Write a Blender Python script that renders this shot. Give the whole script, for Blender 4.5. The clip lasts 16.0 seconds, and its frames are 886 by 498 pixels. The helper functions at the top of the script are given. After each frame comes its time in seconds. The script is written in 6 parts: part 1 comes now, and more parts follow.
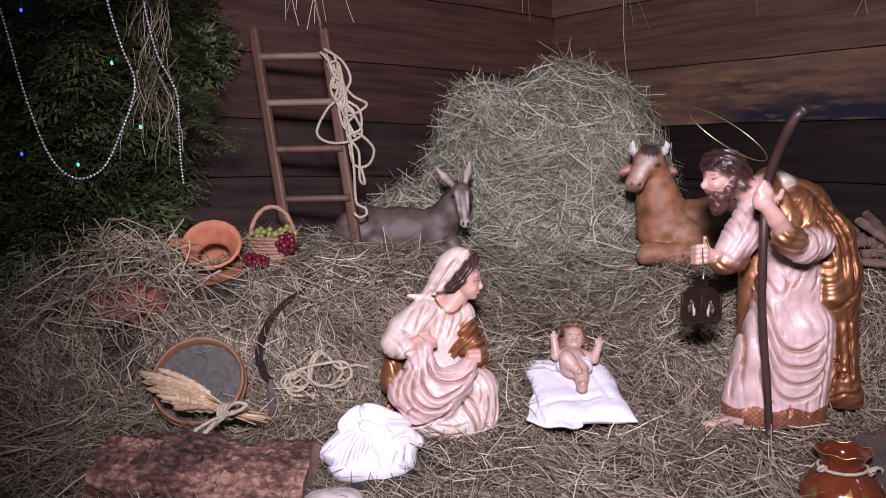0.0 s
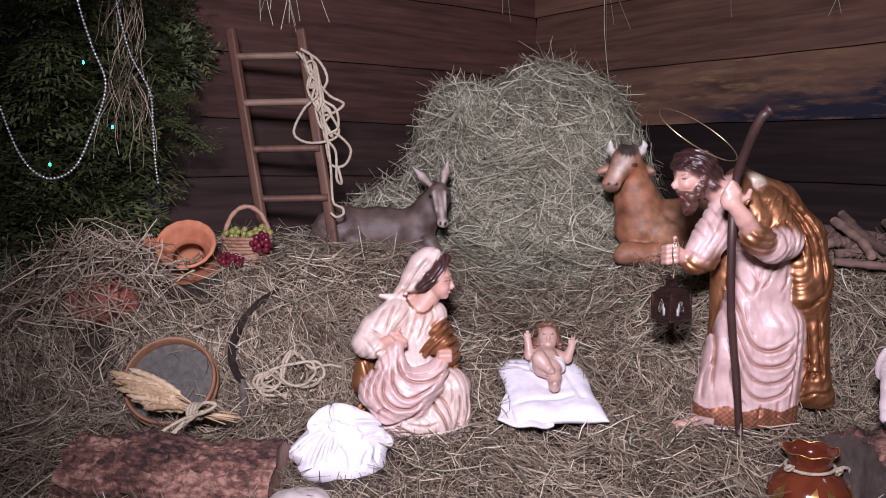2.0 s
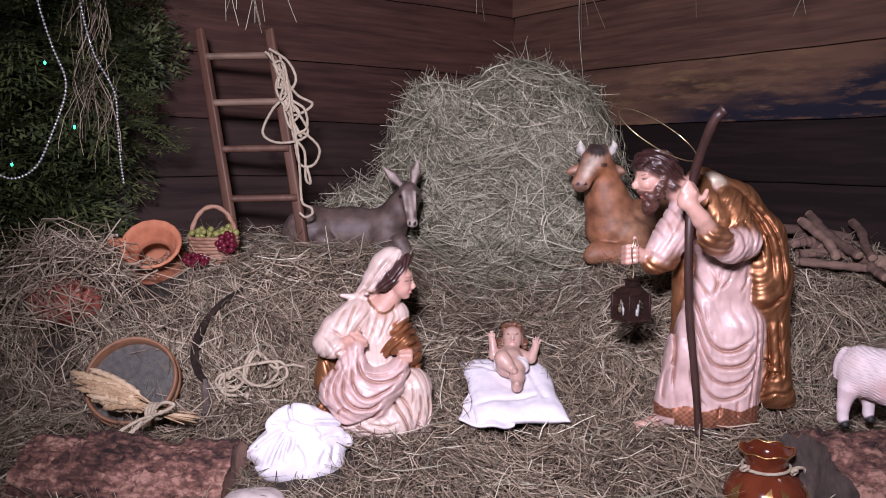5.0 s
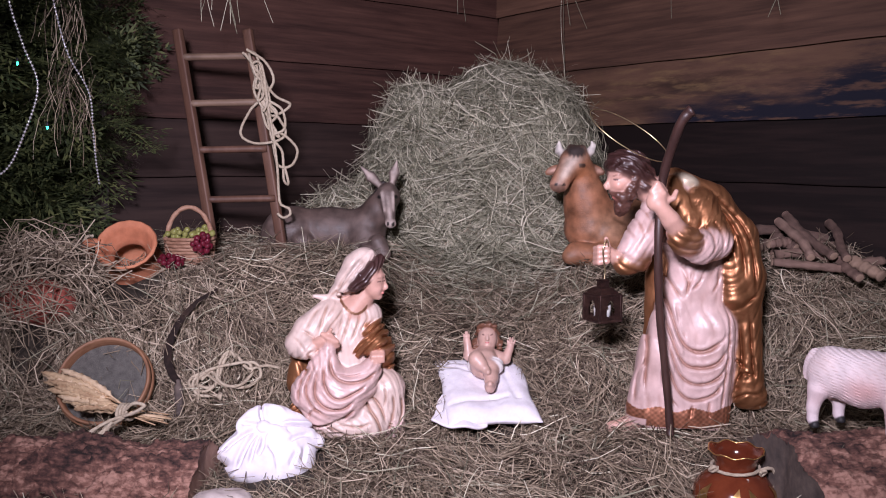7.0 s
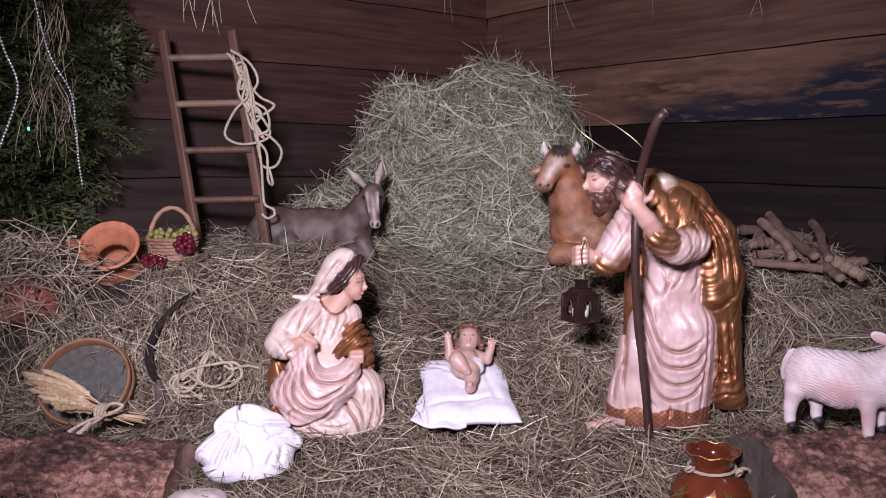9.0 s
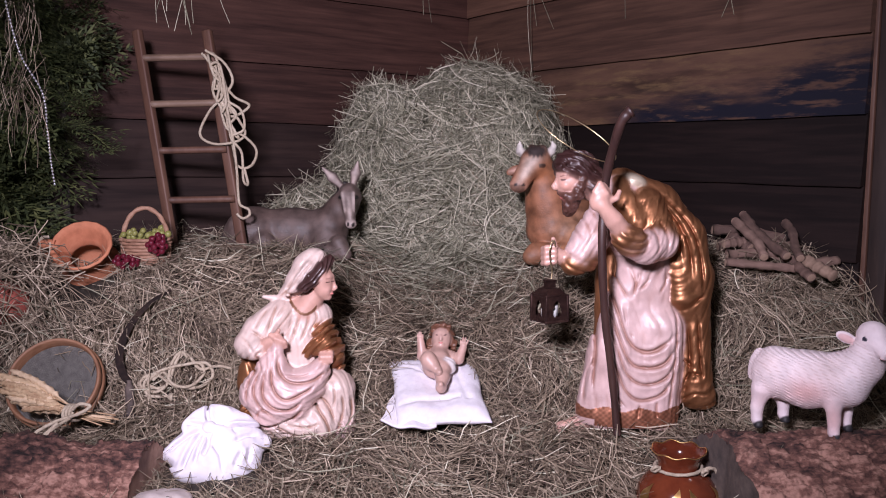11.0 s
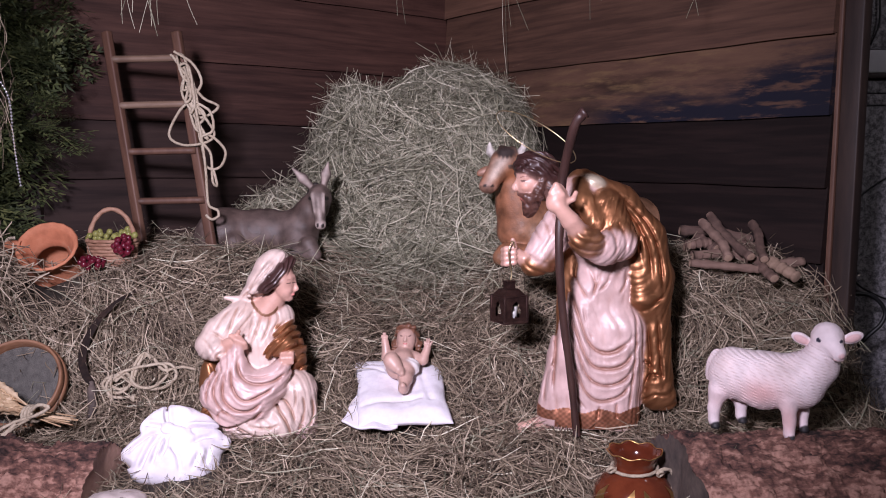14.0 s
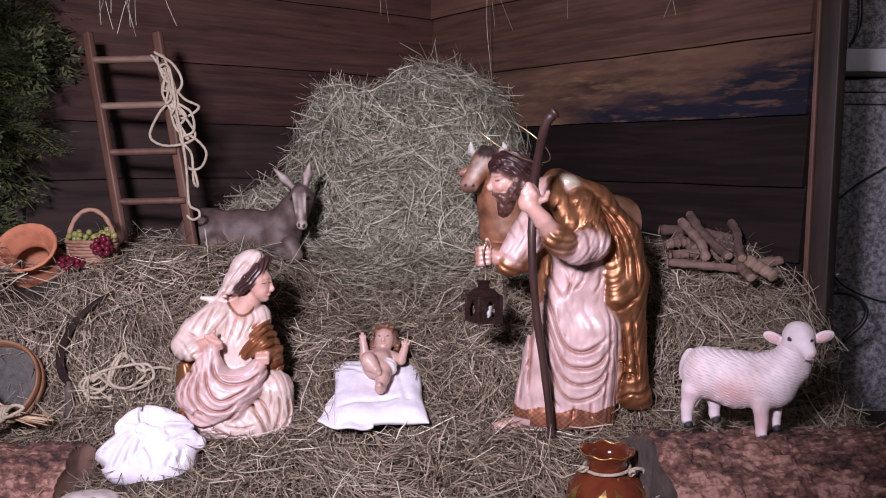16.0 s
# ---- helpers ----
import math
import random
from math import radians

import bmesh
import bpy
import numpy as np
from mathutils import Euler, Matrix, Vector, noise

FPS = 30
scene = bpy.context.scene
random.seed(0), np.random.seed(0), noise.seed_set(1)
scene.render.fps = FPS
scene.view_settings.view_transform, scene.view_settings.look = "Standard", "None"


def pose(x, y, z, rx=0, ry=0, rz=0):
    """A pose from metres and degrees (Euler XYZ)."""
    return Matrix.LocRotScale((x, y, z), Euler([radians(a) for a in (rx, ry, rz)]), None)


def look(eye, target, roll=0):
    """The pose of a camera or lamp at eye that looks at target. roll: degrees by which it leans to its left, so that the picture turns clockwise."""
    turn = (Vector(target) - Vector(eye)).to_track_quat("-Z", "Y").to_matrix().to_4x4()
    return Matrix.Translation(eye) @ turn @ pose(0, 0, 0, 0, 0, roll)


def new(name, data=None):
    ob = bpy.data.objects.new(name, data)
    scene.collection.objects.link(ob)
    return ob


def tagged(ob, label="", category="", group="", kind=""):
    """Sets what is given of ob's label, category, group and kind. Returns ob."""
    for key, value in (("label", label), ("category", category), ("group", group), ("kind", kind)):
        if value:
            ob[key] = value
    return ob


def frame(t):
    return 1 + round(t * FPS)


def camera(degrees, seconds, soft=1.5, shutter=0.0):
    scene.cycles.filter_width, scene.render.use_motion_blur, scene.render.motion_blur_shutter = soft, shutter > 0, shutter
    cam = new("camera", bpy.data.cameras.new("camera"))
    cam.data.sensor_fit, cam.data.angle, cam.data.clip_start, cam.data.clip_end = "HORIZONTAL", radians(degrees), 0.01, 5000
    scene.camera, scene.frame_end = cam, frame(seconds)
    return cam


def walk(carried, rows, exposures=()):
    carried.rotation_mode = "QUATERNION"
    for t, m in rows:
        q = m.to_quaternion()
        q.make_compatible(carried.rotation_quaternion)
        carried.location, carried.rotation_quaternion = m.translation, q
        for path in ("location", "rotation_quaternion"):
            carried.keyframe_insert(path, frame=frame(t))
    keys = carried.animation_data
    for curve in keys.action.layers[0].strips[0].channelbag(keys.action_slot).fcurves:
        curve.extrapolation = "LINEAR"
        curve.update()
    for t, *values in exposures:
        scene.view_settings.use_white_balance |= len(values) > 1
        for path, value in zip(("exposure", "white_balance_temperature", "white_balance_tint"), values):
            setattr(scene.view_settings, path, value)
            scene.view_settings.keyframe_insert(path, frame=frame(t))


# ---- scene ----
cam = camera(57.0, 16.0, soft=1.0)
METRES, EYE, TILT, LEAN, TURN = 0.5, 0.6, -5.6, 0.0, 0.0
ROWS = [
    (0.0, 0.0, 0.0, 0.0, 0.0, 0.0, -0.0),
    (0.5, 0.0347, -0.0001, -0.0007, -0.04, 0.02, -0.01),
    (1.0, 0.0623, -0.0008, -0.0007, -0.0, 0.01, -0.0),
    (1.5, 0.0974, -0.0018, 0.0002, -0.0, -0.0, -0.01),
    (2.0, 0.1313, -0.002, 0.0013, -0.05, -0.03, -0.0),
    (2.5, 0.164, -0.0022, 0.0007, -0.11, -0.04, 0.0),
    (3.0, 0.1953, -0.0022, 0.0017, -0.11, -0.04, -0.01),
    (3.5, 0.228, -0.0032, 0.0022, -0.09, -0.06, -0.02),
    (4.0, 0.2557, -0.0035, 0.0031, -0.05, -0.08, -0.0),
    (6.5, 0.4121, -0.0052, 0.005, -0.04, -0.05, -0.01),
    (7.0, 0.4436, -0.0046, 0.0059, -0.05, -0.05, 0.01),
    (7.5, 0.472, -0.005, 0.0064, -0.03, -0.05, 0.02),
    (8.0, 0.5017, -0.0071, 0.0059, 0.1, -0.04, 0.01),
    (8.5, 0.528, -0.0078, 0.0061, 0.18, -0.04, 0.02),
    (9.0, 0.558, -0.0079, 0.0063, 0.2, -0.03, 0.04),
    (11.5, 0.7198, -0.0082, 0.009, 0.01, -0.07, 0.1),
    (12.0, 0.7504, -0.0091, 0.0086, 0.01, -0.06, 0.1),
    (12.5, 0.783, -0.01, 0.0085, 0.02, -0.04, 0.06),
    (13.0, 0.8131, -0.0103, 0.0095, 0.04, -0.04, 0.08),
    (13.5, 0.8449, -0.0107, 0.0101, 0.06, -0.04, 0.08),
    (14.0, 0.8746, -0.0113, 0.0109, 0.07, -0.03, 0.11),
    (14.5, 0.9075, -0.012, 0.0112, 0.11, -0.04, 0.18),
    (15.0, 0.9375, -0.0126, 0.0107, 0.16, -0.04, 0.19),
    (15.5, 0.97, -0.0135, 0.0115, 0.19, -0.05, 0.22),
    (16.0, 0.9995, -0.0143, 0.0113, 0.21, -0.05, 0.23),
]
walk(cam, [(t, pose(0, 0, EYE, TILT, LEAN, TURN) @ pose(METRES * x, METRES * y, METRES * z, 90 + pitch, roll, yaw)) for t, x, y, z, yaw, pitch, roll in ROWS],
     exposures=[(0, 0.0, 6500, 10), (4, 0.0, 6500, 11), (7, -0.06, 6500, 13), (16, -0.06, 6500, 14)])

# ---- light ----
world = bpy.data.worlds.new("world")
scene.world = world
world.use_nodes = True
world.node_tree.nodes["Background"].inputs[0].default_value = (0.80, 0.78, 0.90, 1)
world.node_tree.nodes["Background"].inputs[1].default_value = 0.04


def area_lamp(name, eye, target, size, watts, colour):
    data = bpy.data.lights.new(name, "AREA")
    data.shape, data.size, data.energy, data.color = "DISK", size, watts, colour
    ob = new(name, data)
    ob.matrix_world = look(eye, target)
    return ob


def spot_lamp(name, eye, target, radius, watts, cone, colour):
    data = bpy.data.lights.new(name, "SPOT")
    data.shadow_soft_size, data.energy, data.color = radius, watts, colour
    data.spot_size, data.spot_blend = radians(cone), 1.0
    ob = new(name, data)
    ob.matrix_world = look(eye, target)
    return ob


spot_lamp("stage_lamp", (-0.02, -0.20, 1.12), (0.29, 2.30, 0.42), 0.14, 392, 75, (1.0, 0.935, 1.15))
# Unseen fill lamp added to brighten the granite and the right side.
area_lamp("granite_fill_lamp", (2.35, 0.95, 1.9), (2.0, 2.6, 0.3), 0.4, 4.0, (0.98, 0.92, 1.0))

# ---- materials ----


def material(name, colours, scale=30.0, rough=0.8, metal=0.0, bump=0.3, detail=6.0, stretch=(1, 1, 1), island=False, per_object=False, coords="Object", bump_scale=None, spec=0.5, spread=(0.32, 0.68)):
    """A noise-driven surface: two or more colours over a stretched noise, with relief."""
    m = bpy.data.materials.new(name)
    m.use_nodes = True
    nt = m.node_tree
    n, l = nt.nodes, nt.links
    b = n["Principled BSDF"]
    b.inputs["Roughness"].default_value, b.inputs["Metallic"].default_value = rough, metal
    b.inputs["Specular IOR Level"].default_value = spec
    tc, mp = n.new("ShaderNodeTexCoord"), n.new("ShaderNodeMapping")
    mp.inputs["Scale"].default_value = stretch
    l.new(tc.outputs[coords], mp.inputs["Vector"])
    nz = n.new("ShaderNodeTexNoise")
    nz.inputs["Scale"].default_value, nz.inputs["Detail"].default_value, nz.inputs["Roughness"].default_value = scale, detail, 0.6
    l.new(mp.outputs[0], nz.inputs["Vector"])
    big = n.new("ShaderNodeTexNoise")
    big.inputs["Scale"].default_value, big.inputs["Detail"].default_value = scale * 0.17, 3
    l.new(mp.outputs[0], big.inputs["Vector"])
    mix = n.new("ShaderNodeMath")
    mix.operation = "MULTIPLY_ADD"
    mix.inputs[1].default_value = 0.55
    half = n.new("ShaderNodeMath")
    half.operation = "MULTIPLY"
    half.inputs[1].default_value = 0.45
    l.new(big.outputs[0], half.inputs[0])
    l.new(nz.outputs[0], mix.inputs[0])
    l.new(half.outputs[0], mix.inputs[2])
    src = mix.outputs[0]
    if island or per_object:
        r = n.new("ShaderNodeNewGeometry" if island else "ShaderNodeObjectInfo")
        add = n.new("ShaderNodeMath")
        add.operation = "MULTIPLY_ADD"
        add.inputs[1].default_value = 0.62 if island else 0.3
        l.new(r.outputs["Random Per Island" if island else "Random"], add.inputs[0])
        sh = n.new("ShaderNodeMath")
        sh.operation = "MULTIPLY_ADD"
        sh.inputs[1].default_value, sh.inputs[2].default_value = (0.4, -0.01) if island else (0.85, -0.09)
        l.new(src, sh.inputs[0])
        l.new(sh.outputs[0], add.inputs[2])
        src = add.outputs[0]
    ramp = n.new("ShaderNodeValToRGB")
    el = ramp.color_ramp.elements
    while len(el) < len(colours):
        el.new(0.5)
    lo, hi = (0.05, 0.95) if island else spread
    for i, c in enumerate(colours):
        el[i].position = lo + (hi - lo) * i / max(1, len(colours) - 1)
        el[i].color = (*c, 1)
    l.new(src, ramp.inputs[0])
    l.new(ramp.outputs[0], b.inputs["Base Color"])
    if bump:
        bp = n.new("ShaderNodeBump")
        bp.inputs["Strength"].default_value, bp.inputs["Distance"].default_value = bump, 0.004
        h = nz
        if bump_scale:
            h = n.new("ShaderNodeTexNoise")
            h.inputs["Scale"].default_value, h.inputs["Detail"].default_value = bump_scale, 4
            l.new(mp.outputs[0], h.inputs["Vector"])
        l.new(h.outputs[0], bp.inputs["Height"])
        l.new(bp.outputs[0], b.inputs["Normal"])
    return m


def painted(name, rough=0.44, coat=0.25, bump=0.12, scale=160, mottle=(0.82, 1.08)):
    """Painted plaster: colour and gilding come from the mesh, with fine brush relief."""
    m = bpy.data.materials.new(name)
    m.use_nodes = True
    n, l = m.node_tree.nodes, m.node_tree.links
    b = n["Principled BSDF"]
    ca, ma = n.new("ShaderNodeAttribute"), n.new("ShaderNodeAttribute")
    ca.attribute_name, ma.attribute_name = "paint", "gilt"
    tc, nz = n.new("ShaderNodeTexCoord"), n.new("ShaderNodeTexNoise")
    nz.inputs["Scale"].default_value, nz.inputs["Detail"].default_value = scale, 5
    l.new(tc.outputs["Object"], nz.inputs["Vector"])
    wear = n.new("ShaderNodeTexNoise")
    wear.inputs["Scale"].default_value, wear.inputs["Detail"].default_value = 28, 6
    l.new(tc.outputs["Object"], wear.inputs["Vector"])
    vr = n.new("ShaderNodeMapRange")
    vr.inputs[1].default_value, vr.inputs[2].default_value, vr.inputs[3].default_value, vr.inputs[4].default_value = 0.3, 0.7, *mottle
    l.new(wear.outputs[0], vr.inputs[0])
    mul = n.new("ShaderNodeMix")
    mul.data_type, mul.blend_type = "RGBA", "MULTIPLY"
    mul.inputs[0].default_value = 1.0
    l.new(ca.outputs["Color"], mul.inputs[6])
    l.new(vr.outputs[0], mul.inputs[7])
    l.new(mul.outputs[2], b.inputs["Base Color"])
    l.new(ma.outputs["Fac"], b.inputs["Metallic"])
    rr = n.new("ShaderNodeMapRange")
    rr.inputs[1].default_value, rr.inputs[2].default_value, rr.inputs[3].default_value, rr.inputs[4].default_value = 0.3, 0.7, rough - 0.08, rough + 0.1
    l.new(wear.outputs[0], rr.inputs[0])
    l.new(rr.outputs[0], b.inputs["Roughness"])
    b.inputs["Coat Weight"].default_value, b.inputs["Coat Roughness"].default_value = coat, 0.25
    bp = n.new("ShaderNodeBump")
    bp.inputs["Strength"].default_value, bp.inputs["Distance"].default_value = bump, 0.002
    l.new(nz.outputs[0], bp.inputs["Height"])
    l.new(bp.outputs[0], b.inputs["Normal"])
    return m


def stained(name):
    """A weathered board with a navy mould stain creeping in from one end and ochre worn patches."""
    m = material(name, [(0.040, 0.022, 0.016), (0.105, 0.056, 0.037), (0.150, 0.084, 0.050)], 14, 0.62, spec=0.2, bump=0.25, stretch=(0.35, 1, 2.2), spread=(0.32, 0.68))
    n, l = m.node_tree.nodes, m.node_tree.links
    b = n["Principled BSDF"]
    wood = b.inputs["Base Color"].links[0].from_socket
    tc, sep, mp = n.new("ShaderNodeTexCoord"), n.new("ShaderNodeSeparateXYZ"), n.new("ShaderNodeMapping")
    l.new(tc.outputs["Object"], sep.inputs[0])
    l.new(tc.outputs["Object"], mp.inputs["Vector"])
    mp.inputs["Scale"].default_value = (0.45, 1, 2.4)

    def grain(scale, detail):
        t = n.new("ShaderNodeTexNoise")
        t.inputs["Scale"].default_value, t.inputs["Detail"].default_value, t.inputs["Roughness"].default_value = scale, detail, 0.65
        l.new(mp.outputs[0], t.inputs["Vector"])
        return t.outputs[0]

    def step(x, lo, hi, a=0.0, b=1.0):
        t = n.new("ShaderNodeMapRange")
        t.interpolation_type = "SMOOTHSTEP"
        l.new(x, t.inputs[0])
        for k, v in enumerate((lo, hi, a, b)):
            t.inputs[k + 1].default_value = v
        return t.outputs[0]

    def calc(op, a, b):
        t = n.new("ShaderNodeMath")
        t.operation = op
        for k, v in enumerate((a, b)):
            if type(v) is float:
                t.inputs[k].default_value = v
            else:
                l.new(v, t.inputs[k])
        return t.outputs[0]

    def over(under, colour, fac):
        t = n.new("ShaderNodeMix")
        t.data_type = "RGBA"
        l.new(fac, t.inputs[0])
        l.new(under, t.inputs[6])
        t.inputs[7].default_value = (*colour, 1)
        return t.outputs[2]

    rough = grain(11, 8)
    edge = calc("ADD", step(sep.outputs[0], 1.30, 1.50, 0.835, 0.925), calc("MULTIPLY", calc("SUBTRACT", rough, 0.5), 0.22))
    low = step(calc("SUBTRACT", edge, sep.outputs[2]), -0.045, 0.055)
    mould = calc("MULTIPLY", calc("MULTIPLY", low, step(sep.outputs[0], 0.70, 0.95)), step(grain(22, 6), 0.34, 0.50, 0.25, 1.0))
    ochre = calc("MULTIPLY", step(grain(14, 9), 0.46, 0.80), calc("MULTIPLY", step(sep.outputs[0], 0.45, 0.62), step(sep.outputs[0], 1.5, 1.25)))
    l.new(over(over(wood, (0.19, 0.118, 0.058), ochre), (0.010, 0.010, 0.018), mould), b.inputs["Base Color"])
    return m


HAY = material("hay", [(0.030, 0.020, 0.014), (0.095, 0.067, 0.047), (0.195, 0.150, 0.102), (0.36, 0.29, 0.208), (0.70, 0.59, 0.46)], 9, 0.75, bump=0, island=True, spec=0.3)
HAY_GREEN = material("green_hay", [(0.045, 0.041, 0.027), (0.145, 0.136, 0.093), (0.30, 0.287, 0.20), (0.53, 0.495, 0.375), (0.88, 0.83, 0.67)], 9, 0.7, bump=0, island=True, spec=0.35)
# Near-black base under the straw: shade between the stalks put into the colour.
SHADED_BED = material("shaded_hay_bed", [(0.010, 0.007, 0.005), (0.035, 0.026, 0.018), (0.08, 0.06, 0.042)], 140, 0.95, bump=0.9, stretch=(1, 0.5, 1))
PLANK = material("plank_wood", [(0.057, 0.029, 0.020), (0.135, 0.069, 0.045), (0.212, 0.117, 0.074)], 30, 0.6, spec=0.3, bump=0.3, detail=9, stretch=(0.16, 1, 2.6), per_object=True, spread=(0.26, 0.74))
PLANK_STAINED = stained("stained_plank")
PLANK_RED = material("red_plank", [(0.029, 0.0125, 0.010), (0.084, 0.039, 0.029), (0.150, 0.075, 0.053)], 30, 0.58, spec=0.25, bump=0.3, detail=9, stretch=(0.16, 1, 2.6), per_object=True, spread=(0.26, 0.74))
# Near-black version of the plank wood, for the four lowest boards.
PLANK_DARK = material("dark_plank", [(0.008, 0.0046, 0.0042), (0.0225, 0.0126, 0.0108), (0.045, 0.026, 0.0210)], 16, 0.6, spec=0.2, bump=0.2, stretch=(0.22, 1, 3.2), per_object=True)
POST = material("post_wood", [(0.014, 0.009, 0.008), (0.032, 0.019, 0.015), (0.06, 0.035, 0.026)], 25, 0.6, bump=0.25, stretch=(2, 2, 0.25))
LADDER = material("ladder_wood", [(0.060, 0.026, 0.017), (0.115, 0.055, 0.035), (0.17, 0.088, 0.058)], 40, 0.6, bump=0.25, stretch=(1, 1, 0.25))
RUNG = material("rung_wood", [(0.10, 0.060, 0.040), (0.18, 0.112, 0.075), (0.26, 0.172, 0.12)], 45, 0.6, bump=0.2, stretch=(0.25, 1, 1))
ROPE = material("rope_fibre", [(0.25, 0.195, 0.135), (0.43, 0.355, 0.26), (0.56, 0.48, 0.37)], 160, 0.9, bump=0.5)
TERRA = material("terracotta", [(0.36, 0.125, 0.062), (0.50, 0.185, 0.095), (0.58, 0.25, 0.14)], 35, 0.82, bump=0.18)
BRICK_RED = material("red_lump_surface", [(0.20, 0.042, 0.03), (0.30, 0.07, 0.05), (0.38, 0.11, 0.075)], 35, 0.85, bump=0.3)
GLAZE = material("brown_glaze", [(0.055, 0.011, 0.006), (0.11, 0.024, 0.011), (0.17, 0.042, 0.018)], 20, 0.13, bump=0.03)
GILT = material("gilding", [(0.45, 0.24, 0.08), (0.62, 0.37, 0.14), (0.75, 0.5, 0.22)], 60, 0.33, metal=0.9, bump=0.15)
LINEN = material("white_linen", [(0.66, 0.62, 0.66), (0.74, 0.70, 0.74), (0.80, 0.77, 0.80)], 60, 0.9, bump=0.15, bump_scale=700, spec=0.2)
BARK = material("bark", [(0.014, 0.007, 0.006), (0.072, 0.032, 0.025), (0.165, 0.078, 0.057), (0.36, 0.20, 0.15)], 70, 0.95, bump=1.0, stretch=(0.55, 1, 1), spread=(0.38, 0.60))
ENDGRAIN = material("end_grain", [(0.035, 0.028, 0.026), (0.09, 0.068, 0.058), (0.16, 0.12, 0.098)], 45, 0.85, bump=0.6)
ENDGRAIN_RED = material("red_end_grain", [(0.10, 0.05, 0.035), (0.20, 0.11, 0.08), (0.28, 0.17, 0.12)], 45, 0.85, bump=0.6)
STICK = material("stick_bark", [(0.06, 0.034, 0.026), (0.14, 0.084, 0.064), (0.25, 0.16, 0.122)], 50, 0.85, bump=0.6, stretch=(1, 1, 0.4), per_object=True)
STICK_END = material("stick_end", [(0.20, 0.13, 0.09), (0.34, 0.23, 0.165)], 60, 0.85, bump=0.3)
STAFF = material("staff_wood", [(0.022, 0.010, 0.009), (0.045, 0.020, 0.016), (0.07, 0.034, 0.026)], 50, 0.5, bump=0.35, stretch=(1, 1, 0.3))
IRON = material("rusty_iron", [(0.010, 0.007, 0.0065), (0.020, 0.013, 0.011), (0.04, 0.024, 0.018)], 80, 0.85, metal=0.0, bump=0.4, spec=0.15)
LANTERN = material("lantern_metal", [(0.020, 0.010, 0.009), (0.045, 0.022, 0.018), (0.085, 0.045, 0.035)], 90, 0.45, metal=0.6, bump=0.4)
CANDLE = material("candle_wax", [(0.78, 0.76, 0.72), (0.84, 0.82, 0.80)], 40, 0.5, bump=0.05)
BASKETRY = material("basketry", [(0.19, 0.09, 0.052), (0.30, 0.16, 0.10), (0.40, 0.24, 0.165)], 90, 0.7, bump=0.4)
GREEN_GRAPE = material("green_grape", [(0.14, 0.14, 0.035), (0.22, 0.215, 0.065), (0.31, 0.295, 0.11)], 60, 0.22, bump=0.03)
RED_GRAPE = material("red_grape", [(0.05, 0.004, 0.008), (0.10, 0.008, 0.018), (0.16, 0.02, 0.035)], 60, 0.2, bump=0.03)
SIEVE_WOOD = material("sieve_hoop_wood", [(0.14, 0.06, 0.03), (0.24, 0.115, 0.06), (0.32, 0.17, 0.10)], 40, 0.6, bump=0.2, stretch=(1, 1, 3))
MESHWIRE = material("sieve_mesh", [(0.055, 0.050, 0.045), (0.10, 0.094, 0.084), (0.15, 0.14, 0.125)], 400, 0.7, metal=0.0, bump=0.8)
WHEAT = material("wheat_straw", [(0.34, 0.215, 0.12), (0.52, 0.37, 0.22), (0.64, 0.48, 0.32)], 120, 0.8, bump=0.4, per_object=True)
GRANITE = material("granite", [(0.07, 0.067, 0.074), (0.25, 0.24, 0.255), (0.44, 0.42, 0.44)], 420, 0.6, bump=0.15, detail=2, spread=(0.42, 0.60))
WHITE_BAND = material("white_moulding", [(0.60, 0.59, 0.62), (0.68, 0.67, 0.70)], 20, 0.7, bump=0.05)
CABLE = material("black_cable", [(0.008, 0.008, 0.009), (0.014, 0.014, 0.015)], 40, 0.5, bump=0)
PEARL = material("silver_bead", [(0.55, 0.54, 0.55), (0.72, 0.71, 0.72)], 90, 0.25, metal=0.55, bump=0)
LEAF = material("conifer_leaf", [(0.014, 0.020, 0.009), (0.036, 0.048, 0.019), (0.078, 0.094, 0.034), (0.17, 0.175, 0.068)], 7, 0.6, bump=0, island=True, spec=0.3)
TWIG = material("conifer_bark", [(0.035, 0.022, 0.016), (0.08, 0.05, 0.036)], 40, 0.9, bump=0.6)
STONE = material("pale_stone", [(0.40, 0.33, 0.31), (0.55, 0.47, 0.44), (0.66, 0.58, 0.55)], 40, 0.85, bump=0.5)
ROOF = material("roof_boards", [(0.03, 0.02, 0.017), (0.06, 0.04, 0.032), (0.09, 0.06, 0.05)], 20, 0.8, bump=0.3)
HALO = material("halo_wire", [(0.55, 0.42, 0.24), (0.70, 0.56, 0.34)], 50, 0.3, metal=0.9, bump=0)
PAINT = painted("painted_plaster", rough=0.41, coat=0.07, bump=0.25)
FUR = painted("painted_hide", rough=0.55, coat=0.0, bump=0.6, scale=240, mottle=(0.55, 1.35))
WOOL = painted("painted_wool", rough=0.6, coat=0.0, bump=0.5, scale=320)


def glow(name, colour, strength):
    m = bpy.data.materials.new(name)
    m.use_nodes = True
    b = m.node_tree.nodes["Principled BSDF"]
    b.inputs["Base Color"].default_value = (*colour, 1)
    b.inputs["Emission Color"].default_value, b.inputs["Emission Strength"].default_value = (*colour, 1), strength
    return m


LED_GREEN, LED_BLUE = glow("green_led", (0.03, 0.9, 0.40), 6), glow("blue_led", (0.02, 0.06, 1.0), 4)

# ---- mesh helpers ----


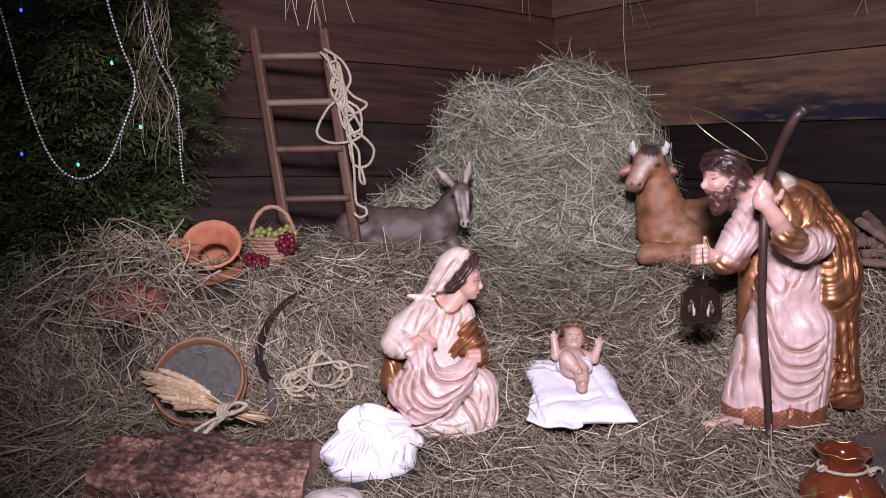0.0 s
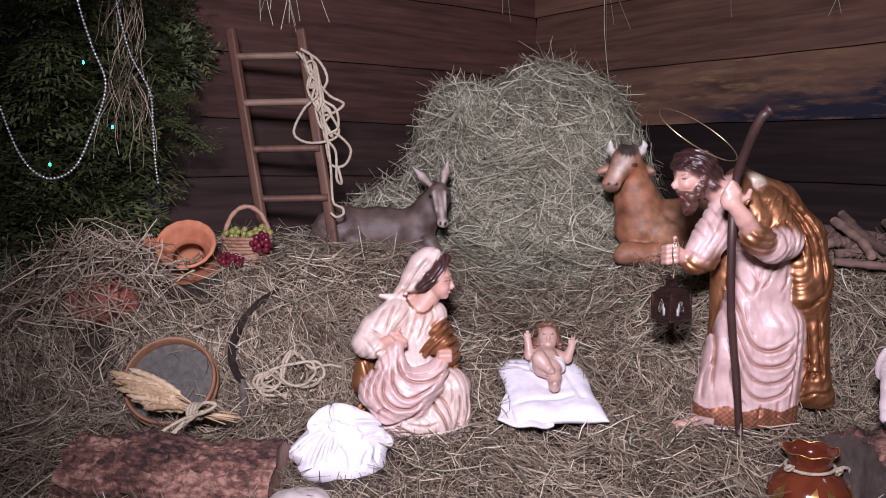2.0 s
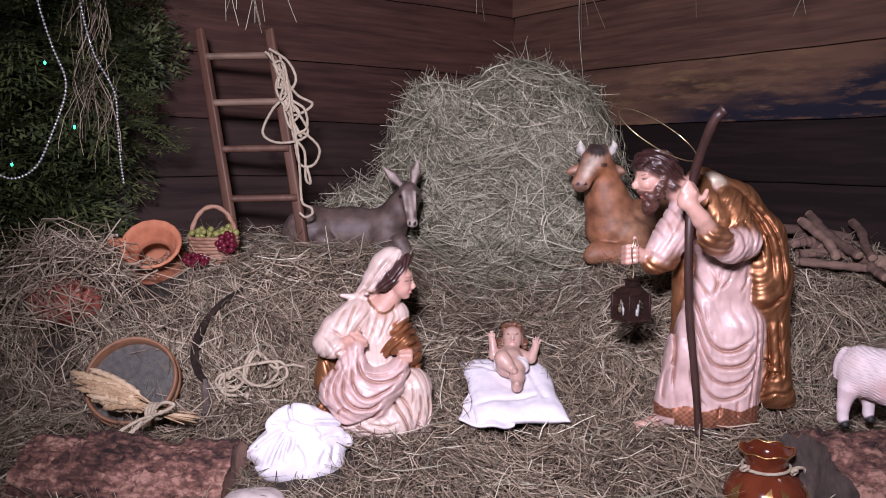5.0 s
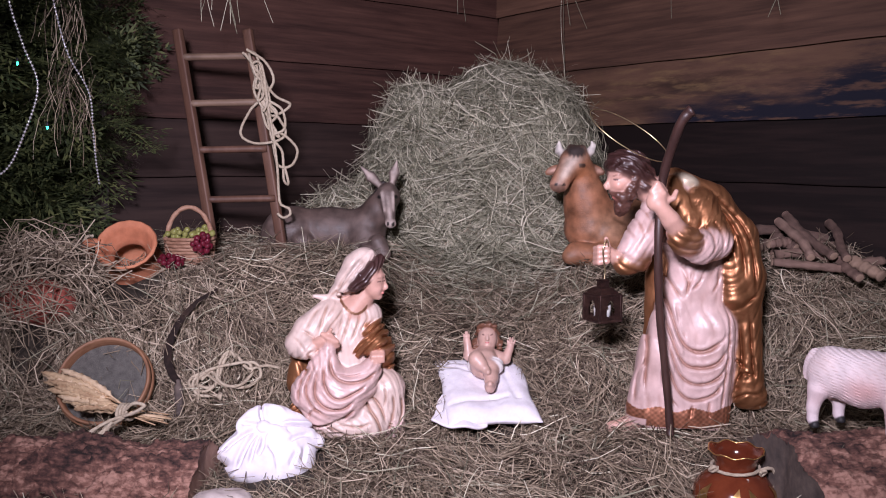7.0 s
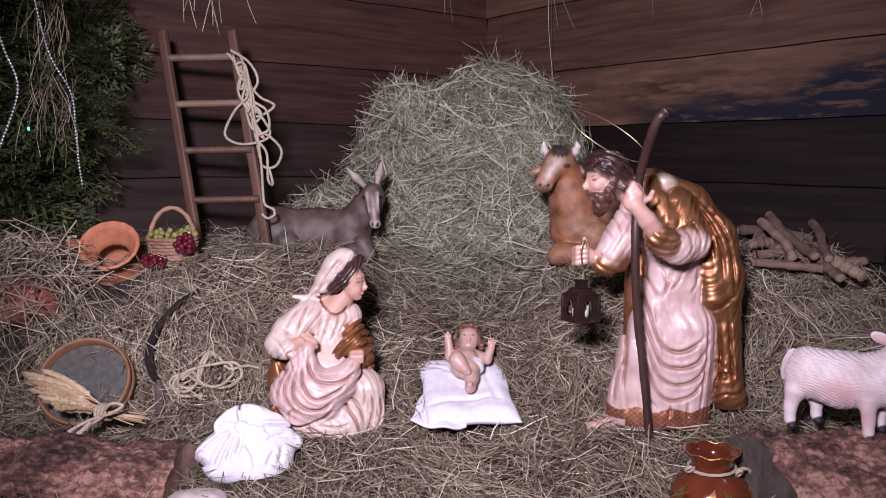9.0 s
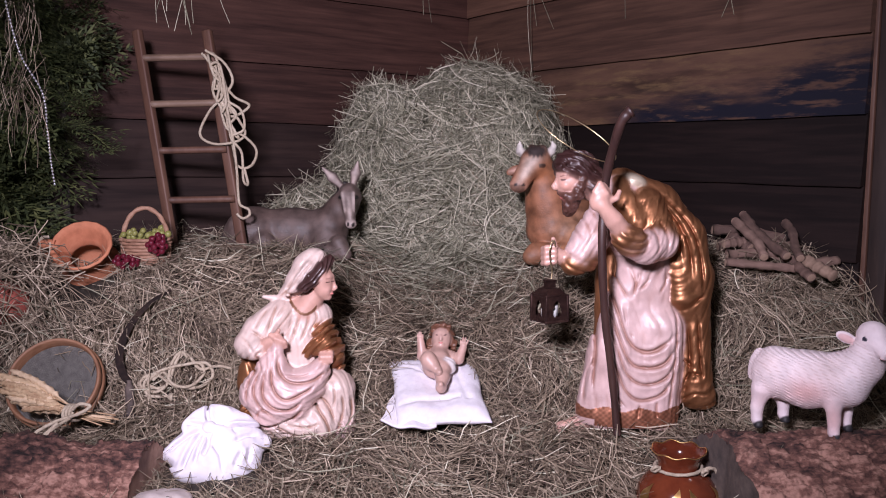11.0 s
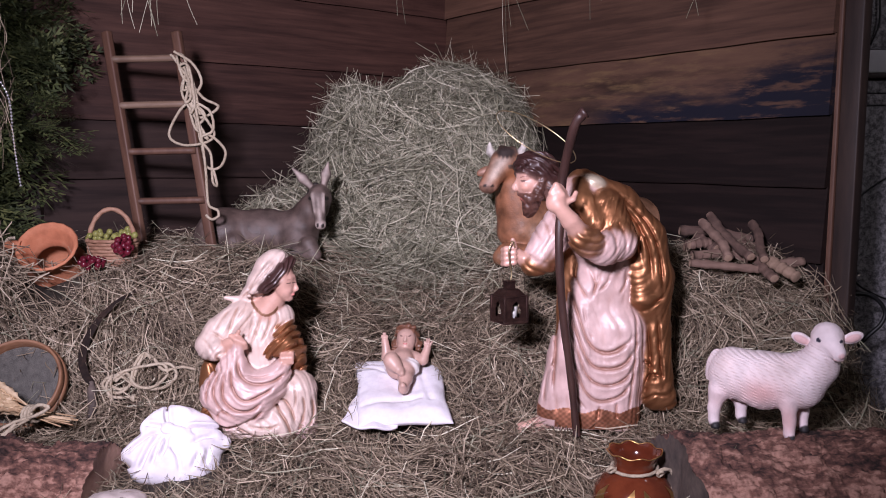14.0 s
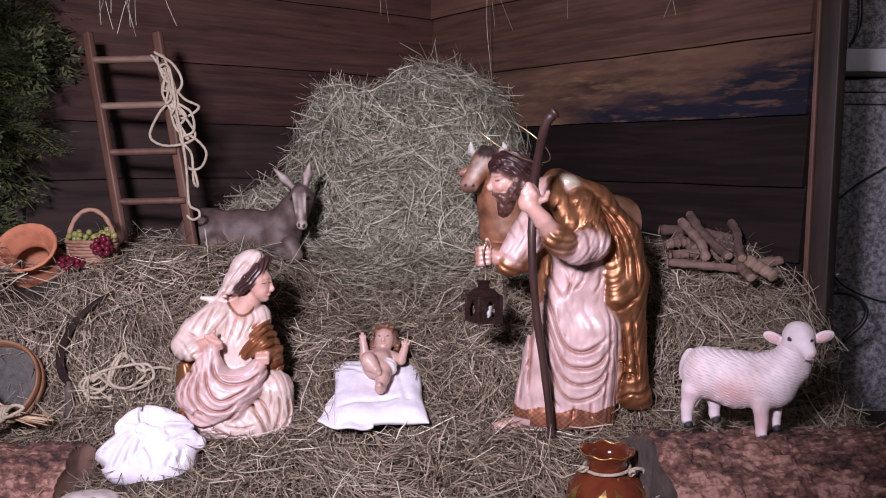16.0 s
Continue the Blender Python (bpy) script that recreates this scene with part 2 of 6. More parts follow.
def quads(name, V, Q, mats, index=None, smooth=True):
    """A mesh from arrays of vertices and of four-cornered faces."""
    me = bpy.data.meshes.new(name)
    V, Q = np.asarray(V, np.float32), np.asarray(Q, np.int32)
    me.vertices.add(len(V)), me.loops.add(Q.size), me.polygons.add(len(Q))
    me.vertices.foreach_set("co", V.ravel())
    me.loops.foreach_set("vertex_index", Q.ravel())
    me.polygons.foreach_set("loop_start", np.arange(0, Q.size, 4, dtype=np.int32))
    me.polygons.foreach_set("use_smooth", np.full(len(Q), smooth))
    for m in mats if type(mats) is list else [mats]:
        me.materials.append(m)
    if index is not None:
        me.polygons.foreach_set("material_index", np.asarray(index, np.int32))
    me.update(calc_edges=True)
    me.validate()
    return me


def part(name, bm, mat, parent=None, label="", smooth=True):
    """Links a bmesh or a mesh as one object under a thing."""
    if type(bm) is bmesh.types.BMesh:
        me = bpy.data.meshes.new(name)
        bmesh.ops.recalc_face_normals(bm, faces=bm.faces)
        bm.to_mesh(me)
        bm.free()
        me.polygons.foreach_set("use_smooth", np.full(len(me.polygons), smooth))
        me.materials.append(mat)
    else:
        me = bm
    ob = new(name, me)
    if parent:
        ob.parent = parent
    if label:
        ob["label"] = label
    return ob


def thing(name, m, label, category, group="", kind=""):
    ob = new(name)
    ob.matrix_world = m
    ob.empty_display_size = 0.02
    return tagged(ob, label, category, group, kind)


def bezel_box(sx, sy, sz, bevel=0.002, centre=(0, 0, 0), seg=2):
    bm = bmesh.new()
    bmesh.ops.create_cube(bm, size=1, matrix=Matrix.Translation(centre) @ Matrix.Diagonal((sx, sy, sz, 1)))
    if bevel:
        bmesh.ops.bevel(bm, geom=bm.edges[:], offset=bevel, segments=seg, affect="EDGES", profile=0.6)
    return bm


def smooth_path(pts, n=8, closed=False):
    """A Catmull-Rom curve through a few points."""
    P = np.asarray(pts, float)
    P = np.vstack([P[-1:], P, P[:2]]) if closed else np.vstack([2 * P[0] - P[1], P, 2 * P[-1] - P[-2]])
    out = []
    for i in range(1, len(P) - 2):
        for u in np.linspace(0, 1, n, endpoint=False):
            a, b, c, d = P[i - 1:i + 3]
            out.append(0.5 * (2 * b + (c - a) * u + (2 * a - 5 * b + 4 * c - d) * u * u + (3 * b - a - 3 * c + d) * u ** 3))
    if not closed:
        out.append(P[-2])
    return np.array(out)


def tube(P, radius, sides=8, twist=0.0, lobes=0, lobe=0.0, closed=False):
    """Vertices and faces of a tube along P; radius may vary; lobes twist round it as in a laid rope."""
    P = np.asarray(P, float)
    n = len(P)
    r = np.broadcast_to(np.asarray(radius, float), (n,))
    T = np.gradient(P, axis=0) if not closed else np.roll(P, -1, 0) - np.roll(P, 1, 0)
    T /= np.linalg.norm(T, axis=1)[:, None] + 1e-9
    ref = np.array([0.0, 0.0, 1.0]) if abs(T[0][2]) < 0.9 else np.array([1.0, 0, 0])
    u = np.cross(T[0], ref)
    V, run = [], 0.0
    for i in range(n):
        u = u - T[i] * np.dot(u, T[i])
        u /= np.linalg.norm(u) + 1e-9
        w = np.cross(T[i], u)
        if i:
            run += np.linalg.norm(P[i] - P[i - 1])
        a = np.arange(sides) * 2 * np.pi / sides
        rr = r[i] * (1 + lobe * np.cos(lobes * a + twist * run))
        V.append(P[i] + rr[:, None] * (np.cos(a)[:, None] * u + np.sin(a)[:, None] * w))
    V = np.vstack(V)
    Q = []
    for i in range(n if closed else n - 1):
        j = (i + 1) % n
        for k in range(sides):
            k2 = (k + 1) % sides
            Q.append((i * sides + k, i * sides + k2, j * sides + k2, j * sides + k))
    if not closed:
        for base in (0, (n - 1) * sides):
            for k in range(1, sides - 1, 2):
                Q.append((base, base + k, base + k + 1, base + min(k + 2, sides - 1) if k + 2 < sides else base + k + 1))
    Q = [q for q in Q if len(set(q)) == 4]
    return V, np.array(Q)


def joined(chunks):
    V, Q, at = [], [], 0
    for v, q in chunks:
        V.append(v)
        Q.append(np.asarray(q) + at)
        at += len(v)
    return np.vstack(V), np.vstack(Q)


def lathe(profile, sides=48, wave=None):
    """A surface turned about z from (radius, height) pairs; wave(i, angle) adds to the radius."""
    P = np.asarray(profile, float)
    V, Q = [], []
    a = np.arange(sides) * 2 * np.pi / sides
    for i, (r, z) in enumerate(P):
        rr = r + (wave(i, a) if wave is not None else 0)
        V.append(np.stack([rr * np.cos(a), rr * np.sin(a), np.full(sides, z)], 1))
    for i in range(len(P) - 1):
        for k in range(sides):
            k2 = (k + 1) % sides
            Q.append((i * sides + k, i * sides + k2, (i + 1) * sides + k2, (i + 1) * sides + k))
    return np.vstack(V), np.array(Q)


def wob(x, y, z, f, seed=0):
    """Cheap smooth noise in about -1..1."""
    s = seed * 1.7
    return (np.sin(f * x * 1.1 + 1.3 * np.sin(f * y * 0.9 + s) + s) + np.sin(f * y * 1.3 + 1.1 * np.sin(f * z * 1.1 + 2 + s) + 1.9 * s)
            + np.sin(f * z * 0.9 + 1.2 * np.sin(f * x * 1.2 + 4 + s) + 0.7 * s)) / 3


class Sculpt:
    """A figure modelled from soft-joined rounded forms, then skinned as one mesh."""

    def __init__(self, lo, hi, h):
        self.lo, self.h = np.array(lo, float), h
        self.n = np.ceil((np.array(hi) - self.lo) / h).astype(int) + 1
        self.F = np.full(self.n, 80.0)
        self.forms = []
        self.ax = [self.lo[i] + h * np.arange(self.n[i]) for i in range(3)]

    def _add(self, fn, lo, hi, colour, gilt, k, fold, zmin, carve=False):
        m = k + 4 * self.h + (12 if fold else 0)
        i0 = np.clip(np.floor((np.array(lo) - m - self.lo) / self.h).astype(int), 0, self.n - 1)
        i1 = np.clip(np.ceil((np.array(hi) + m - self.lo) / self.h).astype(int) + 1, 1, self.n)
        sl = tuple(slice(a, b) for a, b in zip(i0, i1))
        X, Y, Z = np.meshgrid(*[self.ax[i][sl[i]] for i in range(3)], indexing="ij", sparse=True)

        def full(X, Y, Z):
            d = fn(X, Y, Z)
            if fold:
                d = d - fold(X, Y, Z)
            if zmin is not None:
                d = np.maximum(d, zmin - Z)
            return d
        d = full(X, Y, Z)
        a = self.F[sl]
        if carve:
            d = -d
            t = np.clip(0.5 - 0.5 * (d - a) / k, 0, 1)
            self.F[sl] = a + (d - a) * (1 - t) + k * t * (1 - t)
            return
        t = np.clip(0.5 + 0.5 * (d - a) / k, 0, 1)
        self.F[sl] = d + (a - d) * t - k * t * (1 - t)
        self.forms.append((full, colour, gilt, fold))

    def cone(self, a, b, ra, rb, colour, gilt=0.0, k=14, sy=1.0, fold=None, zmin=None):
        a, b = np.array(a, float), np.array(b, float)
        ab = (b - a) / np.array([1, sy, 1])
        L = (ab ** 2).sum() + 1e-9

        def fn(X, Y, Z):
            x, y, z = X - a[0], (Y - a[1]) / sy, Z - a[2]
            t = np.clip((x * ab[0] + y * ab[1] + z * ab[2]) / L, 0, 1)
            return np.sqrt((x - ab[0] * t) ** 2 + (y - ab[1] * t) ** 2 + (z - ab[2] * t) ** 2) - (ra + (rb - ra) * t)
        r = max(ra, rb) * max(1, sy)
        self._add(fn, np.minimum(a, b) - r, np.maximum(a, b) + r, colour, gilt, k, fold, zmin)

    def chain(self, pts, colour, gilt=0.0, k=14, sy=1.0, fold=None, zmin=None):
        for p, q in zip(pts, pts[1:]):
            self.cone(p[:3], q[:3], p[3], q[3], colour, gilt, k, sy, fold, zmin)

    def ell(self, c, r, colour, gilt=0.0, k=14, turn=(0, 0, 0), fold=None, zmin=None, carve=False):
        M = np.array(Euler([radians(t) for t in turn]).to_matrix()).T
        R, r = max(r), np.array(r, float)

        def fn(X, Y, Z):
            x, y, z = X - c[0], Y - c[1], Z - c[2]
            p = [(M[i][0] * x + M[i][1] * y + M[i][2] * z) / r[i] for i in range(3)]
            q = np.sqrt(p[0] ** 2 + p[1] ** 2 + p[2] ** 2)
            g = np.sqrt((p[0] / r[0]) ** 2 + (p[1] / r[1]) ** 2 + (p[2] / r[2]) ** 2) + 1e-6
            return np.clip(q * (q - 1) / g, -60, 90)
        self._add(fn, np.array(c) - R, np.array(c) + R, colour, gilt, k, fold, zmin, carve)

    def skin(self, name, unit, mat, touch=None, sharp=3.0, fold_tint=0.9):
        F, s = self.F, self.F < 0
        corner = [(i, j, k) for i in (0, 1) for j in (0, 1) for k in (0, 1)]
        cut = lambda A, c: A[c[0]:A.shape[0] - 1 + c[0], c[1]:A.shape[1] - 1 + c[1], c[2]:A.shape[2] - 1 + c[2]]
        cnt = sum(cut(s, c).astype(np.int8) for c in corner)
        mask = (cnt > 0) & (cnt < 8)
        cell = np.argwhere(mask)
        idx = np.full(mask.shape, -1, np.int32)
        idx[mask] = np.arange(len(cell))
        acc, num = np.zeros((len(cell), 3)), np.zeros(len(cell))
        for a in corner:
            for ax in range(3):
                if a[ax]:
                    continue
                b = list(a)
                b[ax] = 1
                fa, fb = cut(F, a)[mask], cut(F, b)[mask]
                hit = (fa < 0) != (fb < 0)
                t = np.where(hit, fa / np.where(hit, fa - fb, 1), 0)
                p = np.array(a, float)[None, :].repeat(len(cell), 0)
                p[:, ax] += t
                acc += p * hit[:, None]
                num += hit
        V = self.lo + self.h * (cell + acc / num[:, None])
        Q = []
        for ax in range(3):
            o = [i for i in range(3) if i != ax]
            sa = [slice(1, -1)] * 3
            sb = [slice(1, -1)] * 3
            sa[ax], sb[ax] = slice(0, -1), slice(1, None)
            A, B = s[tuple(sa)], s[tuple(sb)]
            e = np.argwhere(A != B)
            flip = A[tuple(e.T)]
            off = np.ones(3, int)
            off[ax] = 0
            e = e + off
            ring = []
            for du, dv in ((1, 1), (0, 1), (0, 0), (1, 0)):
                q = e.copy()
                q[:, o[0]] -= du
                q[:, o[1]] -= dv
                ring.append(idx[tuple(q.T)])
            q = np.stack(ring, 1)
            if ax == 1:
                flip = ~flip
            q[~flip] = q[~flip][:, ::-1]
            Q.append(q)
        Q = np.vstack(Q)
        Q = Q[(Q >= 0).all(1)]
        D = np.stack([np.broadcast_to(f(V[:, 0], V[:, 1], V[:, 2]), len(V)) for f, *_ in self.forms], 1)
        W = np.exp(-np.clip(D - D.min(1, keepdims=True), 0, 60) / sharp)
        W /= W.sum(1, keepdims=True)
        C = W @ np.array([f[1] for f in self.forms])
        G = W @ np.array([f[2] for f in self.forms])
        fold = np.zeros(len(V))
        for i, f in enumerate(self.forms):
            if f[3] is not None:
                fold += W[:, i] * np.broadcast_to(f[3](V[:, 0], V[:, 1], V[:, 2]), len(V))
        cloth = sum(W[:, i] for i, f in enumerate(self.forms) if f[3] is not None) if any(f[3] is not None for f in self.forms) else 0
        # Tint by fold depth: valleys browner and darker, plus random patches.
        old = np.clip(np.clip(-fold / 5.5, 0, 1) * fold_tint + 0.35 * fold_tint * cloth * np.clip(wob(V[:, 0], V[:, 1], V[:, 2], 0.026, 3), 0, 1), 0, 1)
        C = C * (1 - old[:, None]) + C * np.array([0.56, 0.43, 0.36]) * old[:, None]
        if touch:
            C, G = touch(V, C, G)
        me = quads(name, V * unit, Q, mat)
        at = me.attributes.new("paint", "FLOAT_COLOR", "POINT")
        at.data.foreach_set("color", np.hstack([C, np.ones((len(C), 1))]).astype(np.float32).ravel())
        at = me.attributes.new("gilt", "FLOAT", "POINT")
        at.data.foreach_set("value", G.astype(np.float32))
        return me


# ---- structure ----


def ground_z(x, y):
    """Height of the hay: a level front that falls towards the edge, a bank, and the tall stack in the corner."""
    x, y = np.asarray(x, float), np.asarray(y, float)
    mid = np.exp(-((x - 0.34) / 0.29) ** 4)
    foot = 1.90 + 0.12 * np.exp(-((x - 0.36) / 0.30) ** 2) + 0.03 * np.sin(4 * x + 1)
    t = np.clip((y - foot) / (0.30 + 0.10 * np.exp(-((x - 0.30) / 0.35) ** 2)), 0, 1)
    bank = 0.345 * t * t * (3 - 2 * t)
    slope = np.interp(y, [1.9, 2.0, 2.13, 2.3, 2.5, 2.64, 2.80], [0.0, 0.03, 0.125, 0.18, 0.235, 0.275, 0.345])
    z = bank * (1 - mid) + slope * mid - 0.28 * np.clip(foot - y, 0, 0.6)
    z = z + 0.085 * np.exp(-(((x + 0.83) / 0.17) ** 2 + ((y - 2.05) / 0.13) ** 2))
    q = np.sqrt(((x - 0.36) / np.where(x < 0.36, 0.46, 0.52)) ** 2 + ((y - 3.02) / np.where(y < 3.02, 0.41 + 0.16 * (1 - mid), 0.5)) ** 2)
    d = np.clip((1.0 - q) / 0.42, 0, 1)
    z = z + 0.43 * d * d * (3 - 2 * d)
    z = z + 0.15 * np.exp(-(((x - 0.46) / 0.20) ** 2 + ((y - 3.05) / 0.20) ** 2))
    z = z + 0.05 * np.exp(-(((x - 0.10) / 0.14) ** 2 + ((y - 2.95) / 0.20) ** 2))
    z = z + 0.16 * np.exp(-(((x + 0.10) / 0.16) ** 2 + ((y - 2.80) / 0.11) ** 2))
    z = z + 0.016 * wob(x, y, 0 * x, 9, 1) + 0.015 * wob(x, y, 0 * x, 23, 2) + 0.006 * wob(x, y, 0 * x, 60, 3)
    z = z - 0.16 * np.exp(-(((x + 0.03) / 0.20) ** 2 + ((y - 2.56) / 0.14) ** 2)) * np.clip((z - 0.36) / 0.10, 0, 1)
    z = z - 0.07 * np.exp(-(((x + 0.62) / 0.12) ** 2 + ((y - 2.17) / 0.10) ** 2))
    z = z - 0.065 * np.exp(-(((x - 0.74) / 0.20) ** 2 + ((y - 2.46) / 0.13) ** 2))
    z = z - 0.035 * np.exp(-(((x + 0.10) / 0.24) ** 2 + ((y - 2.48) / 0.10) ** 2))
    z = z - 0.07 * np.exp(-(((x - 0.83) / 0.13) ** 2 + ((y - 1.63) / 0.11) ** 2))
    bale = 1 / (1 + np.exp(np.clip((x - 1.50) / 0.02, -30, 30)))
    return np.where(x > 1.3, (z + 0.2) * bale - 0.2, z)


gx, gy = np.linspace(-2.2, 2.2, 331), np.linspace(0.9, 3.75, 241)
GX, GY = np.meshgrid(gx, gy, indexing="ij")
V = np.stack([GX, GY, ground_z(GX, GY)], 2).reshape(-1, 3)
I = np.arange(len(gx) * len(gy)).reshape(len(gx), len(gy))
Q = np.stack([I[:-1, :-1], I[1:, :-1], I[1:, 1:], I[:-1, 1:]], 2).reshape(-1, 4)
tagged(part("ground", quads("ground", V, Q, SHADED_BED), SHADED_BED), "bed of matted hay, near-black as shade between stalks, banked up towards the corner", "ground", kind="structure")

CORNER = Vector((0.446, 3.417, 0))
SEAMS = [-0.2, 0.18, 0.385, 0.583, 0.768, 0.972, 1.215, 1.46, 1.70, 1.95]


def plank_wall(name, angle, length, label, mats):
    """Overlapping horizontal boards, each tilted out over the one below."""
    wall = thing(name, Matrix.Translation(CORNER) @ pose(0, 0, 0, 0, 0, angle), label, "wall", kind="structure")
    back = bezel_box(length + 0.1, 0.02, 2.3, 0, (length / 2, 0.035, 0.8))
    part("backing", back, ROOF, wall)
    for i, (lo, hi) in enumerate(zip(SEAMS, SEAMS[1:])):
        nseg = 24
        bm = bmesh.new()
        rings = []
        for k in range(nseg + 1):
            x = length * k / nseg
            w = 0.0012 * math.sin(x * 7 + i * 2) + 0.0008 * math.sin(x * 19 + i)
            prof = [(-0.022, lo - 0.006 + w), (-0.0225, lo + w), (-0.004, hi + 0.004), (0.008, hi + 0.004), (0.008, lo + w)]
            rings.append([bm.verts.new((x, y, z)) for y, z in prof])
        for a, b in zip(rings, rings[1:]):
            for j in range(5):
                bm.faces.new((a[j], a[(j + 1) % 5], b[(j + 1) % 5], b[j]))
        bm.faces.new(rings[0]), bm.faces.new(rings[-1])
        part("plank", bm, mats[i], wall, smooth=False)
    return wall


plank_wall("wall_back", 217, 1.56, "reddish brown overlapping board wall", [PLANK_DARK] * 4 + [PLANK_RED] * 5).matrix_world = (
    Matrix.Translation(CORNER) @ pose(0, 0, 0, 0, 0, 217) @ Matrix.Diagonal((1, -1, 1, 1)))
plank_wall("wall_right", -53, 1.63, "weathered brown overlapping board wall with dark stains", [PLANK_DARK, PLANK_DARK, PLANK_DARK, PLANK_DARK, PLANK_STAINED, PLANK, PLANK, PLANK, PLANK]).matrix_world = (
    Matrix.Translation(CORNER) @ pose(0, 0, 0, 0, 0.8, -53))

post = thing("post_right", pose(1.455, 2.105, 0.2, 0, 0.6, -53), "dark squared wooden corner post", "post", kind="structure")
part("timber", bezel_box(0.05, 0.04, 1.9, 0.004, (0.015, 0.015, 0.75)), POST, post)
part("batten", bezel_box(0.014, 0.02, 1.9, 0.003, (-0.017, -0.002, 0.75)), LADDER, post, "paler narrow edge batten")
post = thing("post_left", pose(-0.795, 2.47, 0.2), "thin dark wooden post at the wall's end", "post", kind="structure")
part("timber", bezel_box(0.03, 0.03, 1.9, 0.003, (0, 0, 0.75)), POST, post)

# Unseen ceiling, floor and outer walls, added to box in the lamplight.
tagged(part("ceiling", bezel_box(6, 5.4, 0.05, 0, (0, 1.0, 2.05)), ROOF), "unseen dark plank ceiling added over the stall", "ceiling", kind="structure")
tagged(part("floor", bezel_box(6, 6.5, 0.05, 0, (0, 0.7, -0.62)), ROOF), "unseen dark floor added in front of the stall", "floor", kind="structure")
tagged(part("closing_wall_front", bezel_box(6, 0.05, 2.8, 0, (0, -1.7, 0.7)), GRANITE), "unseen grey stone wall added behind the viewer", "wall", kind="structure")
for name, x in (("closing_wall_left", -3), ("closing_wall_right", 3)):
    tagged(part(name, bezel_box(0.05, 5.6, 2.8, 0, (x, 1.0, 0.7)), GRANITE), "speckled grey granite wall", "wall", kind="structure")
tagged(part("wall_granite_left", bezel_box(2.1, 0.06, 2.8, 0, (-1.93, 2.78, 0.7)), GRANITE), "speckled grey granite wall behind the conifer", "wall", kind="structure")
gw = thing("wall_granite_right", pose(2.2, 2.66, 0), "speckled grey granite wall with a pale moulding", "wall", kind="structure")
part("slab", bezel_box(1.6, 0.05, 1.43, 0.003, (0, 0, 0.085)), GRANITE, gw)
part("slab", bezel_box(1.6, 0.05, 0.036, 0.003, (0, 0, 0.822)), GRANITE, gw)
part("slab", bezel_box(1.6, 0.05, 0.042, 0.003, (0, 0, 0.864)), GRANITE, gw)
part("ledge", bezel_box(1.6, 0.07, 0.016, 0.003, (0, -0.004, 0.896)), POST, gw, "dark narrow ledge")
part("moulding", bezel_box(1.6, 0.06, 0.072, 0.004, (0, 0, 0.942)), WHITE_BAND, gw, "plain white band")
part("slab", bezel_box(1.6, 0.05, 1.05, 0.003, (0, 0, 1.505)), GRANITE, gw)

# ---- statues ----
BEARD = (0.085, 0.036, 0.026)
ROSE, CREAM, SKIN, GOLD, HAIR = (0.60, 0.42, 0.39), (0.62, 0.48, 0.42), (0.54, 0.31, 0.245), (0.34, 0.150, 0.068), (0.045, 0.019, 0.017)


def drape(ax, ay, az, amp, warp=1.4, wf=0.012, seed=0):
    """Cloth folds: soft ridges along a direction, wandering and fading."""
    def f(X, Y, Z):
        ph = ax * X + ay * Y + az * Z + 1.5 * warp * wob(X, Y, Z, 1.4 * wf, seed) + 0.6 * wob(X, Y, Z, 3.0 * wf, seed + 3)
        fade = 0.62 + 0.5 * wob(X, Y, Z, 1.9 * wf, seed + 5)
        fine = np.abs(np.sin(0.85 * ph + 1.6 * wob(X, Y, Z, 2.2 * wf, seed + 7)))
        return amp * (fade * (1.9 * np.abs(np.sin(0.5 * ph)) - 1.05) + 0.5 * (fine - 0.6))
    return f


def swag(cx, cz, freq, amp, seed=0):
    """Hanging folds that curve round a point above."""
    def f(X, Y, Z):
        r = np.sqrt((X - cx) ** 2 + 0.8 * (Z - cz) ** 2)
        ph = freq * r + 2.0 * wob(X, Y, Z, 0.02, seed) + 1.1 * wob(X, Y, Z, 0.045, seed + 2)
        fade = 0.65 + 0.5 * wob(X, Y, Z, 0.026, seed + 4)
        fine = np.abs(np.sin(0.9 * ph + 1.4 * wob(X, Y, Z, 0.03, seed + 7)))
        return amp * (fade * (1.9 * np.abs(np.sin(0.5 * ph)) - 1.05) + 0.45 * (fine - 0.6))
    return f


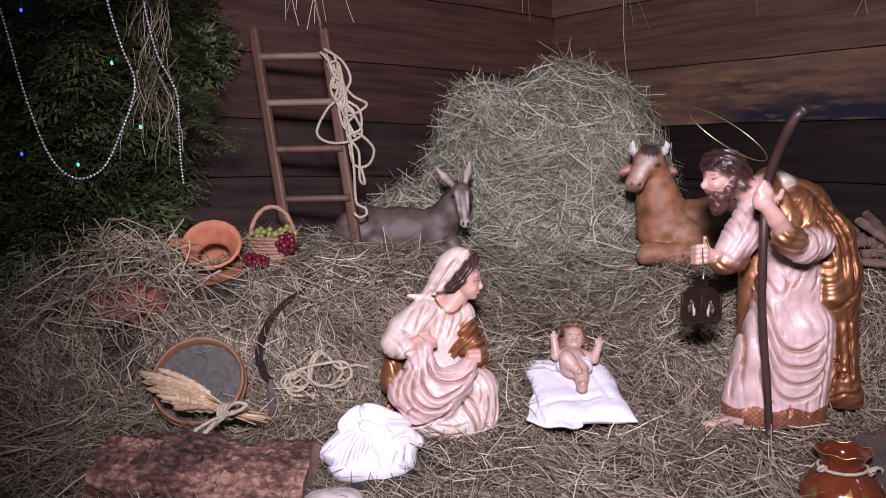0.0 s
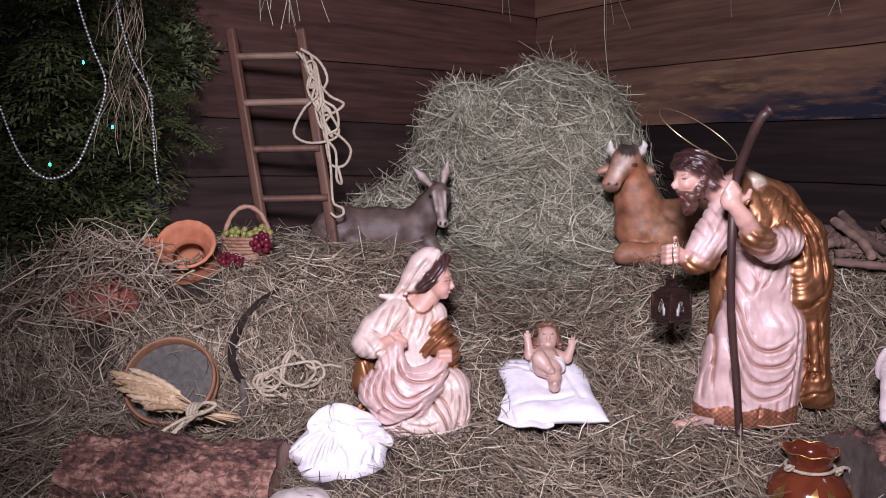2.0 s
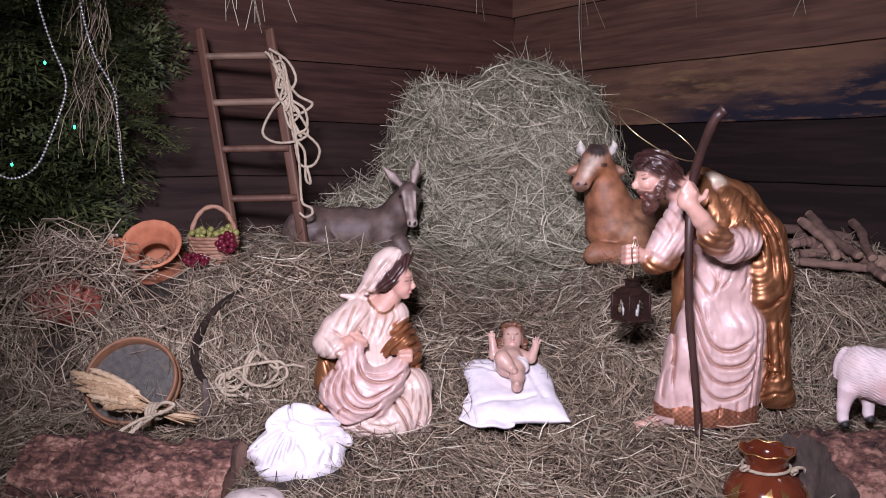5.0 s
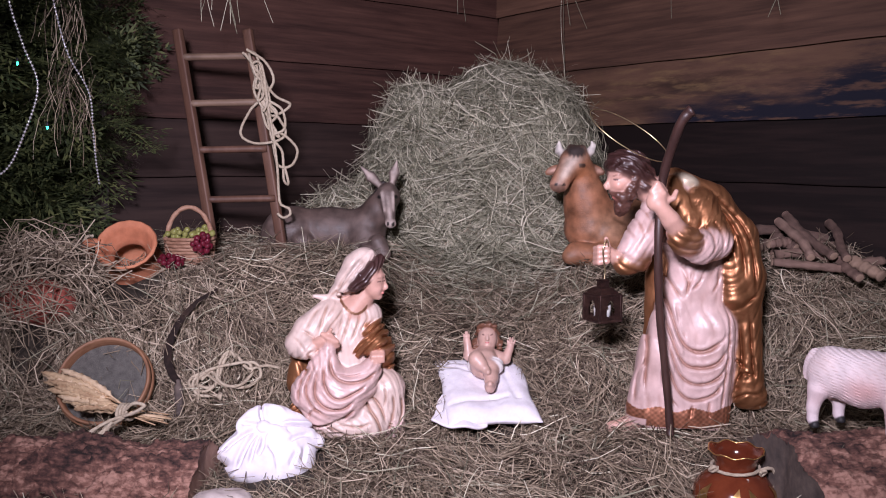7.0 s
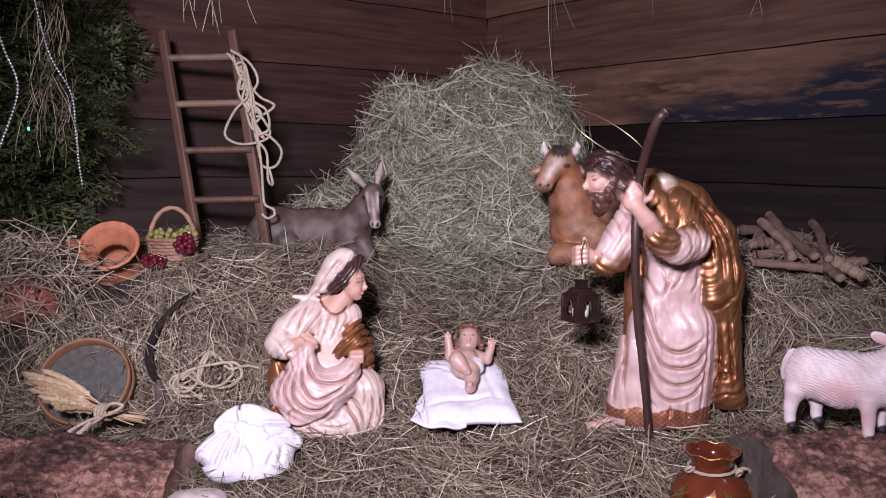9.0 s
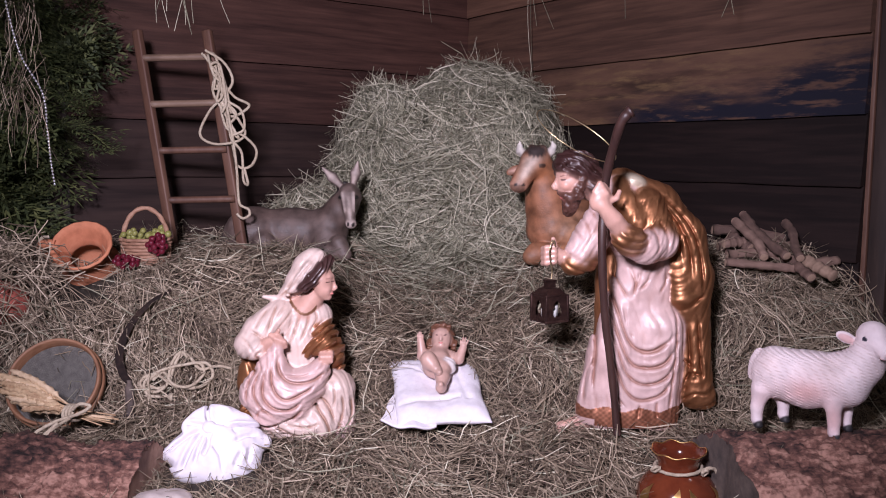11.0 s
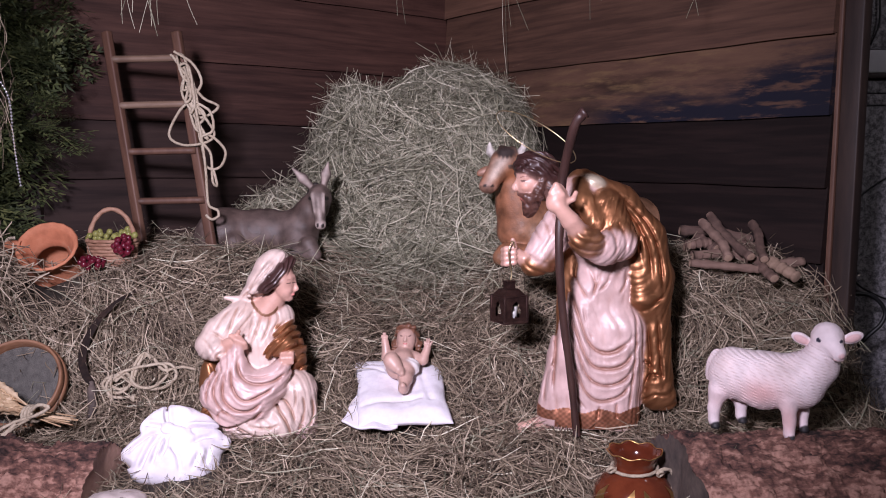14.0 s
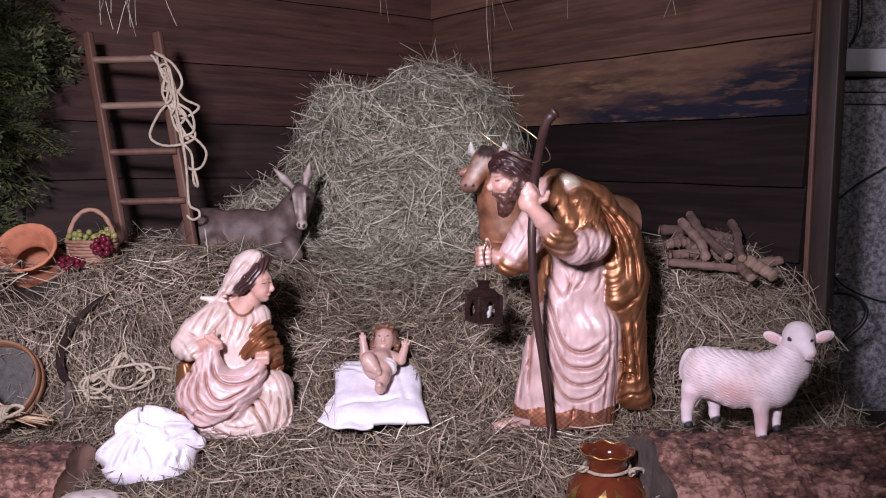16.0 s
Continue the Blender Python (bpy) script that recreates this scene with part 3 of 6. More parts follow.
def creases(lo, hi, lines, axes=(0, 2), rough=0.8, seed=0, fine=None):
    """Modelled cloth: each line is a valley between two soft ridges, fading at its ends; (depth, width, points)."""
    g0 = [np.arange(lo[i], hi[i], 2.0) for i in (0, 1)]
    U, W = np.meshgrid(*g0, indexing="ij")
    F = rough * (1.6 * wob(U, 0 * U, W, 0.035, seed) + 1.2 * wob(U, 0 * U, W, 0.09, seed + 1) + 1.3 * np.abs(wob(U, 0 * U, 0.6 * W, 0.16, seed + 2)) - 0.5)
    for depth, width, pts in lines:
        P = smooth_path([(x, z, 0) for x, z in pts], 5)[:, :2]
        best, run = np.full(U.shape, 1e9), np.zeros(U.shape)
        for k, (a, b) in enumerate(zip(P, P[1:])):
            d = b - a
            t = np.clip(((U - a[0]) * d[0] + (W - a[1]) * d[1]) / (d @ d + 1e-6), 0, 1)
            r = np.hypot(U - a[0] - d[0] * t, W - a[1] - d[1] * t)
            run = np.where(r < best, (k + t) / (len(P) - 1), run)
            best = np.minimum(best, r)
        fade = np.clip(6 * np.minimum(run, 1 - run), 0.2, 1)
        F += depth * fade * (1.15 * np.exp(-(best / (1.9 * width)) ** 2) - 2.6 * np.exp(-(best / (0.8 * width)) ** 2))
    F = np.clip(F, -13, 10)

    def f(X, Y, Z):
        p = [np.clip(((X, Y, Z)[axes[i]] - lo[i]) / 2.0, 0, F.shape[i] - 1.001) for i in (0, 1)]
        i, j = p[0].astype(int), p[1].astype(int)
        u, v = p[0] - i, p[1] - j
        return (F[i, j] * (1 - u) + F[i + 1, j] * u) * (1 - v) + (F[i, j + 1] * (1 - u) + F[i + 1, j + 1] * u) * v
    if not fine:
        return f
    return lambda X, Y, Z: f(X, Y, Z) + fine(X, Y, Z)


def curls(f, amp, seed=0):
    return lambda X, Y, Z: amp * (np.sin(f * X + 2.0 * np.sin(0.6 * f * Z + seed)) + np.sin(f * 0.9 * Z + 1.8 * np.sin(0.7 * f * Y + seed) + 0.5 * f * Y))


def bearded_statue():
    s = Sculpt((-300, -275, -8), (290, 135, 905), 3.2)
    lo, hi = (-310, -20), (300, 915)
    sk = creases(lo, hi, [
        (7, 9, [(-79, 484), (-44, 380), (-14, 299), (25, 267), (72, 274), (121, 316)]),
        (7, 9, [(-88, 458), (-45, 316), (-8, 233), (44, 216), (97, 233), (136, 292)]),
        (6.5, 8, [(-89, 397), (-43, 264), (-13, 191), (39, 165), (99, 186), (131, 240)]),
        (6, 8, [(-81, 293), (-47, 209), (-18, 143), (27, 117), (91, 138), (126, 195)]),
        (5, 7, [(-72, 224), (-55, 143), (-19, 91)]),
        (4.5, 8, [(-105, 363), (-111, 259), (-119, 129)]),
        (3.5, 8, [(-137, 233), (-160, 146), (-170, 86)]),
        (3.5, 7, [(-113, 233), (-135, 184), (-145, 94)]),
        (5, 7, [(-78, 541), (-83, 492), (-64, 440)]),
        (5, 7, [(-51, 536), (-48, 484), (-14, 423)]),
        (5, 7, [(-16, 530), (6, 475), (-2, 432)]),
        (4.5, 7, [(21, 530), (16, 484), (4, 454)]),
        (4.5, 7, [(61, 530), (43, 479), (14, 449)]),
        (4, 7, [(102, 530), (98, 475), (79, 440)]),
        (4.5, 7, [(128, 397), (130, 267), (118, 146), (111, 69)]),
        (4, 7, [(24, 108), (19, 81), (16, 60)]),
        (4, 7, [(75, 120), (73, 86), (77, 56)]),
        (3.5, 6, [(-28, 406), (-19, 345), (3, 302)]),
    ], rough=1.0, seed=1, fine=drape(0.17, 0.12, 0.010, 2.0, 3.6, 0.014, 1))
    sl = creases(lo, hi, [
        (2.2, 7, [(33, 657), (55, 613), (53, 570)]),
        (2.2, 7, [(59, 669), (85, 622), (84, 570)]),
        (1.9, 7, [(6, 639), (21, 605), (6, 565)]),
        (1.9, 7, [(90, 674), (108, 631), (103, 582)]),
        (2.2, 7, [(-25, 709), (-12, 665), (-24, 627)]),
        (2.2, 7, [(-222, 665), (-184, 639), (-157, 605)]),
        (1.9, 7, [(-186, 700), (-147, 657), (-128, 613)]),
        (2.2, 6, [(-246, 596), (-215, 570), (-177, 553)]),
        (1.9, 6, [(-170, 709), (-132, 691), (-108, 657)]),
    ], rough=1.1, seed=2, fine=drape(0.22, 0.08, -0.16, 2.0, 3.2, 0.016, 2))
    ck = creases(lo, hi, [
        (5.5, 9, [(-16, 761), (94, 700), (160, 596), (179, 475)]),
        (5, 8, [(48, 769), (158, 657), (201, 553), (211, 440)]),
        (4.5, 8, [(138, 648), (142, 544), (137, 458)]),
        (7, 8, [(117, 423), (165, 402), (215, 432)]),
        (5.5, 8, [(163, 371), (179, 233), (166, 120)]),
        (5, 8, [(197, 371), (208, 250), (219, 146)]),
        (5, 6, [(158, 146), (182, 190), (216, 184)]),
        (4.5, 6, [(142, 216), (165, 229), (190, 207)]),
        (4, 6, [(157, 103), (193, 129), (236, 126)]),
        (5, 9, [(-161, 579), (-169, 440), (-185, 337)]),
        (4, 7, [(-133, 562), (-148, 423), (-161, 337)]),
        (4.5, 7, [(-86, 743), (-86, 665), (-76, 579)]),
    ], rough=1.0, seed=3, fine=drape(0.17, 0.13, -0.08, 1.8, 3.0, 0.012, 4))
    # tunic
    s.cone((45, 5, 520), (35, 0, 300), 78, 118, ROSE, sy=0.72, fold=sk)
    s.cone((35, 0, 300), (0, 0, 70), 120, 146, ROSE, sy=0.68, fold=sk, zmin=28)
    s.cone((-10, -18, 440), (-62, -24, 250), 50, 58, ROSE, k=45, fold=sk)
    s.cone((-62, -24, 250), (-104, -24, 60), 58, 57, ROSE, k=45, fold=sk, zmin=34)
    s.cone((85, -20, 330), (80, -15, 60), 74, 68, ROSE, k=25, fold=sk, zmin=24)
    s.chain([(45, 0, 525, 72), (10, 0, 640, 90), (-45, 5, 715, 78)], ROSE, sy=0.85, k=25, fold=sl)
    # cloak
    s.chain([(-30, 25, 768, 52), (70, 30, 700, 72), (150, 25, 600, 76), (182, 15, 480, 66), (190, 10, 320, 52), (205, 5, 120, 54)], GOLD, 0.72, k=18, sy=0.9, fold=ck, zmin=70)
    s.chain([(140, 5, 540, 50), (150, -20, 430, 40), (168, -5, 360, 34)], GOLD, 0.72, k=10, fold=swag(120, 560, 0.16, 4))
    s.ell((152, -32, 425), (44, 30, 22), GOLD, 0.72, k=8, turn=(0, -12, 0))
    s.chain([(-45, 60, 640, 38), (-62, 58, 470, 42), (-78, 55, 250, 30)], GOLD, 0.72, fold=ck)
    s.chain([(205, -5, 150, 40), (235, -10, 105, 30)], GOLD, 0.72, fold=swag(180, 220, 0.2, 5), zmin=70)
    # Pale shoulder cap: the lamp's highlight is put into its colour.
    s.ell((-2, -6, 778), (38, 34, 22), (0.66, 0.56, 0.42), 0.4, turn=(0, 14, 0))
    s.chain([(-42, -28, 775, 22), (-30, -62, 715, 34), (5, -84, 655, 38)], GOLD, 0.72, k=10, fold=ck)
    # arm raised to the staff
    s.chain([(35, -35, 700, 58), (72, -90, 612, 48), (35, -122, 585, 44)], GOLD, 0.72, k=12, fold=sl)
    s.chain([(72, -100, 596, 50), (20, -148, 588, 46), (-24, -176, 606, 40)], ROSE, k=10, fold=sl)
    s.chain([(-24, -178, 608, 46), (-44, -192, 624, 40)], GOLD, 0.72, k=5, fold=swag(-10, 700, 0.3, 3))
    s.chain([(-32, -184, 614, 30), (-78, -216, 672, 26), (-110, -230, 712, 21)], SKIN, k=6)
    s.ell((-120, -230, 730), (27, 20, 34), SKIN, k=8, turn=(0, 25, 0))
    for i in range(4):
        s.chain([(-134 + 4 * i, -236, 752 - 4 * i, 8), (-120 + 6 * i, -236, 774 - 9 * i, 8), (-98 + 5 * i, -214, 768 - 14 * i, 7)], SKIN, k=4)
    s.chain([(-100, -228, 720, 9), (-72, -222, 734, 8), (-64, -216, 752, 7)], SKIN, k=5)
    # arm that holds the lantern
    s.chain([(-70, 0, 690, 56), (-125, -35, 610, 54), (-158, -50, 560, 48)], ROSE, k=16, fold=sl)
    s.chain([(-150, -48, 545, 48), (-182, -56, 528, 38)], GOLD, 0.72, k=6, fold=swag(-120, 640, 0.25, 3))
    s.chain([(-165, -52, 538, 28), (-215, -58, 548, 23)], SKIN, k=6)
    s.ell((-240, -60, 558), (27, 24, 27), SKIN, k=8)
    for i in range(4):
        s.chain([(-238, -84, 582 - 15 * i, 9), (-262, -82, 578 - 15 * i, 9), (-273, -62, 574 - 15 * i, 8)], SKIN, k=4)
    s.chain([(-236, -74, 580, 9), (-243, -82, 606, 7)], SKIN, k=4)
    # neck, head, hair, beard
    s.chain([(-70, 5, 735, 46), (-135, 0, 765, 38)], SKIN, k=14)
    s.ell((-188, 0, 780), (48, 50, 62), SKIN, k=8, turn=(0, 14, 0))
    s.ell((-208, -12, 775), (26, 34, 40), SKIN, k=8)
    s.chain([(-224, -20, 796, 6), (-241, -24, 764, 6.5), (-238, -25, 757, 7.5)], SKIN, k=7)
    s.chain([(-206, -44, 796, 9), (-226, -24, 799, 8)], SKIN, k=8)
    s.ell((-204, -40, 766), (15, 13, 14), (0.60, 0.31, 0.24), k=8)
    hr = lambda X, Y, Z: 3.4 * np.sin(0.17 * (0.45 * X + 0.9 * Z) + 1.5 * np.sin(0.06 * X + 0.05 * Y) + 0.10 * Y) + 2.0 * np.sin(0.42 * (0.5 * X + 0.85 * Z) + 1.3 * np.sin(0.09 * X) + 0.2 * Y) + curls(0.13, 1.0, 2)(X, Y, Z)
    s.ell((-172, 8, 820), (72, 68, 52), HAIR, k=6, turn=(0, 12, 0), fold=hr)
    s.ell((-128, 12, 775), (42, 58, 56), HAIR, k=10, fold=hr)
    s.ell((-212, -16, 832), (34, 46, 18), HAIR, k=6, turn=(0, -18, 0), fold=hr)
    bd = lambda X, Y, Z: curls(0.20, 1.2, 3)(X, Y, Z) + curls(0.38, 1.1, 6)(X, Y, Z)
    s.ell((-188, -16, 710), (25, 28, 42), BEARD, k=8, turn=(0, 22, 0), fold=bd)
    s.chain([(-156, -40, 782, 13), (-170, -40, 738, 18), (-196, -30, 722, 20)], BEARD, k=8, fold=bd)
    s.chain([(-226, -30, 742, 6), (-206, -44, 736, 9), (-190, -44, 728, 10)], BEARD, k=4)
    s.ell((-215, -30, 728), (9, 10, 5), (0.50, 0.16, 0.13), k=3)
    # feet
    s.chain([(-120, -20, 26, 26), (-170, -34, 18, 22), (-212, -42, 12, 17)], SKIN, k=10, zmin=-4)

    def touch(V, C, G):
        x, y, z = V.T
        tunic = (G < 0.3) & (z < 100) & (x > -165) & (z > 28 - 0.02 * x)
        band = tunic & (z > 30) & (z < 88 + 6 * np.sin(0.06 * x)) & (C[:, 2] > 0.15) & ~((x < -112) & (z < 52))
        C[band] = np.array([0.52, 0.22, 0.13]) * (0.85 + 0.3 * np.sin(0.35 * x[band]) * np.sin(0.4 * z[band]))[:, None]
        G[band] = 0.75
        d = ((x + 212) / 10) ** 2 + ((y + 44) / 14) ** 2
        C[d + ((z - 783) / 3.0) ** 2 < 1] = (0.12, 0.065, 0.055)
        C[0.6 * d + ((z - 796 - 0.15 * (x + 212)) / 1.8) ** 2 < 1] = (0.26, 0.13, 0.10)
        return C, G
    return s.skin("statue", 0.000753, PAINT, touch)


def kneeling_statue():
    s = Sculpt((-262, -185, -8), (200, 125, 650), 2.8)
    lo, hi = (-270, -20), (210, 660)
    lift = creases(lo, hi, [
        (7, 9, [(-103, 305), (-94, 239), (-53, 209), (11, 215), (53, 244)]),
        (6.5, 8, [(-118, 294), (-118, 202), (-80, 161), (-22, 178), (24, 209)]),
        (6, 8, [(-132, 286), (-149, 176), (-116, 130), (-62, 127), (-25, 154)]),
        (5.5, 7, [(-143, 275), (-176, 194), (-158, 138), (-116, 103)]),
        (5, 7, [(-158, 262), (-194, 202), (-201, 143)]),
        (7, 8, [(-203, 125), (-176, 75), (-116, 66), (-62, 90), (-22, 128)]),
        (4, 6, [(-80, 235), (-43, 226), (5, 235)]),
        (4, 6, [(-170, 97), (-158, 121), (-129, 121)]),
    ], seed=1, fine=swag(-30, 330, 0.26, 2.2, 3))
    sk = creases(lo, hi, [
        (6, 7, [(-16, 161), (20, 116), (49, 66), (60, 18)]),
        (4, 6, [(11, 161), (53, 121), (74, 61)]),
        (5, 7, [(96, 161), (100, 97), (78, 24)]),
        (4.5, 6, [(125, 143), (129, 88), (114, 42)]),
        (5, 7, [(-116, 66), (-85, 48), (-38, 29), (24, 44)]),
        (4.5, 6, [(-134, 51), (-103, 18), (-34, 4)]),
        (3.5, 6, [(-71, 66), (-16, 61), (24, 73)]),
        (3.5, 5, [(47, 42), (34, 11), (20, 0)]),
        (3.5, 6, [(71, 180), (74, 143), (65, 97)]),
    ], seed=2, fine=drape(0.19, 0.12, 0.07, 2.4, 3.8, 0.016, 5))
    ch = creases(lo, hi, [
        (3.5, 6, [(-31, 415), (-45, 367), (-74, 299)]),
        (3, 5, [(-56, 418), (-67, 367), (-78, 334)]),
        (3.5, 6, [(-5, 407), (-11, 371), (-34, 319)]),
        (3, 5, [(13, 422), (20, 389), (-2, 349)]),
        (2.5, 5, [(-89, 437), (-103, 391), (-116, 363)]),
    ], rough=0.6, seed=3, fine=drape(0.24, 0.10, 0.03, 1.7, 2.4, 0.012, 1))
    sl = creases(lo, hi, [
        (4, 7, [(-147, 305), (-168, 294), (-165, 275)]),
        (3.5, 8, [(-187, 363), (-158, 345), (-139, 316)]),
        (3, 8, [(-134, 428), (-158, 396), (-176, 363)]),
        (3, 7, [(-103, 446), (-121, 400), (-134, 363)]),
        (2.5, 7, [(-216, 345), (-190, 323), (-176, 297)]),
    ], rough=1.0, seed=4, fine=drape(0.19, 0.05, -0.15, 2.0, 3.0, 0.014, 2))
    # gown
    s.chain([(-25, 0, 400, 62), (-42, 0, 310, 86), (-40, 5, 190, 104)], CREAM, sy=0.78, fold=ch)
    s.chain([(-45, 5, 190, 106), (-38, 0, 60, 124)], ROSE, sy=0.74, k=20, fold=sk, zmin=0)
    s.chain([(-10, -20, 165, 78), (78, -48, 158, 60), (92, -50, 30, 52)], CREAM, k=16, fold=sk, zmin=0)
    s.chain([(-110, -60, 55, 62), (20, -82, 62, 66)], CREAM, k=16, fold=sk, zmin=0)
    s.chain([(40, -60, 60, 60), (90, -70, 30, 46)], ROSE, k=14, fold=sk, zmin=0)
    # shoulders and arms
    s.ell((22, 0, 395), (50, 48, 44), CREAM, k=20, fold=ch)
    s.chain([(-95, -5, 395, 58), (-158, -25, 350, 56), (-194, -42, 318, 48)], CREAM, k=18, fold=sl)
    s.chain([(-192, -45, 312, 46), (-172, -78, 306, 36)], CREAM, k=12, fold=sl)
    s.chain([(-172, -75, 300, 21), (-118, -104, 338, 17)], SKIN, k=6)
    for i in range(4):
        s.chain([(-122 + 8 * i, -112, 356 - i, 8), (-106 + 9 * i, -124, 346 - 4 * i, 7.5), (-100 + 8 * i, -118, 328 - 3 * i, 7)], SKIN, k=4)
    s.chain([(-108, -108, 350, 8), (-96, -118, 372, 6)], SKIN, k=4)
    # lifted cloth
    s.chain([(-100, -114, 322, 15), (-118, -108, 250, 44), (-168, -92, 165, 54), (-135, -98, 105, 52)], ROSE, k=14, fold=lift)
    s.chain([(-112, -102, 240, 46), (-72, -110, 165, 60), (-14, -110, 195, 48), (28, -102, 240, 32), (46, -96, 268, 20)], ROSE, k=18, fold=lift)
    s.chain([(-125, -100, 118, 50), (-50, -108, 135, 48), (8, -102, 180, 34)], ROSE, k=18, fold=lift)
    s.ell((50, -96, 278), (24, 20, 17), SKIN, k=6)
    for i in range(4):
        s.chain([(36 + 10 * i, -106, 290, 7.5), (34 + 10 * i, -118, 281, 7.5), (38 + 9 * i, -118, 266, 7)], SKIN, k=4)
    # gilt mantle
    gm = drape(-0.20, 0.10, 0.20, 7.5, 2.2, 0.02, 2)
    s.chain([(30, 10, 385, 30), (46, -40, 330, 40), (66, -45, 285, 40), (82, -20, 230, 26)], GOLD, 0.72, k=8, fold=gm)
    s.chain([(-8, -78, 285, 14), (24, -84, 325, 20), (52, -72, 360, 10)], GOLD, 0.72, k=8, fold=gm)
    s.chain([(10, -82, 300, 20), (50, -86, 318, 26), (78, -60, 280, 22)], GOLD, 0.72, k=8, fold=gm)
    s.chain([(-120, 45, 330, 40), (-182, 20, 250, 46), (-205, 0, 170, 34)], GOLD, 0.72, k=8, fold=drape(0.12, 0.1, 0, 6, 1.2, 0.02, 1))
    s.chain([(-205, -20, 88, 26), (-175, -50, 60, 32), (-150, -64, 24, 30)], GOLD, 0.72, k=8, fold=gm, zmin=0)
    # neck and head
    s.chain([(-22, -12, 410, 40), (22, -22, 470, 32)], SKIN, k=10)
    s.ell((40, -36, 518), (38, 46, 54), SKIN, k=6, turn=(0, -8, 0))
    s.ell((46, -42, 490), (29, 33, 36), SKIN, k=8)
    s.chain([(72, -47, 526, 5), (82, -52, 494, 5.5), (78, -52, 489, 6)], SKIN, k=8)
    s.chain([(62, -66, 530, 5), (72, -50, 532, 5)], SKIN, k=9)
    s.ell((56, -46, 462), (14, 14, 11), SKIN, k=8)
    s.ell((69, -54, 475), (8, 10, 4.5), (0.55, 0.18, 0.16), k=3)
    s.ell((50, -64, 492), (15, 11, 14), (0.64, 0.36, 0.30), k=8)
    strand = lambda X, Y, Z: 2.4 * np.sin(0.40 * (0.7 * X - 0.7 * Z) + 0.25 * Y + 0.8 * np.sin(0.04 * (X + Z)))
    s.ell((16, -8, 538), (54, 54, 48), HAIR, k=5, turn=(0, -22, 0), fold=strand)
    s.chain([(64, -32, 582, 16), (36, -62, 554, 20), (8, -70, 524, 23), (-18, -64, 502, 20), (-34, -54, 492, 12)], HAIR, k=6, fold=strand)
    vl = creases(lo, hi, [(2.5, 6, [(20, 590), (-20, 545), (-60, 500), (-85, 470)]), (2.0, 5, [(-10, 585), (-45, 535), (-80, 480)]), (3, 5, [(-50, 470), (-75, 478), (-100, 460)])], rough=0.7, seed=6)
    s.chain([(14, 2, 568, 50), (-6, 6, 550, 50), (-38, 8, 508, 40), (-68, 6, 470, 28), (-92, 2, 448, 20)], CREAM, k=10, fold=vl)
    s.chain([(36, -26, 602, 11), (0, -54, 564, 13), (-32, -62, 528, 12), (-54, -56, 494, 11), (-70, -44, 476, 10)], CREAM, k=10, fold=vl)
    s.chain([(-100, 0, 452, 14), (-148, -10, 462, 6)], CREAM, k=6)

    def touch(V, C, G):
        x, y, z = V.T
        hem = 408 + 0.0178 * (x + 15) ** 2
        front = (y < -8) & (x > -66) & (x < 22) & (C[:, 2] > 0.2)
        C[front & (z > hem) & (z < 462)] = SKIN
        neck = front & (np.abs(z - hem) < 4.5 * np.sqrt(1 + (0.0356 * (x + 15)) ** 2)) & (z < 468)
        C[neck], G[neck] = (0.24, 0.115, 0.065), 0.4
        for a, b in ((58, -74), (74, -60)):
            d = ((x - a) / 8) ** 2 + ((y - b) / 8) ** 2
            C[d + ((z - 514) / 2.4) ** 2 < 1] = (0.07, 0.035, 0.03)
            C[d + ((z - 525) / 1.1) ** 2 < 0.8] = (0.34, 0.19, 0.15)
        return C, G
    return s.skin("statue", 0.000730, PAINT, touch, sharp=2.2)


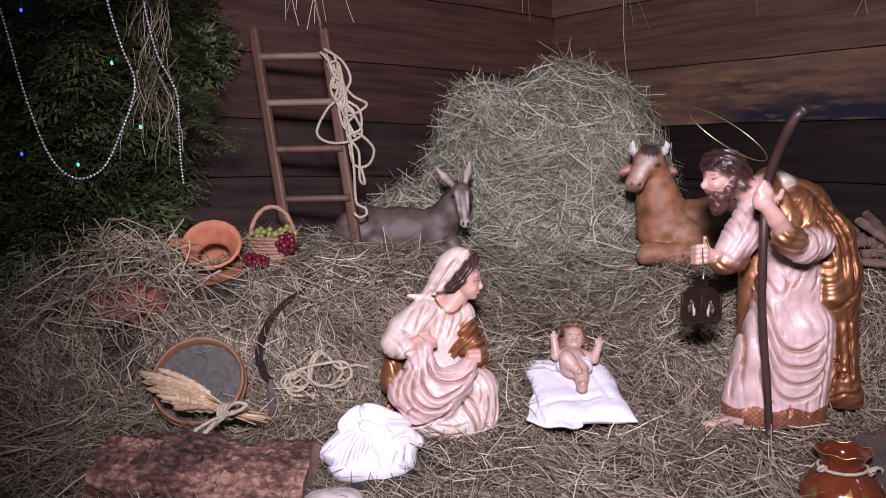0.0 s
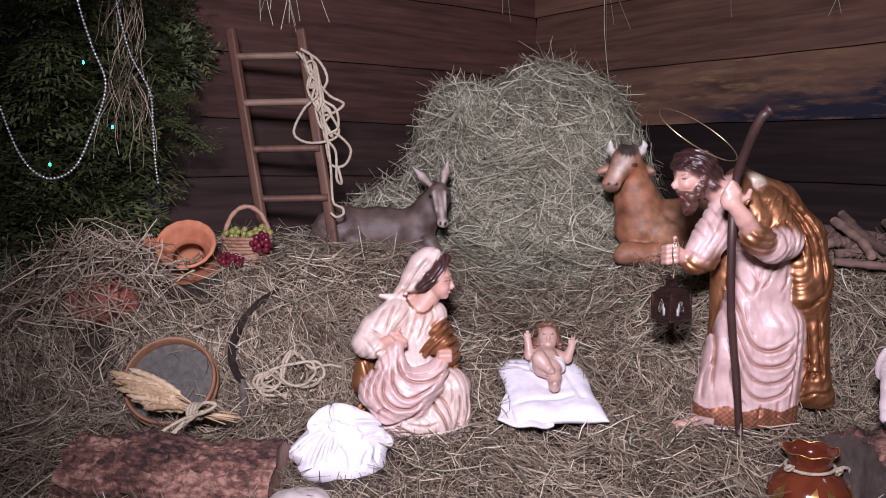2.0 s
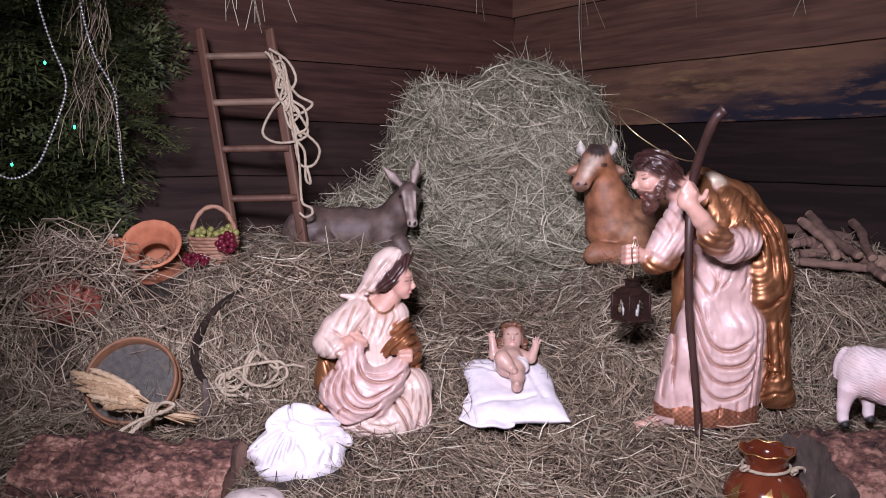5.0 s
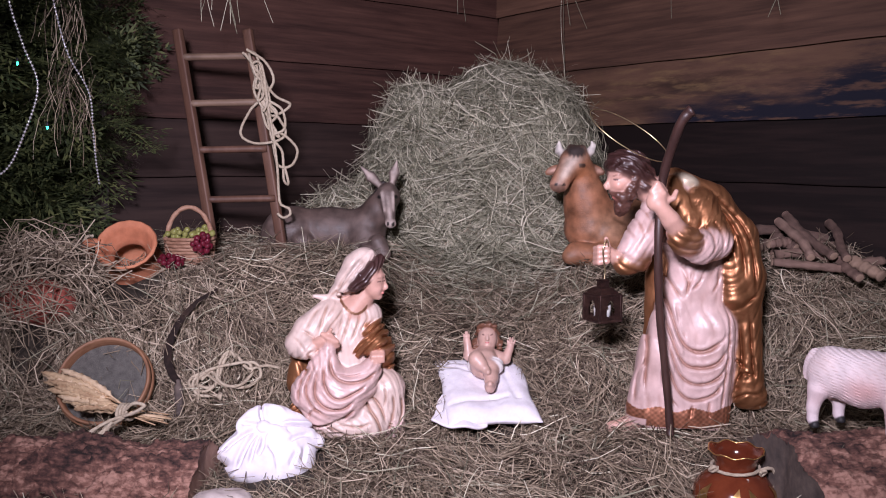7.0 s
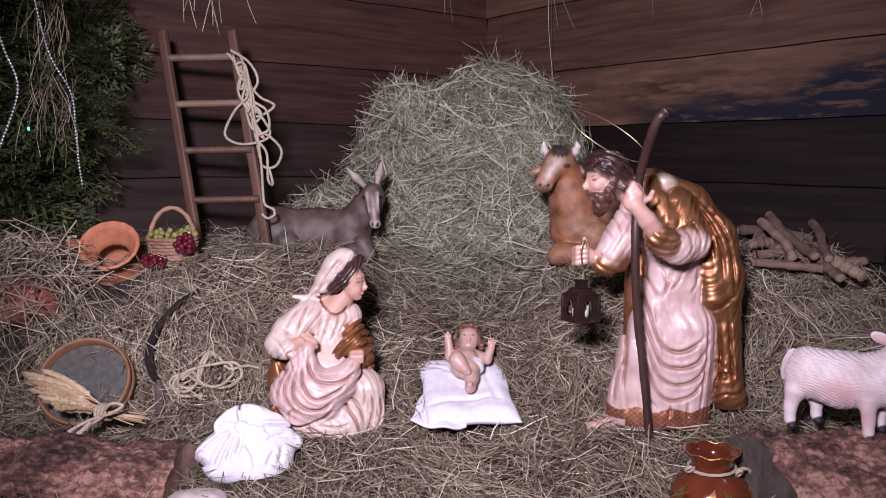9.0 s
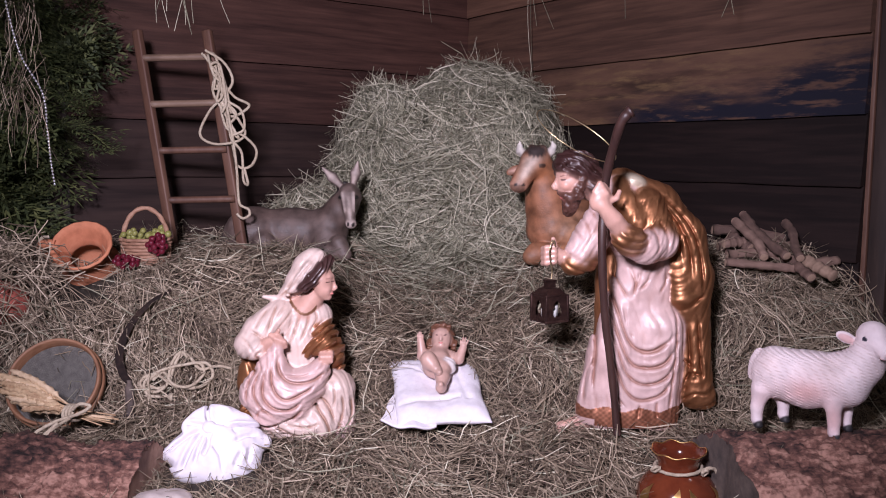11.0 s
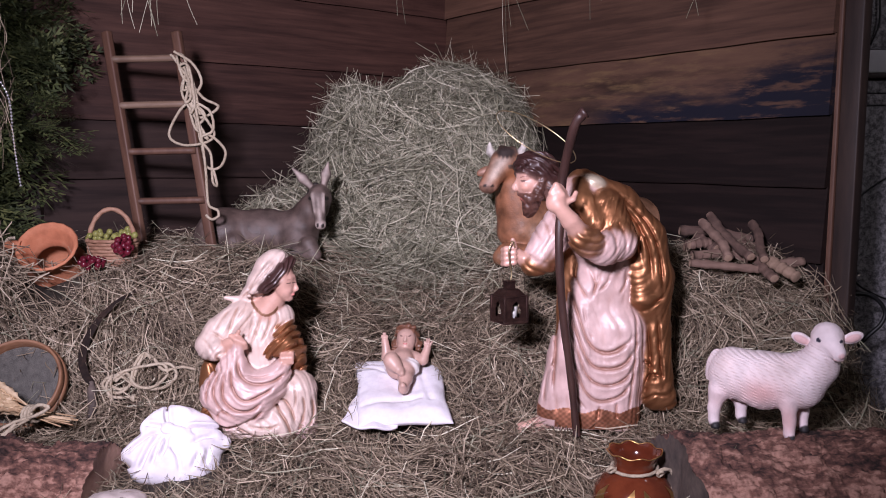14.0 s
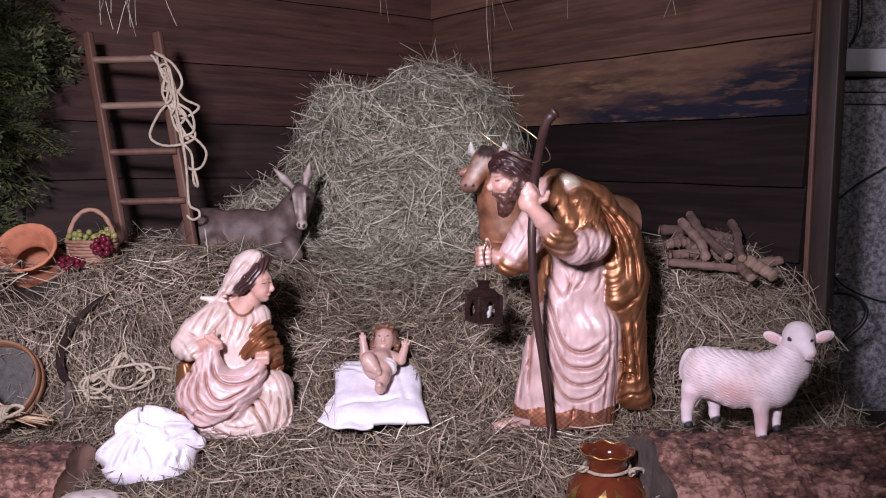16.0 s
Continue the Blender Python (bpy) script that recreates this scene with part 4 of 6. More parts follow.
def infant_statue():
    """Lies on its back, head along +y; millimetres."""
    s = Sculpt((-85, -30, -5), (95, 205, 110), 1.7)
    B, H = (0.52, 0.33, 0.27), (0.17, 0.075, 0.045)
    s.chain([(0, 125, 32, 32), (0, 95, 34, 32), (0, 68, 32, 30)], B, k=8)
    s.chain([(0, 130, 40, 16), (2, 150, 52, 15)], B, k=8)
    s.ell((4, 158, 66), (28, 26, 32), B, k=5)
    s.ell((4, 146, 58), (21, 15, 17), B, k=8)
    s.chain([(4, 138, 87, 3), (4, 133, 80, 4)], B, k=6)
    s.ell((4, 133, 66), (9, 7, 6), B, k=6)
    s.ell((4, 178, 70), (34, 25, 34), H, k=4, fold=curls(0.25, 2.4, 1))
    s.chain([(-28, 165, 50, 12), (-30, 150, 42, 9)], H, k=5, fold=curls(0.3, 1.5))
    s.chain([(36, 165, 50, 12), (38, 150, 42, 9)], H, k=5, fold=curls(0.3, 1.5))
    s.chain([(14, 62, 32, 25), (16, 30, 28, 19), (14, -2, 20, 14), (13, -10, 24, 12)], B, k=6)
    s.chain([(13, -8, 22, 11), (14, -16, 38, 8)], B, k=5)
    s.chain([(-16, 62, 36, 25), (-24, 52, 68, 21), (-12, 42, 60, 17), (2, 30, 50, 12)], B, k=6)
    s.chain([(2, 32, 50, 11), (8, 20, 50, 8)], B, k=4)
    s.chain([(-28, 122, 36, 17), (-48, 118, 38, 14), (-52, 132, 66, 11)], B, k=6)
    s.ell((-54, 135, 76), (10, 8, 11), B, k=5)
    s.chain([(30, 120, 36, 17), (56, 108, 36, 14), (66, 112, 62, 11)], B, k=6)
    s.ell((69, 113, 72), (10, 8, 11), B, k=5)
    for i in range(4):
        up = 98 if i in (1, 2) else 90
        s.chain([(-60 + 4 * i, 136, 82, 3), (-62 + 5 * i, 139, up, 2.6)], B, k=2)
        s.chain([(62 + 5 * i, 114, 78, 3), (61 + 7 * i, 117, up - 3, 2.6)], B, k=2)
    s.chain([(-26, 76, 34, 24), (26, 74, 34, 24)], (0.78, 0.72, 0.70), k=4, sy=0.8, fold=drape(0.1, 0.3, 0.1, 1.5))

    def touch(V, C, G):
        x, y, z = V.T
        for a in (-8, 16):
            eye = ((x - a) / 4.0) ** 2 + ((z - 88) / 1.8) ** 2 < 1
            C[eye & (y < 158) & (y > 126)] = (0.20, 0.12, 0.10)
        C[(((x - 4) / 6) ** 2 + ((z - 72) / 2.0) ** 2 < 1) & (y < 154) & (y > 126)] = (0.45, 0.14, 0.12)
        return C, G
    return s.skin("statue", 0.00098, PAINT, touch, sharp=1.2)


def ox_statue():
    s = Sculpt((-190, -150, -6), (515, 185, 410), 4.2)
    T, D, W = (0.31, 0.13, 0.066), (0.105, 0.062, 0.045), (0.62, 0.50, 0.42)
    hd = lambda X, Y, Z: 1.5 * wob(X, Y, Z, 0.08, 1)
    s.chain([(10, 25, 110, 88), (180, 55, 118, 92), (330, 80, 125, 90), (425, 92, 125, 78)], T, k=30, sy=0.85, fold=hd)
    s.chain([(-10, 10, 120, 82), (-25, 0, 200, 66), (-45, -12, 285, 50)], T, k=25, fold=hd)
    s.ell((-62, -25, 318), (48, 52, 50), T, k=14)
    s.chain([(-74, -48, 325, 37), (-112, -82, 264, 29)], T, k=18)
    s.ell((-118, -90, 252), (28, 25, 23), (0.36, 0.19, 0.13), k=10)
    s.ell((-62, -22, 352), (38, 40, 24), D, k=8, fold=curls(0.14, 3))
    s.ell((-68, -46, 350), (28, 22, 18), D, k=6, fold=curls(0.2, 2))
    for sx, ex in ((-1, -112), (1, -12)):
        bx = -64 + sx * 33
        s.chain([(bx, -18, 344, 15), (bx + sx * 16, -22, 358, 13), (bx + sx * 20 + 3, -26, 372, 9), (bx + sx * 17, -30, 386, 4)], (0.66, 0.60, 0.54), k=4)
        s.ell((-62 + sx * 64, -12, 298), (32, 12, 15), T, k=6, turn=(0, 20 * sx, 0))
        s.ell((-62 + sx * 66, -22, 297), (23, 8, 9), (0.55, 0.32, 0.24), k=4, turn=(0, 14 * sx, 0))
    s.chain([(-60, -60, 38, 36), (20, -90, 34, 36), (60, -95, 32, 34)], T, k=14, zmin=0)
    s.chain([(-62, -62, 36, 34), (-78, -70, 30, 26)], (0.28, 0.13, 0.07), k=8, zmin=0)
    s.chain([(60, -30, 80, 60), (70, -80, 45, 40)], T, k=20, zmin=0)
    s.chain([(350, 10, 80, 70), (280, -20, 40, 34)], T, k=20, zmin=0)
    s.chain([(478, 110, 100, 12), (486, 100, 60, 14)], D, k=8)

    def touch(V, C, G):
        x, y, z = V.T
        # Coat darker towards rump and back, paler at the shoulder.
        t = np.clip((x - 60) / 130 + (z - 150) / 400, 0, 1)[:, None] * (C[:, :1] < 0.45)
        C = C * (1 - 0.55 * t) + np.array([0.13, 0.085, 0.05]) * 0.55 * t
        pale = np.exp(-(((x - 50) / 70) ** 2 + ((z - 120) / 50) ** 2))[:, None] * 0.35 * (C[:, :1] < 0.45)
        C = C * (1 - pale) + np.array([0.45, 0.30, 0.19]) * pale
        for a, b in ((-112, -52), (-46, -74)):
            eye = ((x - a) / 12) ** 2 + ((y - b) / 24) ** 2 + ((z - 312) / 7) ** 2 < 1
            C[eye] = (0.012, 0.008, 0.008)
        bl = np.exp(-((x + 82 + 0.55 * (320 - z)) / (15 + 0.22 * np.clip(z - 270, 0, 90))) ** 2) * np.clip((z - 250) / 30, 0, 1) * np.clip((352 - z) / 20, 0, 1) * np.clip((-30 - y) / 20, 0, 1)
        C = C * (1 - 0.9 * bl[:, None]) + np.array([0.58, 0.46, 0.38]) * 0.9 * bl[:, None]
        nose = (z < 256) & (x < -100) & (y < -100)
        C[nose] = C[nose] * 0.6
        for a in (-128, -104):
            C[((x - a) / 5) ** 2 + ((z - 254) / 4) ** 2 + ((y + 112) / 14) ** 2 < 1] = (0.03, 0.015, 0.012)
        poll = np.clip(1.6 - ((x + 64) / 30) ** 2 - ((z - 356 + 3 * np.sin(0.5 * x)) / 17) ** 2, 0, 1)[:, None] * (C[:, :1] < 0.6) * (y < 5)[:, None]
        C = C * (1 - poll) + np.array([0.050, 0.036, 0.032]) * poll
        cheek = np.exp(-(((x + 40) / 26) ** 2 + ((z - 285) / 22) ** 2))[:, None] * (y < -20)[:, None] * 0.6
        C = C * (1 - cheek) + np.array([0.36, 0.13, 0.05]) * cheek
        return C, G
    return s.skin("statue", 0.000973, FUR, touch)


def donkey_statue():
    s = Sculpt((-205, -115, -6), (245, 110, 285), 3.2)
    T, L, D = (0.115, 0.080, 0.068), (0.40, 0.32, 0.28), (0.028, 0.020, 0.018)
    hd = lambda X, Y, Z: 1.3 * wob(X, Y, Z, 0.1, 2)
    s.chain([(105, 20, 78, 60), (10, 30, 76, 62), (-100, 22, 78, 64), (-120, 18, 72, 60)], T, k=24, fold=hd)
    s.chain([(110, 10, 90, 52), (150, -5, 140, 40), (176, -15, 172, 33)], T, k=18, fold=hd)
    s.ell((174, -25, 182), (27, 32, 32), T, k=10)
    s.chain([(175, -42, 176, 23), (184, -74, 112, 14)], T, k=10)
    s.ell((186, -80, 104), (15, 14, 13), L, k=6)
    s.chain([(177, -64, 172, 5), (185, -84, 122, 6)], L, k=5)
    for sx in (-1, 1):
        s.chain([(176 + sx * 16, -58, 186, 4), (181 + sx * 11, -72, 140, 4)], L, k=4)
    for a, b in (((156, -18, 202), (102, -22, 256)), ((186, -16, 208), (200, -20, 272))):
        m = tuple((p + q) / 2 for p, q in zip(a, b))
        s.chain([(*a, 9), (*m, 14), (*b, 3)], T, k=5, sy=0.6)
        s.chain([(a[0], a[1] - 7, a[2], 4), (m[0], m[1] - 8, m[2], 9.5), (b[0], b[1] - 3, b[2], 2)], L, k=3, sy=0.6)
    s.chain([(162, 12, 205, 13), (130, 22, 160, 14), (100, 28, 132, 10)], D, k=6, fold=curls(0.2, 2))
    s.chain([(110, -20, 60, 38), (95, -50, 28, 24), (160, -70, 20, 18)], T, k=12, zmin=0)
    s.chain([(150, -60, 48, 26), (168, -74, 22, 18)], T, k=10, zmin=0)
    s.ell((-95, -22, 74), (50, 34, 44), T, k=16)
    s.chain([(-60, -45, 55, 26), (-10, -62, 22, 17), (40, -70, 16, 13)], T, k=12, zmin=0)
    s.chain([(-168, 20, 80, 14), (-182, 10, 40, 14)], D, k=8, fold=curls(0.2, 2))

    def touch(V, C, G):
        x, y, z = V.T
        for a, b in ((154, -46), (198, -46)):
            C[((x - a) / 7) ** 2 + ((y - b) / 16) ** 2 + ((z - 174) / 5) ** 2 < 1] = (0.01, 0.008, 0.008)
        C[(y < -88) & (z > 98) & (z < 108) & (np.abs(np.abs(x - 186) - 7) < 3)] = D
        return C, G
    return s.skin("statue", 0.001115, FUR, touch, sharp=2.2)


def lamb_statue():
    s = Sculpt((-205, -130, -50), (350, 105, 385), 3.4)
    W, P = (0.84, 0.72, 0.725), (0.70, 0.44, 0.42)

    def wl(X, Y, Z):
        ph = 0.66 * (Z + 0.35 * X) + 2.2 * wob(X, Y, Z, 0.035, 1) + 1.4 * wob(X, Y, Z, 0.08, 2)
        return 2.4 * np.sin(ph) * (0.6 + 0.4 * np.sin(0.20 * X + 0.17 * Y + 0.12 * Z))
    s.chain([(-84, 0, 168, 82), (30, 0, 153, 86), (150, 0, 162, 85)], W, k=25, fold=wl)
    s.chain([(165, -5, 170, 80), (215, -12, 222, 62), (232, -22, 290, 46)], W, k=25, fold=wl)
    s.ell((236, -25, 312), (54, 50, 44), W, k=14, fold=lambda X, Y, Z: 0.8 * wob(X, Y, Z, 0.2, 1))
    s.chain([(246, -46, 300, 38), (272, -74, 272, 25)], W, k=16)
    s.ell((280, -92, 268), (11, 9, 8), P, k=7)
    s.chain([(258, -90, 254, 2.5), (288, -84, 252, 2.5)], P, k=3)
    for a, c in (((152, -6, 296), 18), ((318, -14, 312), -20)):
        s.ell(a, (36, 10, 18), W, k=6, turn=(0, c, 0))
        s.ell((a[0], a[1] - 8, a[2] - 1), (26, 6, 11), P, k=4, turn=(0, c, 0))
    s.ell((-150, 8, 185), (25, 24, 55), W, k=10, turn=(0, 14, 0), fold=wl)
    s.ell((-108, -20, 150), (46, 46, 62), W, k=16, fold=wl)
    for x0, y0, z0, x1, zf in ((-125, -32, 110, -138, 2), (-70, 42, 100, -48, 8), (118, -42, 110, 124, -12), (152, 44, 100, 166, 2)):
        s.chain([(x0, y0, z0, 38), (x1, y0 - 2, zf + 55, 21), (x1, y0 - 4, zf + 16, 21)], W, k=14)
        s.cone((x1 + 3, y0 - 10, zf + 2), (x1 + 8, y0 - 16, zf - 2), 15, 17, (0.02, 0.018, 0.02), k=4, zmin=zf - 8)

    def touch(V, C, G):
        x, y, z = V.T
        b = np.exp(-(((x - 25) / 75) ** 2 + ((z - 130) / 45) ** 2)) + 0.8 * np.exp(-(((x - 120) / 35) ** 2 + ((z - 50) / 50) ** 2)) + 0.4 * np.exp(-(((x + 120) / 40) ** 2 + ((z - 90) / 45) ** 2))
        b = np.clip(b * 0.85, 0, 0.8)[:, None] * (C[:, :1] > 0.5)
        C = C * (1 - b) + np.array([0.74, 0.42, 0.39]) * b
        for a, q in ((208, -62), (276, -58)):
            C[((x - a) / 9) ** 2 + ((y - q) / 20) ** 2 + ((z - 306) / 7) ** 2 < 1] = (0.03, 0.03, 0.05)
        return C, G
    return s.skin("statue", 0.000655, WOOL, touch, sharp=1.2)


for name, make, m, label in (
        ("statue", bearded_statue, pose(0.782, 1.885, -0.012, 0, 0, -6), "plaster statue of a stooping bearded man, rose tunic, gilt cloak"),
        ("statue", kneeling_statue, pose(0.025, 1.93, -0.035, 0, 0, 8), "plaster statue of a kneeling woman in cream veil and gown"),
        ("statue", infant_statue, pose(0.326, 1.950, 0.056, 17, 0, -4) @ Matrix.Diagonal((0.93, 1.03, 0.96, 1)), "painted plaster infant statue lying on a white pillow"),
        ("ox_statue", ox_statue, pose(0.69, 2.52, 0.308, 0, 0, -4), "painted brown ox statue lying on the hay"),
        ("donkey_statue", donkey_statue, pose(-0.140, 2.53, 0.322, 0, 0, 0), "painted grey donkey statue lying on the hay"),
        ("lamb_statue", lamb_statue, pose(1.096, 1.69, 0.058, 0, 0, -24) @ Matrix.Diagonal((0.87, 0.95, 1.02, 1)), "painted white lamb statue with pink flanks standing on a log")):
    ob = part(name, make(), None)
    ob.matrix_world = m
    tagged(ob, label, "statue")

# ---- hay ----


KEEP_CLEAR = [(-0.606, 2.14, 0.10), (-0.58, 1.885, 0.085), (0.836, 1.655, 0.06), (-0.62, 1.66, 0.08), (-0.40, 1.66, 0.08), (-0.15, 1.735, 0.115), (0.335, 2.05, 0.08), (0.335, 1.95, 0.075), (0.27, 2.0, 0.06), (0.39, 2.0, 0.06), (-0.79, 1.98, 0.04)]


def straws(name, n, region, mat, seed, curl=0.085, length=(0.07, 0.21), width=(0.0013, 0.0032), lift=0.012, weight=None):
    """Thousands of bent dry stalks strewn over the ground's surface."""
    g = np.random.default_rng(seed)
    x0, x1, y0, y1 = region
    X, Y = g.uniform(x0, x1, n * 5), g.uniform(y0, y1, n * 5)
    e = 0.004
    hx, hy = (ground_z(X + e, Y) - ground_z(X - e, Y)) / (2 * e), (ground_z(X, Y + e) - ground_z(X, Y - e)) / (2 * e)
    p = np.minimum(np.sqrt(1 + hx ** 2 + hy ** 2), 7.0)
    if weight is not None:
        p = p * weight(X, Y)
    for kx, ky, kr in KEEP_CLEAR:
        p = np.where((X - kx) ** 2 + (Y - ky) ** 2 < kr * kr, 0, p)
    keep = g.choice(len(X), n, replace=False, p=p / p.sum())
    X, Y, hx, hy = X[keep], Y[keep], hx[keep], hy[keep]
    N = np.stack([-hx, -hy, np.ones(n)], 1)
    N /= np.linalg.norm(N, axis=1)[:, None]
    a = np.where(g.random(n) < 0.6, 2.6 * wob(X, Y, 0 * X, 13, seed + 4) + g.normal(0, 0.5, n), g.uniform(0, 2 * np.pi, n))
    T1 = np.stack([np.ones(n), np.zeros(n), hx], 1)
    T1 /= np.linalg.norm(T1, axis=1)[:, None]
    T2 = np.cross(N, T1)
    T = np.cos(a)[:, None] * T1 + np.sin(a)[:, None] * T2
    steep = np.clip((1 - N[:, 2]) * 1.2, 0, 0.75)[:, None]
    down = np.stack([-hx, -hy, -(hx ** 2 + hy ** 2)], 1)
    down /= np.linalg.norm(down, axis=1)[:, None] + 1e-6
    T = T + down * steep * g.uniform(-0.2, 2.0, n)[:, None] + N * g.normal(0, 0.11, n)[:, None]
    T /= np.linalg.norm(T, axis=1)[:, None]
    S = np.cross(N, T)
    S /= np.linalg.norm(S, axis=1)[:, None] + 1e-9
    L = g.uniform(*length, n) * g.uniform(0.6, 1.0, n)
    bend, rise = g.normal(0, curl, n) * L, g.normal(0.02, 0.10, n) * L
    kink = g.normal(0, 0.35 * curl, n) * L
    c = np.stack([X, Y, ground_z(X, Y)], 1) + N * (np.abs(g.normal(0, lift, n)) + 0.001)[:, None]
    w = g.uniform(*width, n)
    roll = g.uniform(-0.9, 0.9, n)
    Wd = np.cos(roll)[:, None] * S + np.sin(roll)[:, None] * N
    rows = []
    for i, u in enumerate((-1.0, -0.45, 0.1, 0.55, 1.0)):
        P = c + T * (u * L / 2)[:, None] + S * (bend * (u * u - 0.3) + kink * np.sin(3.3 * u))[:, None] + N * (rise * (u * u - 0.2))[:, None]
        low = ground_z(P[:, 0], P[:, 1]) + 0.0012
        P[:, 2] = np.maximum(P[:, 2], low)
        ww = (w * (0.55 if abs(u) == 1 else 1.0))[:, None]
        rows += [P - Wd * ww / 2, P + Wd * ww / 2]
    V = np.stack(rows, 1).reshape(-1, 3)
    b = np.arange(n)[:, None] * 10
    Q = np.stack([b + np.array([2 * i, 2 * i + 1, 2 * i + 3, 2 * i + 2]) for i in range(4)], 1).reshape(-1, 4)
    return part(name, quads(name, V, Q, mat, smooth=False), None)


stack = lambda X, Y: 1 / (1 + np.exp(-((Y - 2.55) - 0.5 * np.abs(X - 0.36)) / 0.06))
tagged(straws("hay", 52000, (-1.35, 1.62, 1.35, 2.80), HAY, 1, 0.17, (0.06, 0.22), (0.0012, 0.0032), 0.017, weight=lambda X, Y: (1 - 0.9 * stack(X, Y)) * np.where(X > 1.50, 0.05, 1)), "loose brown hay strewn over the ground", "hay", kind="stuff")
tagged(straws("hay_stack", 30000, (-0.45, 1.1, 2.2, 3.35), HAY_GREEN, 2, 0.16, (0.10, 0.29), (0.0015, 0.0038), 0.028, weight=lambda X, Y: stack(X, Y) + 0.02), "tall stack of grey-green hay in the corner", "hay", kind="stuff")
tagged(straws("stray_straws", 2600, (-1.2, 1.5, 1.4, 3.2), HAY_GREEN, 3, 0.07, (0.10, 0.28), (0.0016, 0.0030), 0.022), "long pale stalks sticking out of the hay", "hay", kind="stuff")

# ---- things ----


def put(name, V, Q, mat, parent=None, label="", smooth=True):
    return part(name, quads(name, V, Q, mat, smooth=smooth), None, parent, label)


# ladder
ladder = thing("ladder", pose(-0.36, 2.43, 0.36), "small reddish wooden ladder leaning against the board wall", "ladder")
base = np.array((-0.36, 2.43, 0.36))
for a, b in (((-0.557, 2.45, 1.010), (-0.452, 2.40, 0.352)), ((-0.351, 2.45, 1.010), (-0.254, 2.42, 0.36))):
    a, b = Vector(a) - Vector(base), Vector(b) - Vector(base)
    bm = bezel_box(0.021, 0.028, (a - b).length, 0.005)
    rail = part("rail", bm, LADDER, ladder)
    rail.matrix_basis = Matrix.Translation((a + b) / 2) @ (a - b).to_track_quat("Z", "Y").to_matrix().to_4x4()
for i, (x0, x1, z, y) in enumerate(((-0.538, -0.339, 0.930, 2.440), (-0.517, -0.318, 0.795, 2.430), (-0.495, -0.295, 0.659, 2.420), (-0.471, -0.272, 0.513, 2.414), (-0.445, -0.254, 0.366, 2.412))):
    P = [(x0 - base[0], y - base[1], z - base[2] - 0.002), ((x0 + x1) / 2 - base[0], y - base[1], z - base[2]), (x1 - base[0], y - base[1], z - base[2] + 0.002)]
    V, Q = tube(smooth_path(P, 4), 0.0105, 12)
    put("rung", V, Q, RUNG if i < 2 else LADDER, ladder)


def rope_mesh(P, r, n=10):
    return tube(smooth_path(P, n), r, 9, twist=330.0, lobes=3, lobe=0.16)


HUNG = [(-0.357, 2.411, 0.938), (-0.321, 2.408, 0.895), (-0.295, 2.406, 0.822), (-0.340, 2.414, 0.772), (-0.369, 2.410, 0.706), (-0.331, 2.409, 0.677), (-0.265, 2.404, 0.682), (-0.238, 2.417, 0.707), (-0.258, 2.400, 0.755), (-0.303, 2.399, 0.820), (-0.329, 2.418, 0.887), (-0.339, 2.408, 0.926), (-0.304, 2.416, 0.863), (-0.262, 2.398, 0.812), (-0.222, 2.409, 0.787), (-0.276, 2.415, 0.756), (-0.304, 2.403, 0.796), (-0.290, 2.411, 0.723), (-0.240, 2.410, 0.699), (-0.202, 2.399, 0.657), (-0.219, 2.399, 0.612), (-0.260, 2.411, 0.612), (-0.277, 2.421, 0.674), (-0.291, 2.407, 0.764), (-0.306, 2.403, 0.845), (-0.319, 2.408, 0.910)]
TAIL = [(-0.345, 2.44, 0.945), (-0.315, 2.405, 0.926), (-0.293, 2.392, 0.845), (-0.281, 2.395, 0.764), (-0.269, 2.400, 0.682), (-0.260, 2.395, 0.599), (-0.257, 2.392, 0.533), (-0.251, 2.388, 0.499), (-0.227, 2.385, 0.486), (-0.224, 2.385, 0.469), (-0.244, 2.385, 0.459), (-0.261, 2.385, 0.472)]
KNOT = [(-0.35, 2.47, 0.95), (-0.335, 2.40, 0.925), (-0.315, 2.385, 0.872), (-0.292, 2.395, 0.845), (-0.318, 2.392, 0.835), (-0.305, 2.385, 0.878), (-0.295, 2.39, 0.818), (-0.312, 2.392, 0.80), (-0.298, 2.385, 0.86), (-0.325, 2.39, 0.90), (-0.30, 2.392, 0.90), (-0.285, 2.39, 0.80), (-0.296, 2.385, 0.765)]
rope = thing("rope", pose(0, 0, 0), "tangled pale hemp rope hanging from the ladder's top", "rope")
LOOP = [(-0.343, 2.398, 0.945), (-0.292, 2.404, 0.911), (-0.269, 2.41, 0.86), (-0.286, 2.398, 0.807), (-0.245, 2.404, 0.773), (-0.24, 2.41, 0.719), (-0.275, 2.398, 0.694), (-0.247, 2.404, 0.651), (-0.245, 2.41, 0.572), (-0.229, 2.398, 0.559), (-0.24, 2.404, 0.606)]
TANGLE = [(-0.348, 2.398, 0.933), (-0.309, 2.404, 0.871), (-0.296, 2.41, 0.807), (-0.258, 2.398, 0.762), (-0.281, 2.404, 0.728), (-0.256, 2.41, 0.694), (-0.292, 2.398, 0.764), (-0.326, 2.404, 0.832), (-0.305, 2.41, 0.888), (-0.285, 2.398, 0.832), (-0.275, 2.404, 0.764)]
for P in (HUNG, TAIL, KNOT, LOOP, TANGLE):
    V, Q = rope_mesh(P, 0.0039)
    put("strand", V, Q, ROPE, rope)
